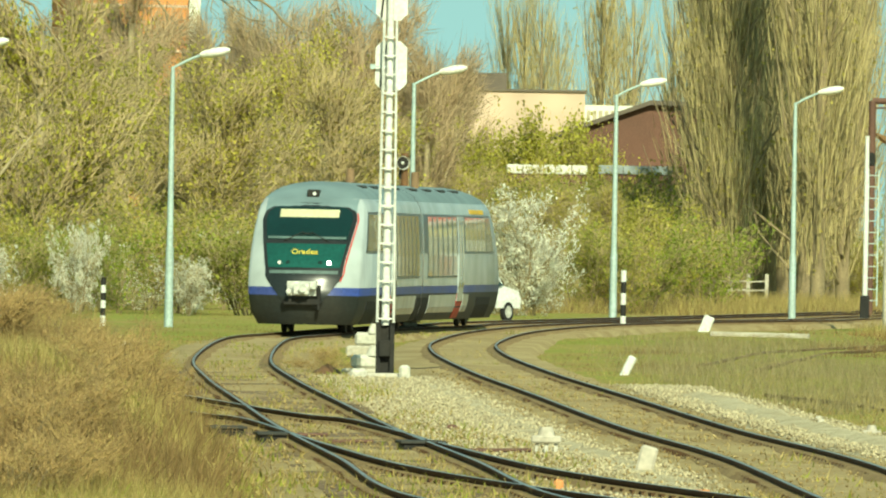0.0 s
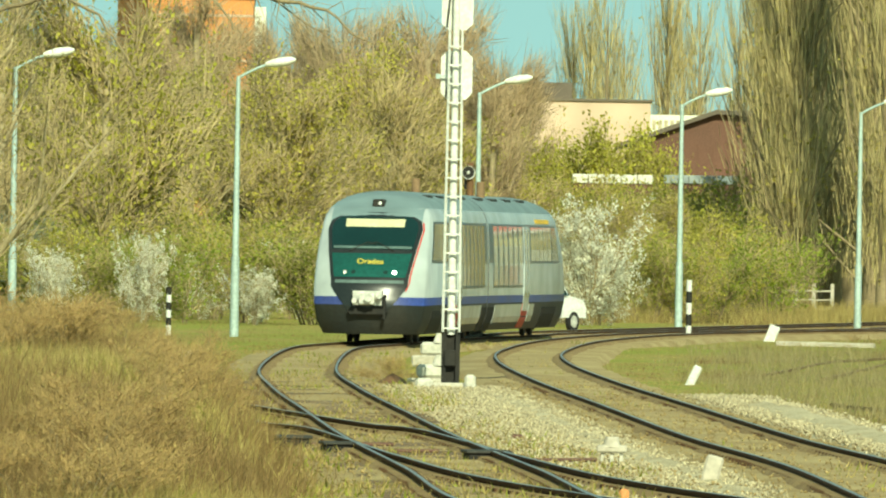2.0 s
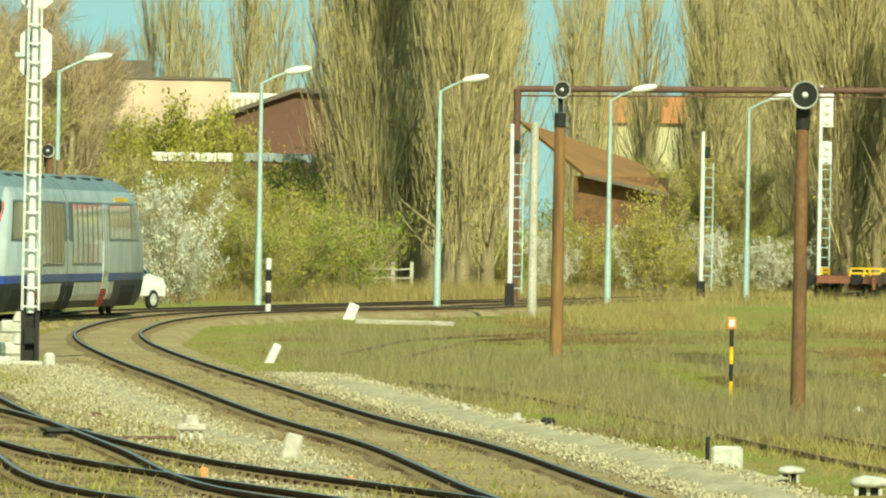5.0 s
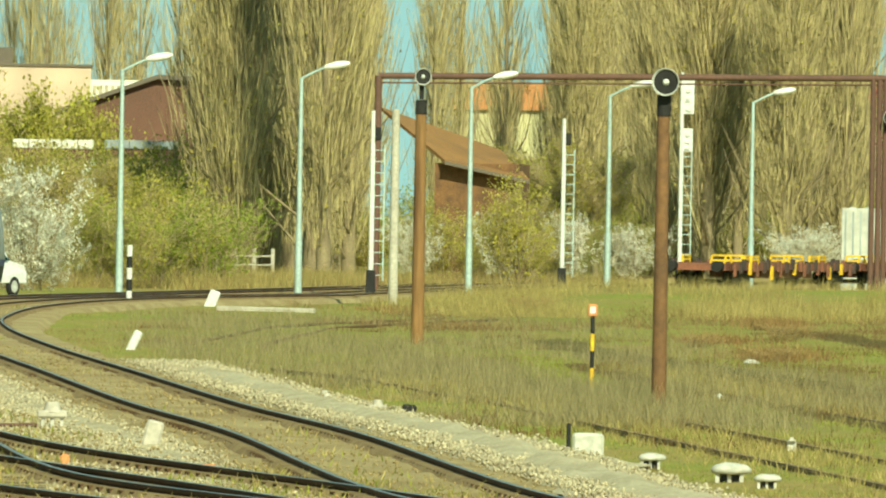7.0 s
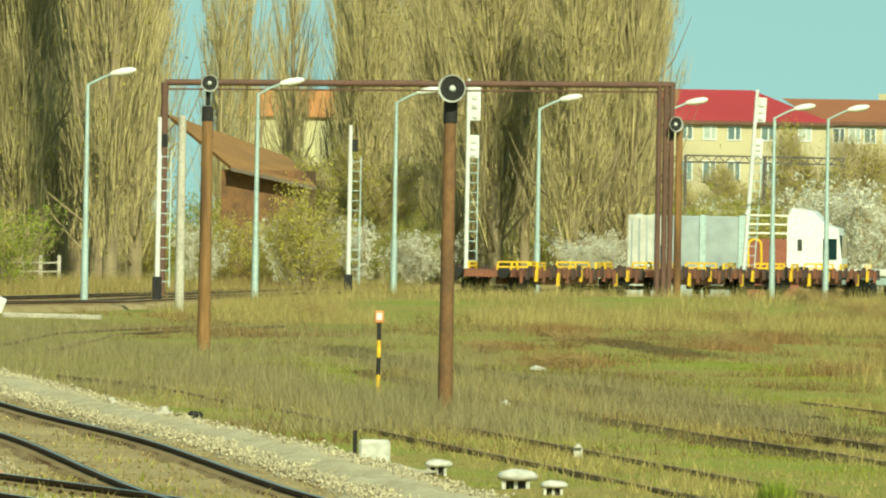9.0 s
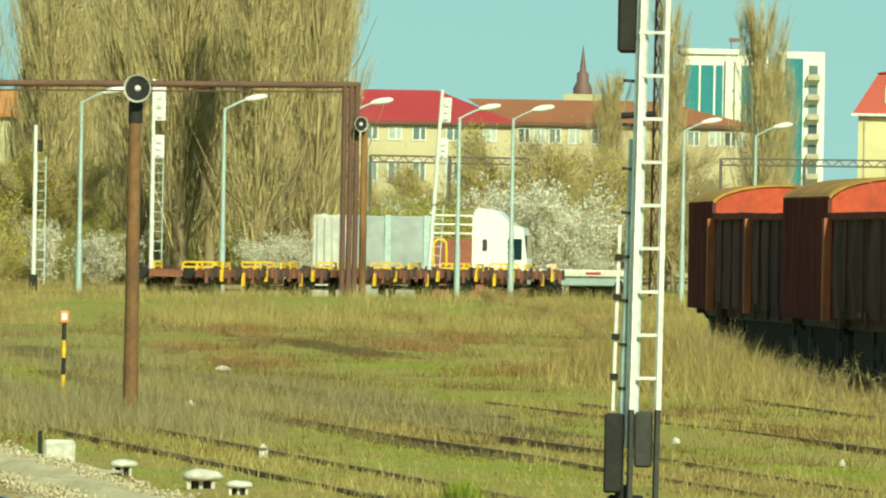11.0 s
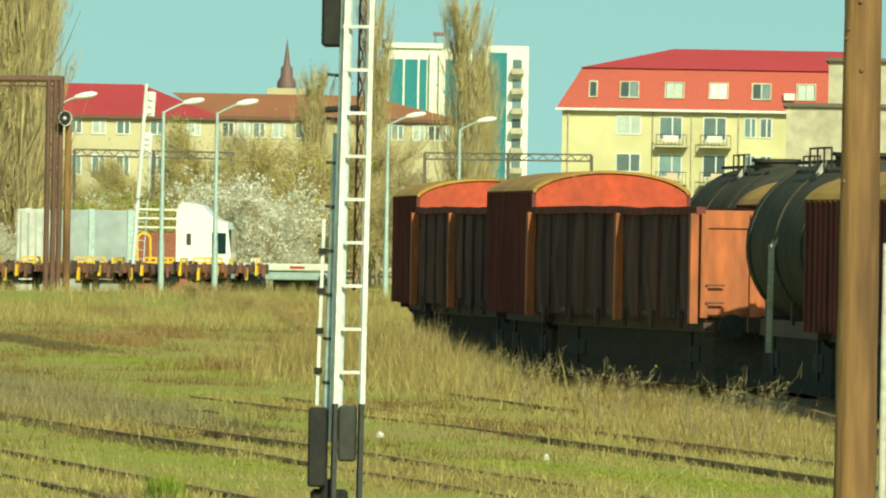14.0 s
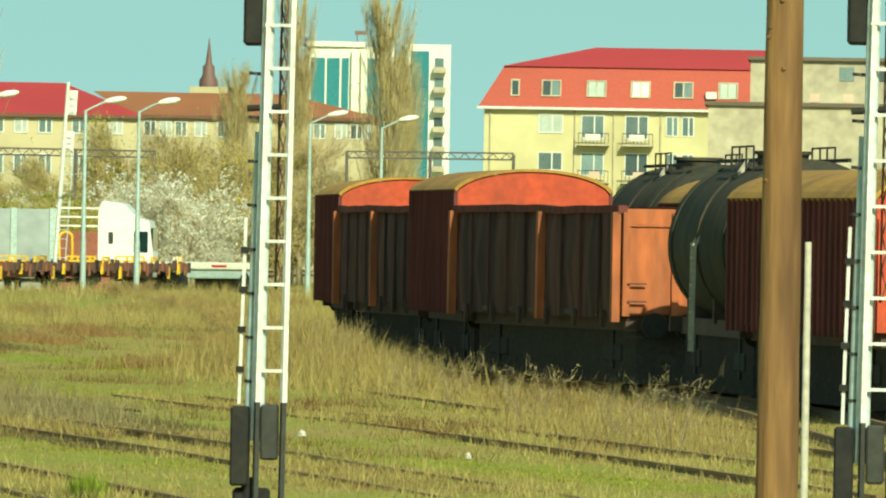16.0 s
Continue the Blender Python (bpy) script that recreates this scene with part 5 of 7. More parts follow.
ring = thing("yellow_loop", (X, Y, 0.9), "upright yellow steel loop on the flat wagon", "loop")
s = Shape()
pts = [(0.28 * math.cos(t), 0.28 * math.sin(t) + (0.75 if math.sin(t) > 0 else 0.0)) for t in np.linspace(0, 2 * math.pi, 17)]
for (a0, b0), (a1, b1) in zip(pts, pts[1:]):
    s.rod((a0, 0, 0.55 + b0), (a1, 0, 0.55 + b1), 0.06, n=6)
s.bar((0.28, 0, 0.3), (0.28, 0, 0.6), 0.1).make("loop", M_YELLOW, ring)
# ---- buildings and distance ----
M_PINK = mat("pink plaster", (0.60, 0.44, 0.33), 0.85, dark=(0.52, 0.38, 0.28), size=6, amount=0.4, fine=0.25)
M_ROOFDARK = mat("bitumen roof", (0.15, 0.12, 0.09), 0.85, size=5)
M_SHED = mat("brown shed boards", (0.16, 0.075, 0.05), 0.8, dark=(0.09, 0.05, 0.035), size=3)
M_BRICKO = mat("orange facade", (0.62, 0.26, 0.09), 0.85, dark=(0.5, 0.2, 0.07), size=5)
M_RUSTROOF = mat("rusty tile roof", (0.30, 0.155, 0.055), 0.85, dark=(0.20, 0.11, 0.045), size=2.5, amount=0.8)
M_REDROOF = mat("red sheet roof", (0.42, 0.038, 0.045), 0.5, dark=(0.34, 0.034, 0.036), size=5)
M_TILEROOF = mat("brown tile roof", (0.32, 0.12, 0.055), 0.8, dark=(0.24, 0.095, 0.045), size=4)
M_CREAMW = mat("cream plaster", (0.47, 0.41, 0.255), 0.85, dark=(0.38, 0.335, 0.21), size=6, amount=0.4, fine=0.25)
M_YELLOWW = mat("yellow plaster", (0.55, 0.495, 0.275), 0.85, dark=(0.46, 0.41, 0.23), size=7, amount=0.4, fine=0.25)
M_MANSARD = mat("salmon red roof tiles", (0.39, 0.07, 0.046), 0.7, dark=(0.32, 0.06, 0.041), size=5, amount=0.6)
M_GREYC = mat("grey stained concrete", (0.47, 0.42, 0.30), 0.9, dark=(0.33, 0.29, 0.21), size=4, amount=0.8, fine=1.5)
M_PANE = mat("window glass", (0.10, 0.15, 0.15), 0.1, dark=(0.18, 0.22, 0.2), size=2, objvar=0.6, spec=0.7)
M_PANEL = mat("curtained window glass", (0.45, 0.50, 0.44), 0.2, dark=(0.3, 0.35, 0.3), size=1, spec=0.6)
M_TEAL = mat("teal glass facade", (0.03, 0.17, 0.20), 0.15, dark=(0.04, 0.22, 0.24), size=6, spec=0.7)
M_TOWERW = mat("white tower cladding", (0.72, 0.72, 0.62), 0.7, dark=(0.6, 0.6, 0.5), size=6)
M_SPIRE = mat("copper brown spire", (0.16, 0.09, 0.08), 0.6, size=3)


def wall_box(name, wall, w, h, depth, parent, z0=-0.5):
    return Shape().box(-w / 2, 0, z0, w / 2, depth, h).make(name, wall, parent)


def window(parent, x, z, w, h, pane=None, y=0.0, split=True):
    """A window proud of the wall: frame, panes and sill."""
    f = Shape().box(x - w / 2 - 0.08, y - 0.06, z - 0.08, x + w / 2 + 0.08, y + 0.03, z).box(x - w / 2 - 0.08, y - 0.06, z + h, x + w / 2 + 0.08, y + 0.03, z + h + 0.08).box(x - w / 2 - 0.08, y - 0.06, z, x - w / 2, y + 0.03, z + h).box(x + w / 2, y - 0.06, z, x + w / 2 + 0.08, y + 0.03, z + h)
    if split:
        f.box(x + w * 0.08 - 0.05, y - 0.05, z, x + w * 0.08 + 0.05, y + 0.03, z + h)
    f = f.make("window", M_WHITE, parent)
    Shape().box(x - w / 2, y - 0.03, z, x + w / 2, y - 0.015, z + h).make("pane", pane or M_PANE, f)


def house(name, at, label, turn=0.0, category="building"):
    bearing = math.degrees(math.atan2(at[0], at[1]))
    return thing(name, (*at, 0), label, category, turn=-bearing + turn)


# pink warehouse and the white sign wall
b = house("warehouse", (-32.88, 819.34), "long pink plastered warehouse with a dark flat roof")
h = 12.29
w = wall_box("wall", M_PINK, 15.88, h, 30, b)
Shape().box(-8.2, -0.15, h, 8.05, 30, h + 0.15).make("roof", M_ROOFDARK, b)
Shape().box(-7.0, 12, h, 2.8, 25, h + 1.35).make("roof_hall", M_ROOFDARK, b, "dark roof hall set back")
b = house("sign_building", (-23.67, 829.66), "white rendered gable with faded lettering")
h = 11.57
wall_box("wall", M_TOWERW, 3.40, h, 12, b)
for i in range(7):
    Shape().box(-1.45 + i * 0.4, -0.05, h - 0.95 - 0.0 * i, -1.2 + i * 0.4, 0.0, h - 0.35).make("faded_bar", M_GREYC, b)
# brown shed with a single slope
b = house("shed", (-19.17, 699.74), "brown timber shed with a sloping dark roof")
z0, z1 = 8.44, 10.51
x0, x1, x2 = -4.14, 1.59, 4.45
Shape().loft([[Vector((x, y, z)) for x, z in ((x0 + 0.9, -0.5), (x0 + 0.9, z0 + 0.15), (x1, z1 - 0.15), (x2, z1 - 0.2), (x2, -0.5))] for y in (0, 14)], smooth=False).make("wall", M_SHED, b)
Shape().loft([[Vector((x, y, z)) for x, z in ((x0, z0), (x1, z1), (x2 + 0.4, z1 - 0.1), (x2 + 0.4, z1 - 0.35), (x1, z1 - 0.25), (x0, z0 - 0.25))] for y in (-0.5, 14.5)], smooth=False).make("roof", M_ROOFDARK, b)
for k in range(9):
    Shape().box(x0 + 1.3 + k * 0.85, -0.04, 0.0, x0 + 1.36 + k * 0.85, 0.0, z0 + 0.1).make("batten", M_SHED, b)
b = house("outbuilding", (-21.64, 649.64), "low brown outbuilding with a white fascia", category="outbuilding")
h = 6.48
Shape().box(-2.1, 0.1, -0.3, 2.05, 4.0, h - 0.05).make("wall", M_SHED, b)
for i in range(5):
    Shape().soft_box(-2.15 + i * 0.85, 0, h - 0.48, -1.33 + i * 0.85, 0.12, h, 0.03).make("white_panel", M_STRIPE, b)
b = house("outbuilding", (-17.11, 651.78), "low brown outbuilding with a pale grey fascia", category="outbuilding")
h = 6.52
Shape().box(-1.9, 0.1, -0.3, 1.9, 4.0, h - 0.05).make("wall", M_SHED, b)
for i in range(3):
    Shape().soft_box(-1.95 + i * 1.3, 0, h - 0.45, -0.67 + i * 1.3, 0.12, h, 0.03).make("pale_panel", M_TARP, b)

# orange apartment block behind the wood
b = house("apartment_block", (-50.65, 758.31), "orange rendered apartment block behind bare trees", turn=8)
wall_box("wall", M_BRICKO, 6.56, 17.5, 14, b)
Shape().box(-3.4, -0.2, 17.5, 3.4, 14.2, 17.9).make("roof", M_ROOFDARK, b)
Shape().box(3.3, -0.05, -0.5, 4.0, 12, 17.0).make("stair_wall", M_TOWERW, b, "pale stair tower")
for i in range(6):
    Shape().box(-3.3, -0.04, 2.6 + i * 2.75, 3.3, 0.0, 2.75 + i * 2.75).make("floor_band", M_PINK, b)

# rusty-roofed house among the poplars
b = house("house", (0.42, 560.00), "low house with a rusty sloping roof", turn=-4, category="house")
s = 2.55 / 100
zt = 7.13
ze = 5.20
wall_box("wall", M_POLED, 150 * s, ze, 7, b)
A = [Vector((-190 * s, 5.5, zt + 0.6)), Vector((25 * s, 6.0, 5.87)), Vector((95 * s, -0.6, 4.53)), Vector((-55 * s, -0.8, 5.33))]
Shape().loft([[p + Vector((0, 0, k)) for p in A] for k in (0, -0.16)], smooth=False).make("roof", M_RUSTROOF, b, "rust-brown sheet roof")
Shape().bar(A[3] + Vector((0, -0.05, -0.12)), A[2] + Vector((0, -0.05, -0.12)), 0.16).make("eave_board", M_ROOFDARK, b)

# yellow building with an orange roof behind the poplars
b = house("long_building", (11.33, 859.93), "yellow building with orange roof behind the poplars")
h = 10.30
wall_box("wall", M_YELLOWW, 25.02, h, 12, b)
w2 = 12.51
Shape().loft([[Vector((-w2 * k, y, z)), Vector((w2 * k, y, z))] for k, y, z in ((1.02, -0.4, h), (0.97, 6, h + 1.9), (1.02, 12.4, h))], close=False, smooth=False).make("roof", M_BRICKO, b)

# long building with a red hipped roof, then one with a brown roof
def hipped(b, w, h, rise, depth, roof, left=4.0, right=4.0, over=0.35):
    lo = [(-w / 2 - over, -over), (w / 2 + over, -over), (w / 2 + over, depth + over), (-w / 2 - over, depth + over)]
    hi = [(-w / 2 + left, depth / 2), (w / 2 - right, depth / 2)]
    v = [(x, y, h) for x, y in lo] + [(x, y, h + rise) for x, y in hi]
    Shape().add(v, [(0, 1, 5, 4), (2, 3, 4, 5), (0, 4, 3), (1, 2, 5), (0, 3, 2, 1)]).make("roof", roof, b)
    Shape().box(-w / 2 - over, -over - 0.02, h - 0.2, w / 2 + over, -over + 0.1, h + 0.02).make("eave", M_SHED, b)


b = house("long_building", (26.65, 799.56), "cream building with bright red hipped roof")
h = 9.94
w = 20.36
wall_box("wall", M_CREAMW, w, h, 14, b)
hipped(b, w, h, 12.05 - h, 14, M_REDROOF, right=4.80, left=2)
for i, px in enumerate((205, 262, 330, 372, 415, 474, 540)):
    window(b, (px - 300) * 800 / 22000, h - 1.15, 0.75, 0.8, M_PANEL if i % 3 == 0 else M_PANE)
    window(b, (px - 300) * 800 / 22000, h - 3.8, 0.75, 1.2)
b = house("long_building", (46.67, 838.70), "cream building with brown tiled hipped roof")
h = 10.38
w = 16.42
wall_box("wall", M_CREAMW, w, h, 14, b)
hipped(b, w, h, 12.00 - h, 14, M_TILEROOF, right=6.11, left=-3)
for i, px in enumerate((600, 628, 655, 690, 730, 860, 900, 938, 965, 985)):
    window(b, (px - 790) * 840 / 22000, h - 1.35, 0.7, 0.9, M_PANEL if i % 2 else M_PANE)

# church spire
b = house("church_tower", (64.49, 1248.34), "slim dark church spire on a pale tower", category="church")
zb, zt = 16.68, 21.62
Shape().box(-1.9, 0, -0.5, 1.9, 3.8, zb + 0.4).make("tower", M_CREAMW, b)
rings = []
for k, r in ((0, 0.95), (0.12, 0.95), (0.25, 0.62), (0.42, 0.6), (0.47, 0.34), (0.62, 0.25), (1.0, 0.02)):
    rings.append([Vector((r * math.cos(a), 1.9 + r * math.sin(a), zb + 0.4 + (zt - zb) * k)) for a in [2 * math.pi * i / 12 for i in range(12)]])
Shape().loft(rings).make("spire", M_SPIRE, b)

# white and teal high-rise
b = house("high_rise", (71.60, 1097.67), "white high-rise with teal glass bays")
q = 1100 / 22000
zt = 19.10
t1 = Shape().box(-125 * q, 0, -0.5, 30 * q, 14, zt).make("wall", M_TOWERW, b)
for x0, x1 in ((-116, -92), (-88, -66), (-62, -50), (-18, 12)):
    Shape().box(x0 * q, -0.12, 4, x1 * q, 0.0, zt - 1.0).make("glass_bay", M_TEAL, t1)
for x in (-45, -28):
    Shape().box(x * q, -0.5, 0, (x + 11) * q, 0.0, zt - 0.4).make("pier", M_TOWERW, t1)
Shape().box(-125 * q, -0.3, zt, -20 * q, 14, zt + 0.45).make("parapet", M_TOWERW, t1)
t2 = Shape().box(50 * q, -2, -0.5, 130 * q, 12, zt + 0.3).make("wall", M_TOWERW, b)
Shape().box(60 * q, -2.1, 0, 92 * q, -1.98, zt - 0.3).make("glass_bay", M_TEAL, t2)
for i in range(7):
    Shape().box(100 * q, -3.0, zt - 2.2 - i * 1.75, 122 * q, -2.0, zt - 1.7 - i * 1.75).make("balcony", M_GREYC, t2)
    Shape().box(102 * q, -2.06, zt - 1.7 - i * 1.75, 118 * q, -1.99, zt - 0.9 - i * 1.75).make("window", M_PANE, t2)
Shape().rod((-125 * q, 3, zt), (-125 * q, 3, zt + 0.8), 0.3).make("roof_tank", M_TBLUE, b)
Shape().bar((-36 * q, 3, zt), (-36 * q, 3, zt + 1.3), 0.1).bar((-40 * q, 3, zt + 1.3), (-20 * q, 3, zt + 1.3), 0.35).make("roof_mast", M_SPIRE, b)

# yellow apartment house with salmon mansard roof
D_ = 905
b = house("apartment_house", (78.02, 901.63), "yellow apartment house with red mansard roof and balconies", turn=-2)
q = D_ / 22000
zw, zm, zr = 11.99, 15.00, 16.54
wall_box("wall", M_YELLOWW, 550 * q, zw, 12, b)
X0 = -275 * q
lo, mid = 0.45, 1.0
Shape().add([(X0 - lo, -lo, zw), (-X0, -lo, zw), (-X0, 12.4, zw), (X0 - lo, 12.4, zw), (X0 + 33 * q, mid, zm), (-X0, mid, zm), (-X0, 11, zm), (X0 + 33 * q, 11, zm)], [(0, 1, 5, 4), (1, 2, 6, 5), (2, 3, 7, 6), (3, 0, 4, 7), (0, 3, 2, 1)]).make("mansard_roof", M_MANSARD, b, "salmon red lower roof slope")
Shape().add([(X0 + 30 * q, mid - 0.2, zm + 0.01), (-X0, mid - 0.2, zm + 0.01), (-X0, 11.2, zm + 0.01), (X0 + 30 * q, 11.2, zm + 0.01), (X0 + 190 * q, 6, zr), (-X0, 6, zr)], [(0, 1, 5, 4), (2, 3, 4, 5), (0, 4, 3), (1, 2, 5), (0, 3, 2, 1)]).make("upper_roof", M_REDROOF, b)
Shape().box(X0 - 0.5, -0.55, zw - 0.12, -X0, -0.3, zw + 0.06).make("gutter", M_WHITE, b)
for i, px in enumerate((909, 973, 1053, 1131, 1207, 1286)):
    x = (px - 1130) * q
    w = 0.45 if i == 0 else 1.25
    tilt = pose(x, 0.22, zw + 1.42, -25.8, 0, 0)
    rim = Shape()
    for x0, z0, x1, z1 in ((-w / 2 - 0.1, -0.68, w / 2 + 0.1, -0.58), (-w / 2 - 0.1, 0.58, w / 2 + 0.1, 0.68), (-w / 2 - 0.1, -0.58, -w / 2, 0.58), (w / 2, -0.58, w / 2 + 0.1, 0.58)) + (((-0.05, -0.58, 0.05, 0.58),) if i else ()):
        rim.box(x0, -0.10, z0, x1, 0.04, z1, tilt)
    rim = rim.make("roof_window", M_GREYC, b, "pale window frame set in the roof slope")
    for k in ((-1, 1) if i else (0,)):
        half_w = w / 4 - 0.05 if i else w / 2
        Shape().box(k * w / 4 - half_w, -0.05, -0.58, k * w / 4 + half_w, 0.0, 0.58, tilt).make("pane", (M_PANE, M_PANE, M_PANEL, M_STRIPE, M_PANE, M_PANEL)[i], rim)
Shape().box((1247 - 1130) * q, -0.4, zw + 0.85, (1266 - 1130) * q, 0.0, zw + 1.35).make("air_unit", M_WHITE, b)
for row in range(3):
    z = zw - 1.75 - row * 2.72
    window(b, (973 - 1130) * q, z, 1.65, 1.2, M_PANEL if row == 0 else M_PANE)
    for px in (1050, 1128):
        x = (px - 1130) * q
        window(b, x - 0.1, z - 0.35, 1.55, 1.55, M_PANE)
        bal = Shape().box(x - 1.15, -1.0, z - 0.95, x + 1.15, 0.0, z - 0.8).make("balcony", M_GREYC, b, "small concrete balcony")
        for k in range(9):
            Shape().bar((x - 1.1 + k * 0.275, -0.97, z - 0.8), (x - 1.1 + k * 0.275, -0.97, z - 0.05), 0.04).make("baluster", M_STEELD, bal)
        Shape().bar((x - 1.12, -0.97, z - 0.05), (x + 1.12, -0.97, z - 0.05), 0.06).make("balcony_rail", M_STEELD, bal)
        Shape().box(x - 0.6 + 0.3 * row, -1.05, z - 0.55, x + 0.5, -0.99, z - 0.1).make("hung_cloth", (M_STRIPE, M_PINK, M_TARP)[row], bal)
    for px in (1188, 1216):
        window(b, (px - 1130) * q, z - 0.1, 0.75, 1.3, M_PANE)
for px in (866, 1016, 1085, 1168):
    Shape().rod(((px - 1130) * q, -0.08, -0.4), ((px - 1130) * q, -0.08, zw), 0.06).make("downpipe", M_GREYC, b)

# grey concrete building at the end of the view
b = house("concrete_building", (72.49, 716.34), "stained grey concrete building with a flat roof")
q = 720 / 22000
z1, z2 = 10.41, 13.12
Shape().box(-198 * q, 0, -0.5, 330 * q, 14, z1).make("lower_wall", M_GREYC, b)
Shape().box(-205 * q, -0.25, z1, 330 * q, 14, z1 + 0.22).make("lower_roof_slab", M_ROOFDARK, b)
Shape().box(-125 * q, 3, z1, 330 * q, 14, z2).make("upper_wall", M_GREYC, b)
Shape().box(-130 * q, 2.7, z2, 330 * q, 14, z2 + 0.2).make("upper_roof_slab", M_ROOFDARK, b)
for x in (45, 105, 160, 220):
    Shape().box((x - 12) * q, 2.95, z2 - 1.15, (x + 14) * q, 3.02, z2 - 0.35).make("window", M_PANE, b)
for x in (-20, 40):
    Shape().box(x * q, 2.96, z1 + 0.3, (x + 18) * q, 3.0, z1 + 0.8).make("repair_patch", M_PINK, b)

# pipe bridge truss in the distance
M_BRIDGE = mat("dark grey bridge steel", (0.11, 0.095, 0.08), 0.8, size=2)
for a, c, dd in ((Vector((22.18, 639.62, 6.70)), Vector((30.32, 639.28, 6.67)), 0), (Vector((40.19, 638.74, 6.84)), Vector((48.75, 638.14, 6.88)), 0)):
    t = thing("pipe_bridge", (a.x, a.y, 0), "dark overhead pipe bridge crossing behind the yard", "pipe bridge")
    e = c - a
    n = 12
    Shape().bar((0, 0, a.z), (e.x, e.y, c.z), 0.09).make("top_chord", M_BRIDGE, t)
    Shape().bar((0, 0, a.z - 0.33), (e.x, e.y, c.z - 0.33), 0.09).make("bottom_chord", M_BRIDGE, t)
    for i in range(n):
        p, r = i / n, (i + 0.5) / n
        Shape().bar((e.x * p, e.y * p, a.z - 0.33), (e.x * r, e.y * r, a.z), 0.05).bar((e.x * r, e.y * r, a.z), (e.x * (p + 1 / n), e.y * (p + 1 / n), a.z - 0.33), 0.05).make("brace", M_BRIDGE, t)
    for p in (0.0, 0.5, 1.0):
        Shape().bar((e.x * p, e.y * p, -0.3), (e.x * p, e.y * p, a.z), 0.16).make("leg", M_BRIDGE, t)

# pale fence behind the road
FA, FB = Vector((-10.80, 539.89)), Vector((-8.40, 539.95))
fence = thing("concrete_fence", (FA.x, FA.y, -0.1), "weathered pale concrete fence with openings", "fence")
d = FB - FA
n = 3
for i in range(n + 1):
    p = d * (i / n)
    Shape().soft_box(p.x - 0.08, p.y - 0.08, -0.2, p.x + 0.08, p.y + 0.08, 1.35, 0.02).make("post", M_CONC, fence)
for i in range(n):
    p, r = d * (i / n), d * ((i + 1) / n)
    for z in (0.25, 0.62, 1.0):
        Shape().bar((p.x, p.y, z), (r.x, r.y, z + 0.04), 0.2 if z < 1 else 0.14, 0.06).make("rail", M_CONC, fence)
# ---- plants ----
M_BARK = mat("grey brown bark", (0.28, 0.22, 0.125), 0.9, dark=(0.16, 0.12, 0.075), size=0.8, bump=0.4)
# lighter copy of the bark, with the sun on the limbs in its colour
M_BARKP = mat("pale sunlit bark", (0.40, 0.335, 0.20), 0.9, dark=(0.22, 0.17, 0.10), size=0.7, bump=0.4)
M_TWIG = mat("khaki poplar twigs", (0.40, 0.325, 0.15), 0.9, dark=(0.26, 0.205, 0.095), size=3.0, island=0.5)
M_TWIGB = mat("brown bare twigs", (0.40, 0.315, 0.16), 0.9, dark=(0.29, 0.22, 0.11), size=2.0, island=0.4)
M_TWIGR = mat("reddish bare twigs", (0.40, 0.30, 0.175), 0.9, dark=(0.29, 0.205, 0.12), size=2.0, island=0.4)
M_BUD = leafy("yellow green buds", (0.44, 0.38, 0.09), (0.34, 0.28, 0.08))
M_FRESH = leafy("vivid fresh leaves", (0.34, 0.40, 0.06), (0.25, 0.29, 0.05))
M_LEAF = leafy("fresh green leaves", (0.33, 0.34, 0.065), (0.24, 0.25, 0.055))
M_LEAFY = leafy("yellow green leaves", (0.50, 0.45, 0.09), (0.40, 0.34, 0.08))
M_WILLOW = leafy("willow leaves", (0.47, 0.44, 0.08), (0.37, 0.34, 0.07))
M_BLOOM = leafy("white blossom", (0.82, 0.80, 0.70), (0.68, 0.66, 0.53), island=0.12)
RNG = np.random.default_rng(7)


def unit(v):
    return v / np.maximum(np.linalg.norm(v, axis=-1, keepdims=True), 1e-9)


def cones(p, d, length, r):
    """Tapered three-sided twigs from p along d."""
    n = len(p)
    d = unit(d)
    a = unit(np.cross(d, RNG.normal(size=(n, 3))))
    b = np.cross(d, a)
    v = np.empty((n, 4, 3))
    for k in range(3):
        t = 2 * math.pi * k / 3
        v[:, k] = p + (a * math.cos(t) + b * math.sin(t)) * r[:, None]
    v[:, 3] = p + d * length[:, None]
    i = np.arange(n)[:, None] * 4
    f = np.concatenate([i + np.array(t) for t in ((0, 1, 3), (1, 2, 3), (2, 0, 3))])
    return v.reshape(-1, 3), f


def petals(p, size):
    """Small four-cornered leaves, each slightly folded."""
    n = len(p)
    a = unit(RNG.normal(size=(n, 3)))
    b = unit(np.cross(a, RNG.normal(size=(n, 3))))
    c = np.cross(a, b)
    s = size[:, None]
    v = np.stack([p - a * s, p - b * s * 0.6 + c * s * 0.2, p + a * s, p + b * s * 0.6 + c * s * 0.2], axis=1)
    return v.reshape(-1, 3), np.arange(n * 4).reshape(-1, 4)


def tree_base(name, label, group):
    return thing(name, (0, 0, 0), label, "tree" if "tree" in name or "poplar" in name else "shrub", group)


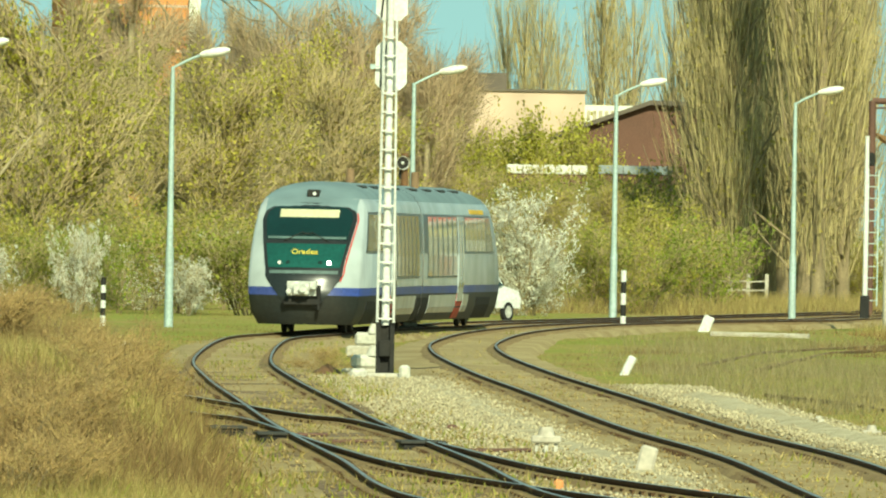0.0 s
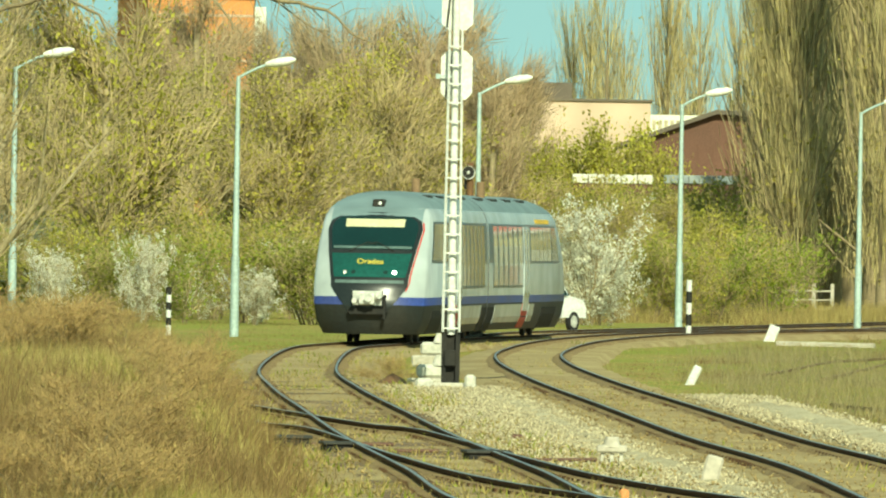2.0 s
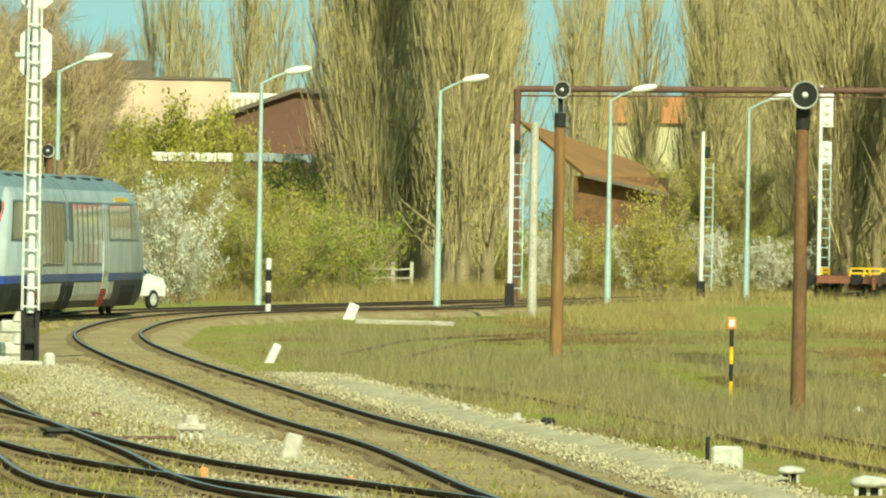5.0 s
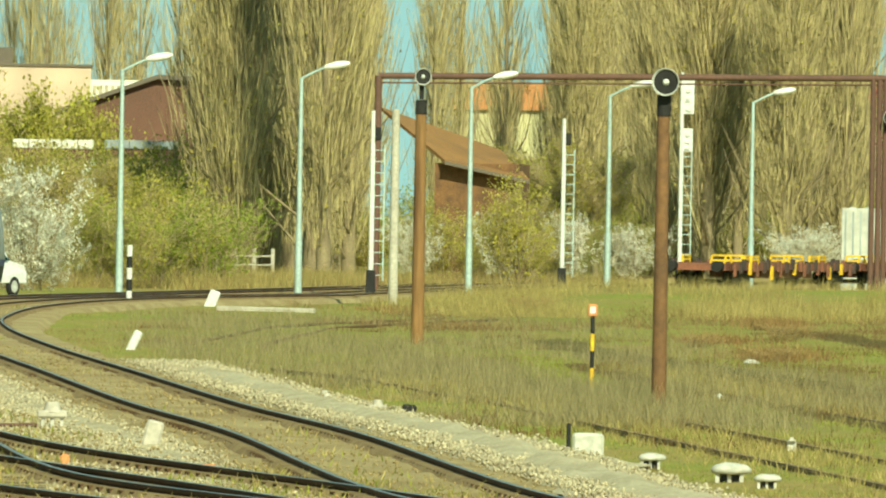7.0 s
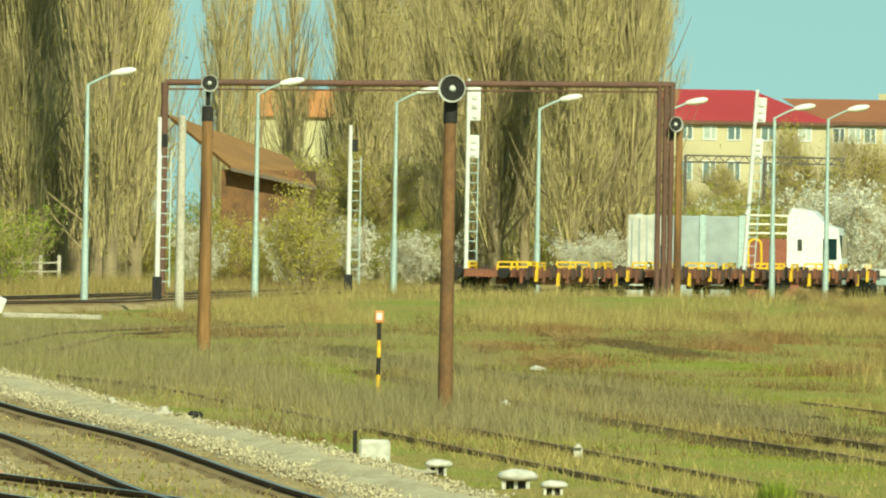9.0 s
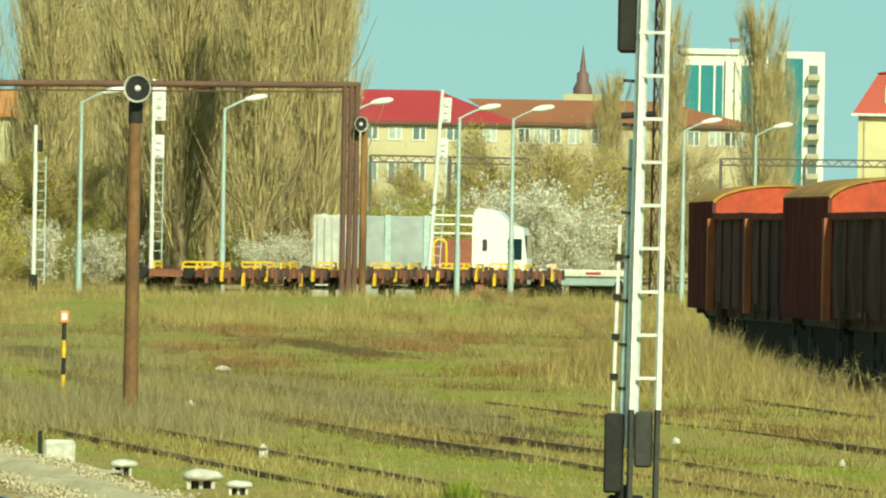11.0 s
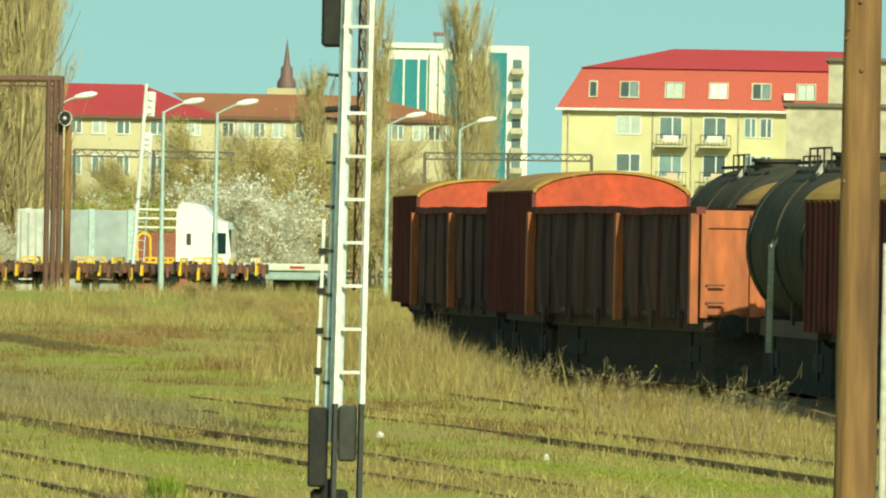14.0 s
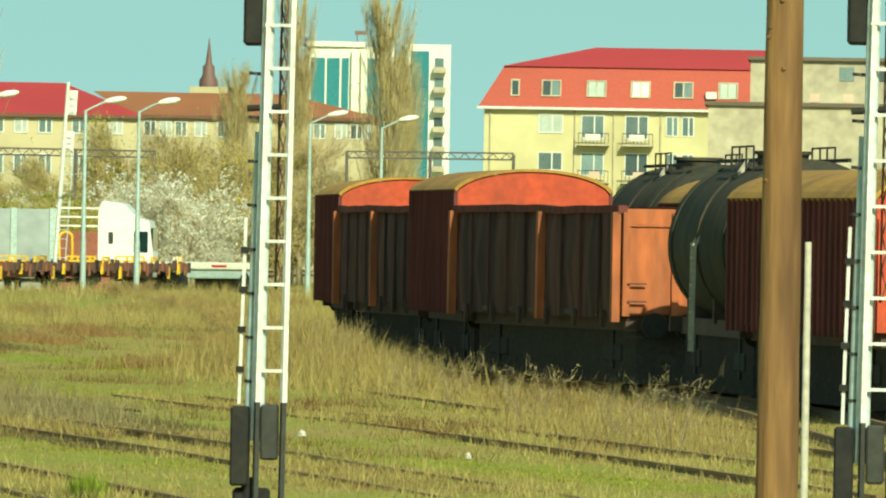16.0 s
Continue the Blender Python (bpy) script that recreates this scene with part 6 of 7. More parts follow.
def poplar(h, r, seed, buds=True, many=5200):
    global RNG
    RNG = np.random.default_rng(seed)
    b = tree_base("poplar_tree", "tall bare Lombardy poplar with upright khaki twigs", "poplars behind the yard")
    limbs = Shape().rod((0, 0, -0.5), (0.1, 0, h * 0.45), 0.32, 0.2, 10).rod((0.1, 0, h * 0.45), (0, 0, h * 0.95), 0.2, 0.03, 8)
    for i in range(22):
        z0 = h * (0.03 + 0.6 * RNG.random())
        a = RNG.random() * 6.28
        s = (0.05 + 0.11 * RNG.random()) * h * (0.3 - 0.2 * z0 / h)
        p0 = Vector((0.12 * math.cos(a), 0.12 * math.sin(a), z0))
        p1 = p0 + Vector((math.cos(a) * s * 2.2, math.sin(a) * s * 2.2, h * 0.10))
        p2 = p1 + Vector((math.cos(a) * s * 1.2 + RNG.normal() * 0.15, math.sin(a) * s * 1.2 + RNG.normal() * 0.15, h * (0.12 + 0.1 * RNG.random())))
        w = 0.035 + 0.05 * RNG.random()
        w *= 0.8
        limbs.rod(p0, p1, w, w * 0.75, 5, False).rod(p1, p2, w * 0.75, w * 0.2, 5, False)
    limbs.make("trunk", M_BARK, b)
    n = 70
    z = h * (0.04 + 0.80 * RNG.random(n) ** 0.9)
    az = RNG.random(n) * 2 * math.pi
    spread = 0.16 + 0.14 * RNG.random(n)
    d = unit(np.stack([np.cos(az) * spread, np.sin(az) * spread, np.ones(n)], 1))
    length = np.minimum(h * (0.16 + 0.22 * RNG.random(n)), (h * 1.0 - z))
    p = np.stack([np.cos(az) * 0.2, np.sin(az) * 0.2, z], 1)
    v, f = cones(p, d, length, 0.025 + 0.04 * RNG.random(n))
    k = RNG.integers(0, n, many)
    t = RNG.random(many) * 0.95
    q = p[k] + d[k] * (length[k] * t)[:, None]
    q[:, :2] += RNG.normal(size=(many, 2)) * r * 0.15 * np.clip(1.25 - q[:, 2:3] / h, 0.2, 1)
    tw = unit(d[k] * 1.4 + RNG.normal(size=(many, 3)) * 0.17 + np.array([0, 0, 0.9]))
    tl = 0.7 + 1.9 * RNG.random(many)
    v2, f2 = cones(q, tw, tl, 0.008 + 0.018 * RNG.random(many) ** 2)
    soup("crown", np.concatenate([v, v2]), np.concatenate([f, f2 + len(v)]), M_TWIG, b)
    if buds:
        m = many // 3
        k = RNG.integers(0, many, m)
        pts = q[k] + tw[k] * (tl[k] * RNG.random(m))[:, None] + RNG.normal(size=(m, 3)) * 0.08
        soup("foliage", *petals(pts, 0.05 + 0.06 * RNG.random(m)), M_BUD, b)
    return b


def broad_tree(h, r, seed, leaves, leaf_mat, label, name="broad_tree", leaf_size=0.08, group="trees beside the line", low=0.12, twigs=1500, twig_mat=None, bunch=1, stout=1.0):
    """Trunk, forking limbs, twigs and loose clumps of leaf."""
    global RNG
    RNG = np.random.default_rng(seed)
    b = tree_base(name, label, group)
    tr = Shape()
    pts, dirs = [], []
    stems = 1 if name == "broad_tree" else 6
    for sidx in range(stems):
        a = RNG.random() * 6.28
        lean = 0.08 if stems == 1 else 0.45
        base = Vector((0.25 * math.cos(a), 0.25 * math.sin(a), -0.3)) if stems > 1 else Vector((0, 0, -0.4))
        top = base + Vector((math.cos(a) * lean * h * 0.4, math.sin(a) * lean * h * 0.4, h * (0.62 if stems == 1 else 0.5) + 0.3))
        rad = h * (0.018 if stems == 1 else 0.007)
        tr.rod(base, top, rad, rad * 0.5, 8, False)
        for j in range(14 if stems == 1 else 5):
            t = low + (1 - low) * RNG.random()
            p0 = base.lerp(top, t)
            a2 = RNG.random() * 6.28
            up = 0.5 + 0.9 * RNG.random()
            L = r * (0.65 + 0.5 * RNG.random()) * (1.1 - 0.45 * t)
            d = Vector((math.cos(a2), math.sin(a2), up)).normalized()
            p1 = p0 + d * L * 0.55
            p2 = p1 + (d + Vector((0, 0, 0.5)) + Vector(RNG.normal(size=3) * 0.25)).normalized() * L * 0.6
            tr.rod(p0, p1, rad * 0.45, rad * 0.28, 6, False).rod(p1, p2, rad * 0.28, rad * 0.08, 5, False)
            for u in np.linspace(0.15, 1, 9):
                c = p0.lerp(p1, u * 2) if u < 0.5 else p1.lerp(p2, u * 2 - 1)
                pts.append(c[:])
                dirs.append(((p2 - p0).normalized())[:])
    tr.make("trunk", M_BARKP if h > 8 else M_BARK, b)
    pts, dirs = np.array(pts), np.array(dirs)
    k = RNG.integers(0, len(pts), twigs)
    q = pts[k] + RNG.normal(size=(twigs, 3)) * 0.06 * r
    d = unit(dirs[k] + RNG.normal(size=(twigs, 3)) * 0.55 + np.array([0, 0, 0.25]))
    L = r * (0.12 + 0.28 * RNG.random(twigs))
    soup("crown", *cones(q, d, L, (0.0022 * r * (0.5 + RNG.random(twigs)) + 0.003) * stout), twig_mat or M_TWIGB, b)
    if leaves:
        m = leaves // bunch
        k = RNG.integers(0, twigs, m)
        p = q[k] + d[k] * (L[k] * RNG.random(m))[:, None] + RNG.normal(size=(m, 3)) * 0.05 * r
        p = np.repeat(p, bunch, axis=0)
        leaves = len(p)
        if bunch > 1:
            p = p + RNG.normal(size=(leaves, 3)) * 0.035 * r
        soup("foliage", *petals(p, leaf_size * (0.5 + RNG.random(leaves))), leaf_mat, b)
    return b


def plant(model, spots, z=-0.15):
    """Sets the model at the first spot and copies at the others. Spot: x, y, scale across, scale up."""
    for i, (x, y, s, u) in enumerate(spots):
        m = pose(x, y, ground_height(x, y) if z is None else z, 0, 0, random.random() * 360) @ Matrix.Diagonal((s, s, u, 1))
        if i:
            copy_thing(model, pose(0, 0, 0)).matrix_basis = m
        else:
            first = m
    model.matrix_basis = first


def row(b0, b1, d0, d1, n, s0, s1, u0, u1):
    """Spots spread over bearings and distances."""
    out = []
    for i in range(n):
        b = radians(b0 + (b1 - b0) * (i + random.random()) / n)
        d = d0 + (d1 - d0) * random.random()
        out.append((d * math.sin(b), d * math.cos(b), random.uniform(s0, s1), random.uniform(u0, u1)))
    return out


def bearing(u):
    """Degrees for a place along the panorama."""
    return math.degrees((u - 1700) / 22000)


random.seed(11)
for k in range(5):
    near = row(bearing(1240), bearing(1530), 540, 660, 3, 1.1, 1.5, 0.85, 1.1) + row(bearing(1880), bearing(2415), 580, 720, 3, 1.1, 1.4, 0.72, 0.95)
    near += row(bearing(2120), bearing(2440), 620, 680, 1, 0.9, 1.2, 0.62, 0.8)
    if k == 0:
        near += [(39.84, 738.93, 0.7, 0.55), (43.10, 733.73, 0.7, 0.74), (50.15, 758.34, 1.0, 0.76), (52.04, 768.24, 0.6, 0.6)]
    plant(poplar(22.0, 2.6, 40 + k, k != 3), near)
for k in range(3):
    far = row(bearing(850), bearing(1240), 870, 960, 3, 0.9, 1.2, 0.85, 1.05) + row(bearing(1530), bearing(1900), 700, 800, 2, 0.8, 1.0, 0.75, 1.0)
    far += row(bearing(1850), bearing(2010), 760, 830, 2, 0.7, 0.9, 0.7, 0.9)
    plant(poplar(22.0, 2.3, 50 + k, k != 1, 1500), far)

haze = "trees and shrubs behind the road"
for k in range(4):
    t = broad_tree(11.0, 4.0, 60 + k, 7200 if k != 2 else 1400, (M_LEAFY, M_WILLOW, M_BUD, M_LEAFY)[k], ("spreading tree in yellow-green young leaf", "thin tree with yellow-green young leaves", "nearly bare brown tree with a few buds", "tree with fresh yellow-green leaves")[k], leaf_size=0.065, group=haze, twigs=2800, bunch=4, stout=1.6)
    spots = row(bearing(-260), bearing(320), 430, 640, 8, 0.9, 1.3, 1.0, 1.5) + row(bearing(300), bearing(640), 480, 640, 5, 0.9, 1.2, 0.9, 1.25) + row(bearing(640), bearing(770), 560, 640, 2, 0.7, 0.9, 0.8, 1.0)
    spots += row(bearing(880), bearing(1190), 560, 628, 2, 0.5, 0.7, 0.42, 0.52)
    spots = [p for p in spots if p[3] < 1.0 or not 150 < 1700 + 22000 * math.atan2(p[0], p[1]) < 350]
    spots += row(bearing(640), bearing(1180), 520, 640, 4, 0.6, 0.9, 0.45, 0.62)
    if k == 2:
        spots += row(bearing(400), bearing(860), 560, 620, 4, 0.8, 1.1, 0.95, 1.3) + row(bearing(780), bearing(1000), 590, 640, 3, 0.6, 0.9, 0.6, 0.8)
        spots += [(34.13, 699.17, 0.8, 1.05), (33.67, 659.14, 0.8, 0.75), (34.79, 649.07, 0.9, 0.78), (39.59, 688.86, 0.9, 0.85), (39.36, 648.81, 0.9, 0.78), (54.98, 758.01, 0.8, 0.7), (36.97, 658.96, 1.0, 0.92), (39.66, 668.83, 1.0, 1.0), (35.95, 654.01, 0.9, 0.8), (41.17, 663.72, 0.8, 0.7)]
    if k in (1, 3):
        spots += row(bearing(1700), bearing(1960), 600, 660, 3, 0.7, 1.0, 0.55, 0.75)
    if k in (0, 2):
        spots += row(bearing(2700), bearing(3010), 605, 690, 6, 0.7, 1.0, 0.7, 0.98) + row(bearing(2440), bearing(2700), 640, 700, 3, 0.7, 0.9, 0.6, 0.8) + row(bearing(2330), bearing(2560), 640, 700, 2, 0.7, 0.9, 0.5, 0.6)
    plant(t, spots)
for k in range(2):
    t = broad_tree(18.5, 5.0, 72 + k, (500, 1800)[k], M_BUD, ("tall bare tree with thin reddish twigs", "tall thin tree with the first yellow buds")[k], leaf_size=0.05, group=haze, low=0.35, twigs=4600, twig_mat=M_TWIGR, stout=1.5)
    plant(t, row(bearing(330), bearing(800), 560, 640, 4, 0.6, 0.9, 0.85, 1.12) + row(bearing(-150), bearing(330), 560, 640, 2, 0.8, 1.0, 0.9, 1.1))
for k in range(3):
    t = broad_tree(4.2, 2.4, 80 + k, 4800, (M_LEAF, M_LEAFY, M_FRESH)[k], ("dense green shrub in young leaf", "yellow-green willow shrub in young leaf", "low green thicket shrub beside the road")[k], "shrub", 0.05, "shrubs along the road", twigs=1300, bunch=3)
    spots = row(bearing(-200), bearing(620), 405, 460, 7, 0.8, 1.3, 0.7, 1.15) + row(bearing(620), bearing(1260), 440, 530, 7, 0.8, 1.3, 0.65, 1.05)
    spots += row(bearing(1500), bearing(2000), 560, 600, 3, 0.7, 1.0, 0.6, 0.9) + row(bearing(2350), bearing(2600), 600, 640, 2, 0.9, 1.2, 0.9, 1.2)
    spots += row(bearing(1160), bearing(1560), 645, 690, 4, 1.0, 1.4, 0.9, 1.3) + row(bearing(1560), bearing(2460), 650, 720, 7, 1.0, 1.5, 0.9, 1.4)
    spots += row(bearing(870), bearing(1190), 570, 640, 4, 1.2, 1.5, 1.35, 1.8) + row(bearing(2450), bearing(2700), 600, 650, 3, 1.0, 1.4, 1.0, 1.35)
    if k == 1:
        spots += [(-19.11, 559.67, 1.6, 1.15), (-17.74, 564.72, 1.4, 1.1), (-21.26, 569.60, 1.5, 1.2), (-23.01, 574.54, 1.4, 1.5), (-16.31, 559.76, 1.2, 1.1), (-23.53, 684.60, 1.7, 2.4), (-21.66, 684.66, 1.7, 2.35), (-25.08, 684.54, 1.5, 2.1), (-20.42, 684.70, 1.2, 2.1), (-11.77, 469.85, 1.2, 1.15), (1.96, 500.00, 1.0, 1.2), (-1.06, 535.00, 0.9, 0.85), (0.28, 535.00, 1.0, 0.8), (1.36, 530.00, 0.9, 0.9)]
    plant(t, spots)
t = broad_tree(4.0, 2.2, 90, 7800, M_BLOOM, "wild plum shrub in full white blossom", "shrub", 0.04, "blossoming shrubs", twigs=1000, bunch=12)
spots = [(-14.95, 424.74, 1.0, 1.25), (-14.47, 427.76, 0.7, 0.85), (-16.38, 439.70, 0.8, 0.8), (-29.92, 418.93, 0.8, 0.72), (-29.70, 423.96, 0.5, 0.6), (-21.48, 439.48, 0.5, 0.9), (-19.41, 449.58, 0.6, 0.7), (-17.37, 449.66, 0.6, 0.75), (-28.23, 429.07, 0.8, 0.75), (-25.89, 439.24, 0.7, 0.8), (-34.87, 438.62, 0.9, 1.0), (-28.4, 399.0, 0.5, 0.85), (-24.9, 401.0, 0.55, 0.55), (-31.6, 403.0, 0.55, 0.7),
         (1.47, 520.00, 0.6, 0.9), (-2.24, 530.00, 0.6, 0.8), (7.50, 559.95, 0.9, 0.75), (4.78, 569.98, 0.7, 0.9), (15.59, 559.78, 1.0, 0.7), (27.95, 584.33, 1.5, 1.45), (29.80, 589.25, 1.3, 1.3), (28.08, 574.31, 1.7, 1.55), (27.01, 579.37, 1.2, 1.2), (30.95, 599.20, 1.0, 1.0), (22.59, 619.59, 1.0, 1.3), (16.20, 579.77, 1.0, 0.8), (14.92, 569.80, 0.8, 0.65), (29.41, 559.23, 0.7, 0.55)]
plant(t, spots)
t = broad_tree(8.5, 4.2, 97, 15000, M_WILLOW, "yellow-green willow in young leaf behind the outbuildings", leaf_size=0.10, group="young willows", twigs=2200)
plant(t, [(-23.42, 681.60, 0.95, 1.15), (-21.47, 683.66, 0.9, 1.1), (-25.13, 681.54, 0.8, 1.0), (-20.6, 640.0, 0.7, 0.72), (-18.6, 638.0, 0.6, 0.66), (-24.83, 599.49, 0.8, 0.95), (-27.74, 609.37, 0.9, 1.05), (-12.23, 479.84, 0.35, 0.5)])
# the old tree that leans into the view on the near bank
t = broad_tree(13.0, 4.6, 95, 500, M_BUD, "old bare tree with a thick leaning trunk", "broad_tree", 0.07, "trees beside the line", 0.2, 2200)
limb = Shape()
rnd = random.Random(5)
for a in (((0, 0, 9.6), (2.4, -0.2, 10.4), (4.5, -0.5, 10.2), (7.0, -0.8, 9.3), (9.2, -1.0, 8.3)), ((4.5, -0.5, 10.2), (6.0, -1.0, 9.2), (6.6, -1.2, 8.2)), ((0, 0, 8.8), (2.2, -1.0, 9.2), (3.4, -1.5, 8.0), (4.1, -1.5, 7.0)), ((7.0, -0.8, 9.3), (8.6, -1.4, 9.0), (10.2, -1.8, 8.0))):
    line = [p + Vector((rnd.uniform(-0.1, 0.1), 0, rnd.uniform(-0.1, 0.1))) for p in catmull(a, 0.42)]
    for i, (p, q) in enumerate(zip(line, line[1:])):
        w = 0.07 * (1 - 0.8 * i / len(line))
        limb.rod(p, q, w, w * 0.93, 6, False)
        for k in range(2):
            e = p + Vector((rnd.uniform(-0.1, 0.6), rnd.uniform(-0.3, 0.3), rnd.uniform(-0.6, 0.3)))
            f = e + Vector((rnd.uniform(0.0, 0.5), rnd.uniform(-0.2, 0.2), rnd.uniform(-0.5, 0.1)))
            limb.rod(p, e, w * 0.35, 0.012, 5, False).rod(e, f, 0.012, 0.005, 4, False)
limb.make("long_limb", M_BARK, t, "long bare overhanging limb")
t.matrix_basis = pose(-27.52, 328.85, -0.15)

# brambles and dead scrub on the near bank and beside the wagons
M_TWIGO = mat("rusty dead stems", (0.38, 0.26, 0.105), 0.9, dark=(0.25, 0.16, 0.06), size=0.6, island=0.4)
t = broad_tree(1.7, 1.1, 101, 500, M_STRAW, "rusty dead scrub among dry grass", "shrub", 0.02, "dead scrub in the grass", 0.05, 1500, M_TWIGO)
plant(t, [(x, y, s_, u_ * 0.62) for x, y, s_, u_ in row(-4.9, -3.72, 112, 150, 18, 0.5, 1.0, 0.5, 1.0) + row(-4.9, -4.1, 150, 190, 7, 0.5, 0.9, 0.3, 0.7)] + [(x, y, s_, u_) for x, y, s_, u_ in ((14.37, 369.67, 0.8, 0.3), (11.30, 297.34, 0.7, 0.25), (11.56, 245.27, 0.7, 0.22), (18.46, 401.97, 1.0, 0.4), (19.35, 385.03, 1.1, 0.4), (18.13, 342.11, 0.8, 0.45), (13.89, 264.22, 0.7, 0.35), (25.33, 436.75, 1.0, 0.4), (5.07, 275.04, 0.8, 0.2), (7.52, 292.65, 0.8, 0.25), (5.94, 253.39, 0.9, 0.2), (1.93, 371.32, 0.9, 0.3), (-12.48, 247.96, 0.5, 0.3), (-12.72, 241.88, 0.5, 0.2))], None)
t = broad_tree(1.9, 1.3, 102, 80, M_LEAFY, "thin pale bramble beside the parked wagons", "shrub", 0.03, "brambles beside the wagons", 0.05, 170, M_TWIGB)
plant(t, [(13.85, 221.57, 0.6, 0.7), (13.93, 205.53, 0.45, 0.5), (14.10, 195.49, 0.5, 0.5), (14.02, 179.45, 0.6, 0.5), (14.13, 165.40, 0.5, 0.45), (14.27, 159.36, 0.5, 0.55)], 0.0)
# ---- ballast and grass ----
def strip(points, offs, y0, y1, name, material, label, rough=0.06, seed=2.0):
    """A shoulder of crushed stone along a track. offs: distance to the right and height."""
    line = catmull([(x, y, 0) for x, y in points], 0.5)
    side_ = sides(line)
    rings = []
    for p, r in zip(line, side_):
        if y0 < p.y < y1:
            fade = max(0.15, min(1.0, (y1 - p.y) / 15))
            rings.append([p + r * a + Vector((0, 0, h * fade + rough * noise.noise((p.x * 1.3 + a * 3, p.y * 0.9, seed)))) for a, h in offs])
    ob = Shape().loft(rings, close=False).make(name, material)
    return tagged(ob, label, "ballast", kind="structure")


strip(TRACK_MAIN, [(-1.45, 0.03), (-1.8, 0.06), (-2.3, 0.02), (-2.8, 0.0), (-3.3, -0.04), (-3.9, -0.25)], 110, 228, "ballast_shoulder", M_BALLAST, "bank of pale crushed stone beside the curve")
strip(TRACK_MAIN, [(1.35, 0.0), (1.55, 0.07), (1.75, 0.14), (1.95, 0.18), (2.15, 0.19), (2.4, 0.10), (2.65, -0.05), (2.9, -0.25)], 110, 215, "ballast_shoulder", M_BALLAST, "ridge of pale crushed stone beside the curve", 0.10)


def near_line(xy, points):
    """Distance to a track and side of it (right is positive)."""
    line = catmull([(x, y, 0) for x, y in points], 1.0)
    p = np.array([q[:2] for q in line])
    r = np.array([q[:2] for q in sides(line)])
    out = np.empty(len(xy))
    for i in range(0, len(xy), 4000):
        d = xy[i:i + 4000, None] - p[None]
        k = np.argmin((d ** 2).sum(2), 1)
        v = d[np.arange(len(k)), k]
        out[i:i + 4000] = np.linalg.norm(v, axis=1) * np.sign((v * r[k]).sum(1) + 1e-9)
    return out


def stones(n, points, a0, a1, y0, y1, size, lift):
    """Single stones scattered along a track."""
    line = [p for p in catmull([(x, y, 0) for x, y in points], 0.4)]
    side_ = sides(line)
    keep = [i for i, p in enumerate(line) if y0 < p.y < y1]
    k = RNG.choice(keep, n)
    a = a0 + (a1 - a0) * RNG.random(n)
    p = np.array([line[i][:] for i in k]) + np.array([side_[i][:] for i in k]) * a[:, None] + RNG.normal(size=(n, 3)) * np.array([0.1, 0.2, 0.0])
    p[:, 2] = lift + 0.04 * RNG.random(n)
    s = size * (0.5 + RNG.random(n))
    axes = np.array([(1, 0, 0), (-1, 0, 0), (0, 1, 0), (0, -1, 0), (0, 0, 1), (0, 0, -1)], float)
    v = p[:, None] + axes[None] * s[:, None, None] * (0.6 + 0.8 * RNG.random((n, 6, 1))) + RNG.normal(size=(n, 6, 3)) * s[:, None, None] * 0.25
    f = np.array([(0, 2, 4), (2, 1, 4), (1, 3, 4), (3, 0, 4), (2, 0, 5), (1, 2, 5), (3, 1, 5), (0, 3, 5)])
    return v.reshape(-1, 3), (np.arange(n)[:, None, None] * 6 + f[None]).reshape(-1, 3)


RNG = np.random.default_rng(21)
M_HAY = leafy("grey brown stems", (0.38, 0.315, 0.17), (0.29, 0.235, 0.12), size=2.0)
M_RUSTW = leafy("rust brown dead stalks", (0.33, 0.19, 0.08), (0.40, 0.27, 0.12), size=2.0)
M_CLUMP = leafy("rust brown weeds", (0.19, 0.10, 0.045), (0.26, 0.16, 0.07), size=2.0)
tagged(soup("ballast_stones", *stones(30000, TRACK_MAIN, -3.6, -1.3, 112, 230, 0.019, 0.02), M_BALLAST), "loose pale crushed stones beside the curve", "stones", kind="stuff")
tagged(soup("ballast_stones", *stones(20000, TRACK_MAIN, 1.35, 2.7, 112, 215, 0.019, 0.11), M_BALLAST), "loose pale stones on the ballast ridge", "stones", kind="stuff")
tagged(soup("ballast_stones", *stones(5000, TRACK_MAIN, -1.4, 1.4, 112, 240, 0.014, 0.05), M_BED), "brown oily stones between the rails", "stones", kind="stuff")
tagged(soup("ballast_stones", *stones(3500, TRACK_TRAIN, -2.0, 2.0, 112, 240, 0.014, 0.045), M_BED), "brown stones between and beside the rails", "stones", kind="stuff")
tagged(soup("ballast_stones", *stones(4000, TRACK_CROSS, -2.4, 2.4, 108, 215, 0.015, 0.045), M_BED), "brown stones around the turnout", "stones", kind="stuff")

M_DIRT = mat("dark trodden earth", (0.11, 0.085, 0.03), 0.95, dark=(0.18, 0.155, 0.05), size=1.2, amount=0.8, fine=5.0, bump=0.5, spec=0.1)
PATHS = (([(2.11, 280.1), (3.66, 239.8), (4.67, 225.0), (6.16, 206.3), (7.2, 191.0), (7.9, 182.0)], 0.6),)
for pts, wide in PATHS:
    line = catmull([(x, y, 0) for x, y in pts], 1.0)
    rings = []
    for p, r in zip(line, sides(line)):
        w = wide * (1 + 0.4 * noise.noise((p.x * 0.5, p.y * 0.3, 3.0)))
        rings.append([p + r * a * w + Vector((0, 0, ground_height(*(p + r * a * w)[:2]) + e)) for a, e in ((-1.3, -0.05), (-0.8, 0.05), (0.0, 0.06), (0.8, 0.05), (1.3, -0.05))])
    tagged(Shape().loft(rings, close=False).make("dirt_path", M_DIRT), "dark trodden dirt path through the meadow", "path", kind="structure")

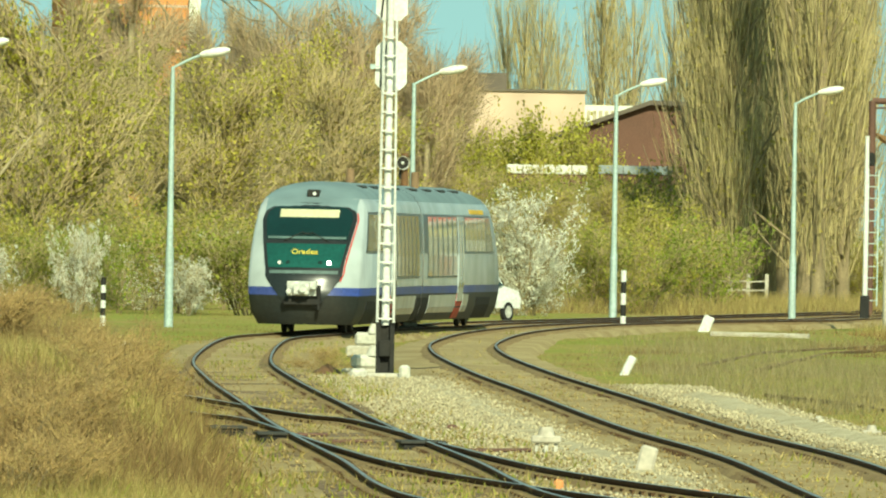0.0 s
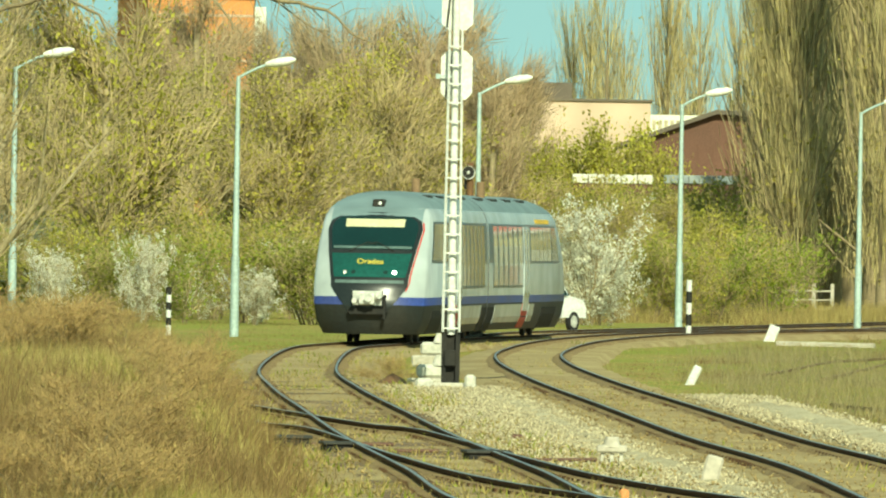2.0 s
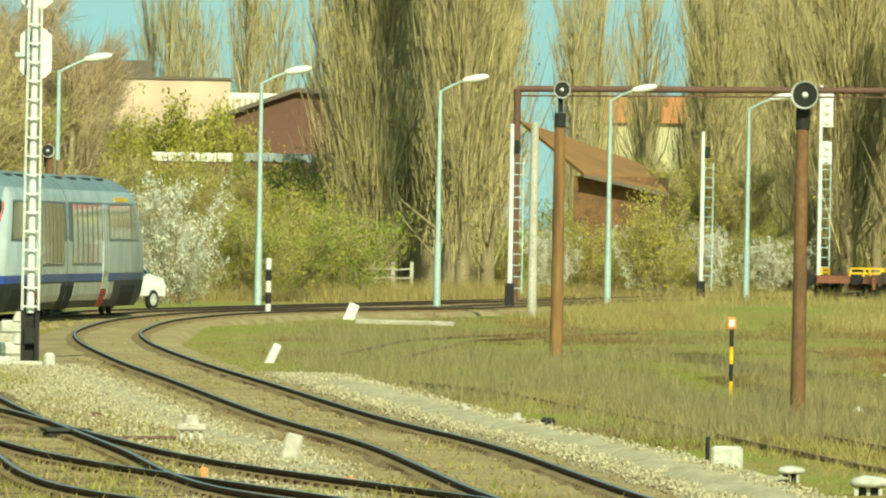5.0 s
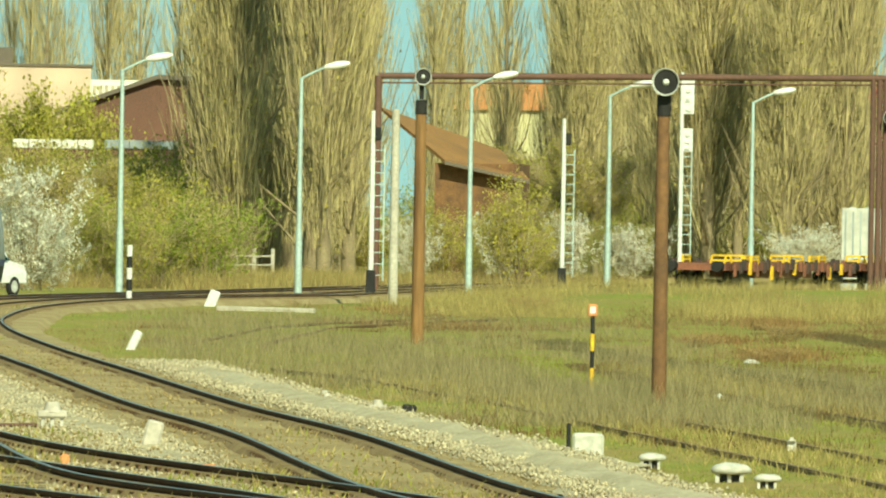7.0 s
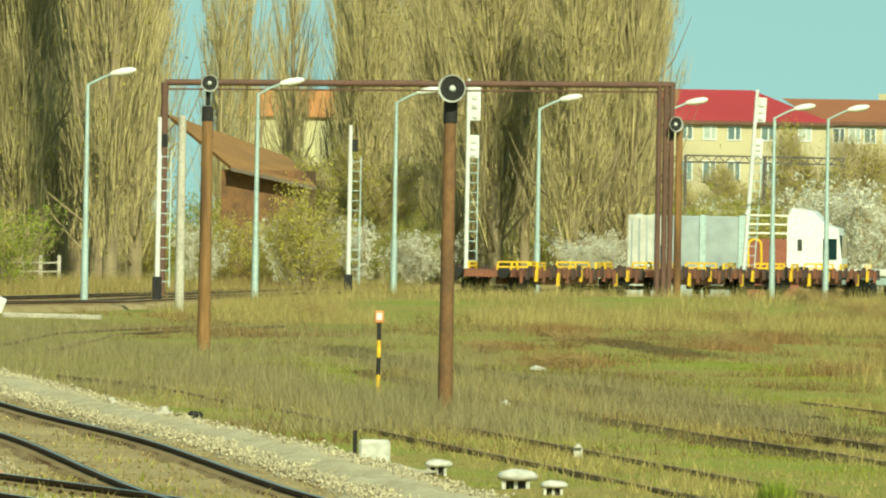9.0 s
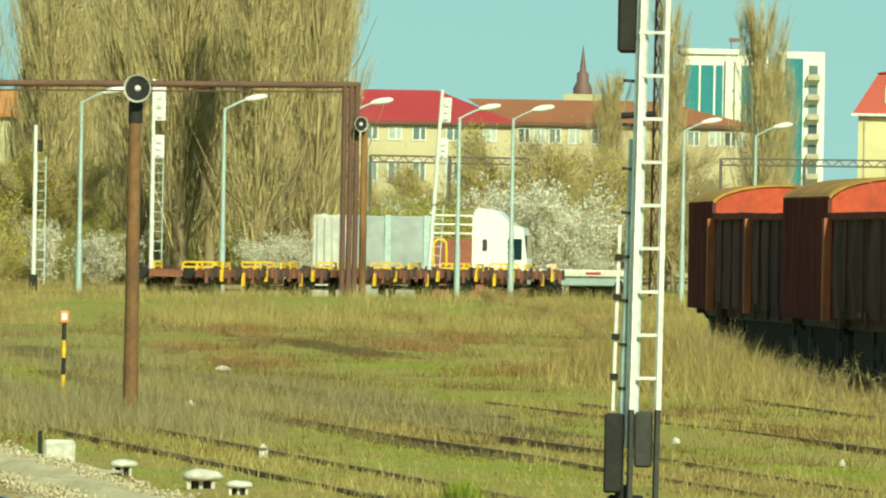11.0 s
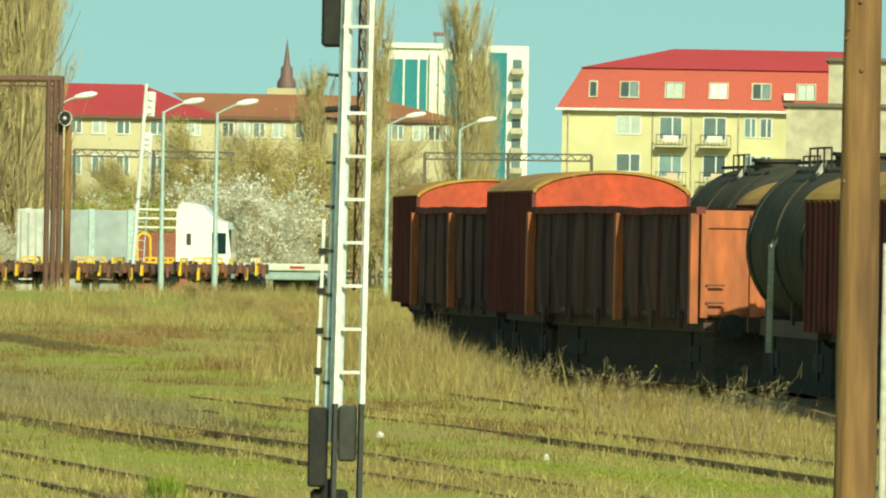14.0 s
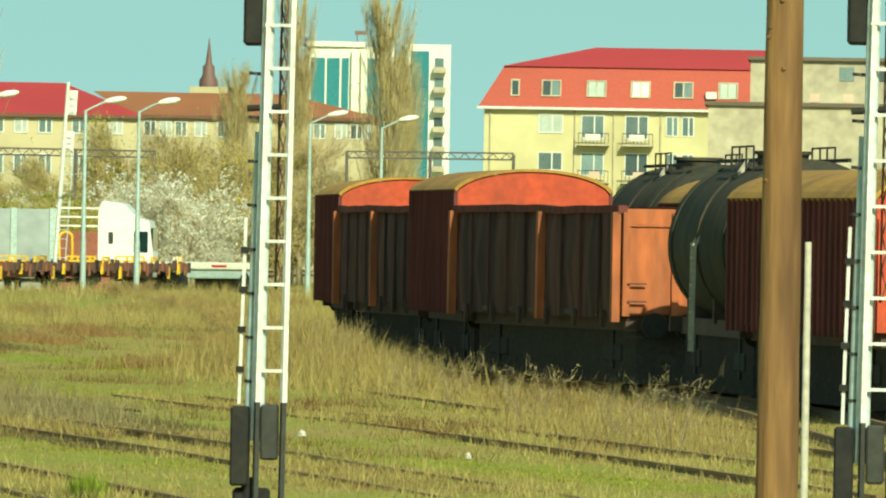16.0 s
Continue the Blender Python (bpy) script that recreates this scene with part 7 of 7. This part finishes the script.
DARK_BANDS = [[(2.0, 282.62), (2.99, 257.34), (3.81, 235.25), (5.38, 212.49), (6.67, 193.74), (7.82, 179.67), (8.6, 169.11)],
    [(7.48, 307.32), (8.66, 309.59), (9.55, 293.57), (10.03, 277.35)],
    [(2.07, 232.65), (3.15, 205.89), (4.14, 190.68), (5.57, 170.66), (6.28, 160.95), (7.22, 149.95)],
    [(4.48, 224.04), (5.44, 202.64), (6.39, 189.78), (7.47, 174.61), (8.02, 163.04)],
    [(7.99, 326.48), (8.97, 299.7), (9.72, 278.06)]]
LUSH_STRIPS = [[(4.44, 259.72), (6.11, 241.54), (7.54, 219.24), (8.83, 202.8), (9.72, 191.32)],
    [(-0.28, 254.15), (1.27, 240.94), (2.39, 204.89)],
    [(7.99, 267.89), (10.12, 260.07), (11.26, 234.4)],
    [(3.65, 182.08), (5.12, 175.67), (6.54, 152.65), (7.24, 139.25)],
    [(9.03, 154.93), (10.31, 146.83), (11.85, 133.84)],
    [(4.85, 242.68), (7.53, 224.07), (9.5, 200.91)],
    [(9.7, 163.79), (11.32, 142.61), (11.97, 131.12)]]
# gravel heap by the white box
x0, y0 = 1.32, 138.34
rings = []
for k in range(9):
    t = k / 8
    rings.append([Vector((x0 + (0.75 * t) * math.cos(a) * (1 + 0.2 * math.sin(2 * a)), y0 + 2.2 * t * math.sin(a), 0.16 * (1 - t) ** 1.2 - 0.06 + 0.03 * noise.noise((math.cos(a) * 3, math.sin(a) * 3, t * 5)))) for a in [2 * math.pi * i / 28 for i in range(28)]])
tagged(Shape().loft(rings).make("stone_mound", M_BALLAST), "low heap of pale gravel beside the track", "stone mound")


def blades(p, h, w, lean=0.35):
    """Upright blades, three-cornered, in random directions."""
    n = len(p)
    a = RNG.random(n) * 2 * math.pi
    d = np.stack([np.cos(a), np.sin(a), np.zeros(n)], 1)
    tip = p + np.stack([RNG.normal(size=n) * lean * h, RNG.normal(size=n) * lean * h, h], 1)
    v = np.stack([p - d * w[:, None], p + d * w[:, None], tip], 1)
    return v.reshape(-1, 3), np.arange(n * 3).reshape(-1, 3)


def patch(x, y, sx, sy, seed):
    return np.array([noise.noise((a * sx, b * sy, seed)) for a, b in zip(x, y)])


def meadow(n, b0, b1, d0, d1):
    """Tuft places, evenly spread as the eye sees them."""
    b = np.radians(b0 + (b1 - b0) * RNG.random(n))
    d = 1.0 / (1 / d1 + (1 / d0 - 1 / d1) * RNG.random(n))
    return np.stack([d * np.sin(b), d * np.cos(b)], 1)


def sow(xy, count, spread, h0, h1, w0, w1, material, name, label, lean=0.35, least=-9.0):
    k = np.repeat(np.arange(len(xy)), count)
    q = xy[k] + RNG.normal(size=(len(k), 2)) * spread
    z = np.maximum(np.array([ground_height(a, b) for a, b in xy]), least)[k] - 0.03
    p = np.column_stack([q, z])
    h = h0 + (h1 - h0) * RNG.random(len(k)) ** 1.5
    ob = soup(name, *blades(p, h, w0 + (w1 - w0) * RNG.random(len(k)), lean), material)
    return tagged(ob, label, "grass", kind="stuff")


xy = meadow(110000, -4.9, 7.6, 104, 560)
m, t, c = near_line(xy, TRACK_MAIN), near_line(xy, TRACK_TRAIN), near_line(xy, TRACK_CROSS)
dist = np.linalg.norm(xy, axis=1)
thin = RNG.random(len(xy)) < np.where(np.linalg.norm(xy, axis=1) > 200, 0.5, 0.2)
free = (thin & ((m < -2.6) | (m > 2.2)) & (np.abs(np.abs(t) - 0.75) > 0.2)) | (np.abs(t) > 1.75) & (np.abs(c) > 1.8) & (m > np.where(dist < 225, 2.7, 1.7)) | ((np.abs(t) > 1.75) & (np.abs(c) > 1.8) & (m < np.where(dist < 235, -3.5, -1.7)))
on_bed = thin & (((np.abs(t) < 2.2) & (np.abs(np.abs(t) - 0.75) > 0.14)) | (np.abs(c) < 2.2) | ((m < -2.6) & (m > -4.0) & (RNG.random(len(xy)) < 0.10)) | ((np.abs(m) < 0.6) & (RNG.random(len(xy)) < 0.3)))
bed_xy = xy[on_bed & (np.abs(np.abs(m) - 0.75) > 0.14) & (np.abs(np.abs(c) - 0.75) > 0.14)]
bed_xy = bed_xy[patch(bed_xy[:, 0], bed_xy[:, 1], 0.45, 0.12, 15.0) > -0.12]
sow(bed_xy[::2], 5, 0.14, 0.04, 0.13, 0.008, 0.02, M_GRASS, "track_grass", "low green grass growing through the ballast", 0.5, 0.07)
sow(bed_xy[1::2], 5, 0.16, 0.05, 0.17, 0.006, 0.016, M_STRAW, "track_dry_grass", "dry grass growing through the ballast", 0.5, 0.07)
for pts, wide in PATHS:
    free &= (np.abs(near_line(xy, pts)) > wide * (0.55 + 0.6 * RNG.random(len(xy)))) | (RNG.random(len(xy)) < 0.15)
xy, dist = xy[free], dist[free]
n1, n2 = patch(xy[:, 0], xy[:, 1], 0.16, 0.045, 4.0), patch(xy[:, 0], xy[:, 1], 0.5, 0.14, 9.0)
deg = np.degrees(np.arctan2(xy[:, 0], xy[:, 1]))
wag = np.exp(-((deg - 5.2) / 1.6) ** 2) * np.exp(-((dist - 205) / 45) ** 2) + 0.6 * np.exp(-((deg - 3.3) / 0.8) ** 2) * np.exp(-((dist - 310) / 60) ** 2)
dry = np.where(dist < 195, 0.18, 0.40) + 1.5 * n1 + 1.0 * n2 + 0.35 * np.clip((dist - 200) / 150, 0, 1) + 0.6 * wag + RNG.normal(size=len(xy)) * 0.35
lush = np.zeros(len(xy), bool)
for line in LUSH_STRIPS:
    lush |= np.abs(near_line(xy, line)) < 0.8
dry[lush] -= 0.9
green = dry < 0.36
sow(xy[green], 6, 0.15, 0.02, 0.06, 0.007, 0.016, M_GRASS, "grass", "short bright green spring grass", 0.5)
brown = (dry > 0.9) & (wag < 0.15)
mid = ~green & ~brown
sow(xy[mid], 6, 0.16, 0.03, 0.11, 0.005, 0.012, M_STRAW, "dry_grass", "dry straw-coloured grass tufts", 0.45)
sow(xy[brown], 6, 0.20, 0.04, 0.16, 0.004, 0.010, M_WEED, "dead_weeds", "brown dead weeds in clumps", 0.35)
# dark clumps of dead weeds here and there in the meadow
clumps = meadow(150, -1.6, 6.6, 150, 400)
k = np.repeat(np.arange(len(clumps)), 36)
xy2 = clumps[k] + RNG.normal(size=(len(k), 2)) * np.array([0.55, 1.6])
ok = (np.abs(near_line(xy2, TRACK_MAIN)) > 3.2) & (np.abs(near_line(xy2, TRACK_TRAIN)) > 2)
sow(xy2[ok], 7, 0.16, 0.05, 0.24, 0.004, 0.010, M_CLUMP, "weed_clumps", "rust-brown clumps of dead weeds", 0.45)
# broad rust-brown patches towards the flat wagons
spots = np.array([(14.66, 380.33), (11.34, 293.99), (11.72, 247.96), (6.49, 255.46), (17.55, 386.8), (16.03, 309.48), (21.27, 433.97), (8.22, 335.88), (20.75, 393.95), (23.43, 399.96), (14.14, 338.75), (8.44, 343.72), (5.94, 287.07), (6.53, 263.17), (14.7, 382.75), (11.41, 296.94), (13.72, 319.28), (0.21, 308.94), (-1.9, 362.18)])
k = np.repeat(np.arange(len(spots)), 120)
xy2 = spots[k] + RNG.normal(size=(len(k), 2)) * np.array([0.5, 3.0]) * (0.5 + RNG.random((len(k), 1)))
sow(xy2, 8, 0.2, 0.06, 0.30, 0.008, 0.018, M_RUSTW, "weed_patches", "rust-brown patches of dead weeds in the meadow", 0.4)
# weeds standing high before the wagons and before the flat wagons
xy = meadow(14000, 3.2, 7.6, 160, 262)
k = near_line(xy, [(16.84, 149.05), (19.21, 209.12), (17.45, 223.32), (17.67, 242.36), (17.40, 263.43), (18.68, 299.42)])
near = (k < -1.6) & (k > -4.2) & (RNG.random(len(xy)) < np.clip(0.9 + 1.2 * patch(xy[:, 0], xy[:, 1], 0.4, 0.2, 5.0), 0.1, 1))
sow(xy[near], 6, 0.3, 0.06, 0.28, 0.005, 0.011, M_STRAW, "tall_dry_weeds", "tall dry weeds beside the parked wagons", 0.35)
sow(xy[near][::3], 4, 0.35, 0.15, 0.6, 0.003, 0.008, M_WEED, "tall_dead_weeds", "tall brown weeds beside the parked wagons", 0.4)
xy = meadow(9000, -0.4, 5.4, 350, 440)
near = patch(xy[:, 0], xy[:, 1], 0.3, 0.05, 6.0) > -0.15
sow(xy[near], 7, 0.35, 0.15, 0.65, 0.006, 0.013, M_STRAW, "tall_dry_weeds", "tall dry grass before the flat wagons", 0.4)
xy = meadow(4000, -0.8, 5.4, 300, 440)
near = patch(xy[:, 0], xy[:, 1], 0.4, 0.08, 2.0) > 0.12
sow(xy[near], 8, 0.4, 0.12, 0.45, 0.006, 0.013, M_WEED, "dead_weeds", "rust-brown dead weeds in the meadow", 0.5)
# greyish dead stems in a belt inside the curve
xy = meadow(22000, -2.6, 2.6, 165, 335)
k = near_line(xy, TRACK_MAIN)
near = (k > 3.0) & (k < 16) & (RNG.random(len(xy)) < np.clip(0.75 + 1.5 * patch(xy[:, 0], xy[:, 1], 0.25, 0.06, 22.0) - np.abs(k - 8) / 11, 0, 1))
for line in LUSH_STRIPS:
    near &= np.abs(near_line(xy, line)) > 0.9
sow(xy[near], 6, 0.3, 0.14, 0.50, 0.004, 0.009, M_HAY, "dead_stems", "thin grey-brown dead stems inside the curve", 0.35)
# the near bank: dense dry grass and scrub
xy = meadow(18000, -4.9, -3.38, 100, 240)
edge = -3.42 - 0.0022 * (np.linalg.norm(xy, axis=1) - 125)
xy = xy[np.degrees(np.arctan2(xy[:, 0], xy[:, 1])) < edge + RNG.normal(size=len(xy)) * 0.10]
n1 = patch(xy[:, 0], xy[:, 1], 0.35, 0.06, 12.0)
sow(xy[n1 > -0.25], 6, 0.2, 0.10, 0.40, 0.004, 0.010, M_STRAW, "bank_grass", "dense dry straw grass on the near bank", 0.4)
sow(xy[n1 < -0.02], 5, 0.25, 0.12, 0.55, 0.004, 0.010, M_WEED, "bank_weeds", "brown scrub and dead weeds on the near bank", 0.45)
sow(xy[(n1 > 0.1) & (RNG.random(len(xy)) < 0.35)], 5, 0.12, 0.08, 0.3, 0.008, 0.018, M_GRASS, "bank_green_grass", "green grass among the dry grass of the bank", 0.4)
# tufts that hide the rusty rails here and there, and brown dead stems between them
for line in TRACK_SIDING[:4]:
    pts = np.array([p[:2] for p in catmull([(x, y, 0) for x, y in line], 0.16)])
    pts = np.repeat(pts, 4, axis=0) + RNG.normal(size=(len(pts) * 4, 2)) * np.array([0.75, 0.1])
    keep = patch(pts[:, 0], pts[:, 1], 0.9, 0.22, 31.0) > -0.22
    sow(pts[keep], 6, 0.14, 0.07, 0.23, 0.005, 0.011, M_STRAW, "siding_dry_grass", "dry grass tufts over the rusty siding rails", 0.4)
    sow(pts[keep][::3], 4, 0.16, 0.04, 0.14, 0.006, 0.012, M_GRASS, "siding_grass", "green grass between the rusty siding rails", 0.5)
    sow(pts[~keep][::2], 4, 0.2, 0.05, 0.16, 0.004, 0.009, M_WEED, "siding_weeds", "brown dead weeds between the siding rails", 0.4)
xy = meadow(9000, -2.3, 2.4, 446, 540)
near = (near_line(xy, TRACK_MAIN) < -4) & (patch(xy[:, 0], xy[:, 1], 0.2, 0.05, 41.0) > -0.2)
sow(xy[near], 6, 0.4, 0.2, 0.9, 0.008, 0.016, M_STRAW, "roadside_dry_grass", "dry olive grass on the verge behind the road", 0.35)
sow(xy[near][::2], 5, 0.4, 0.2, 0.8, 0.008, 0.016, M_WEED, "roadside_weeds", "brown weeds on the verge behind the road", 0.35)
# dark bands of grey-brown dead weeds, and strips of short bright grass
M_DARKW = leafy("grey brown dead weeds", (0.16, 0.125, 0.065), (0.22, 0.175, 0.09), size=2.0)
M_LUSH = leafy("bright short grass", (0.34, 0.36, 0.06), (0.31, 0.29, 0.065), size=3.0)


def along_band(points, wide, per):
    pts = np.array([p[:2] for p in catmull([(x, y, 0) for x, y in points], 0.25)])
    pts = np.repeat(pts, per, axis=0)
    return pts + RNG.normal(size=pts.shape) * np.array([wide, 0.6])


for line, wide in zip(DARK_BANDS, (0.26, 0.3, 0.12, 0.22, 0.25)):
    xy = along_band(line, wide, 7)
    sow(xy, 6, 0.10, 0.04, 0.12, 0.009, 0.018, M_DARKW, "dark_weeds", "band of dark grey-brown dead weeds in the meadow", 0.4)
for line in LUSH_STRIPS:
    xy = along_band(line, 0.6, 8)
    xy = xy[patch(xy[:, 0], xy[:, 1], 0.5, 0.12, 51.0) > -0.25]
    sow(xy, 6, 0.16, 0.03, 0.075, 0.010, 0.02, M_LUSH, "bright_grass", "strip of short bright green grass", 0.5)
# high straw on the hump that hides the feet of the far wagons
n = 2600
xy = np.column_stack([13.9 + RNG.normal(size=n) * 0.9, 232 + RNG.normal(size=n) * 11])
sow(xy, 6, 0.25, 0.15, 0.75, 0.005, 0.012, M_STRAW, "tall_dry_weeds", "high dry straw on a hump beside the wagons", 0.35)
sow(xy[::3], 5, 0.3, 0.15, 0.7, 0.005, 0.012, M_WEED, "tall_dead_weeds", "high brown weeds on a hump beside the wagons", 0.4)


def scrap(x, y, w, label):
    """A crumpled scrap of plastic lying in the grass."""
    b = thing("plastic_scrap", (x, y, ground_height(x, y) + 0.02), label, "litter")
    rings = []
    for t, z in ((1.0, 0.0), (0.8, 0.05), (0.45, 0.06), (0.1, 0.08)):
        rings.append([Vector((w * t * math.cos(a) * (1 + 0.3 * math.sin(2 * a + x)), 0.7 * w * t * math.sin(a), z + 0.02 * noise.noise((3 * math.cos(a), 3 * math.sin(a), y + 9 * t)))) for a in [2 * math.pi * k / 12 for k in range(12)]])
    Shape().loft(rings, smooth=False).make("sheet", M_STRIPE0, b)


for x, y, w in [(9.92, 166.21, 0.06), (11.11, 151.84, 0.05), (5.65, 243.87, 0.15), (3.9, 189.79, 0.09), (5.63, 244.72, 0.15)]:
    scrap(x, y, w, "pale crumpled scrap of plastic in the grass")
# a fresh green weed beside the siding
xy = np.array([5.33, 125.61]) + RNG.normal(size=(60, 2)) * np.array([0.08, 0.15])
sow(xy, 8, 0.04, 0.12, 0.34, 0.008, 0.018, M_FRESH, "green_weed", "fresh green weed beside the siding", 0.35)
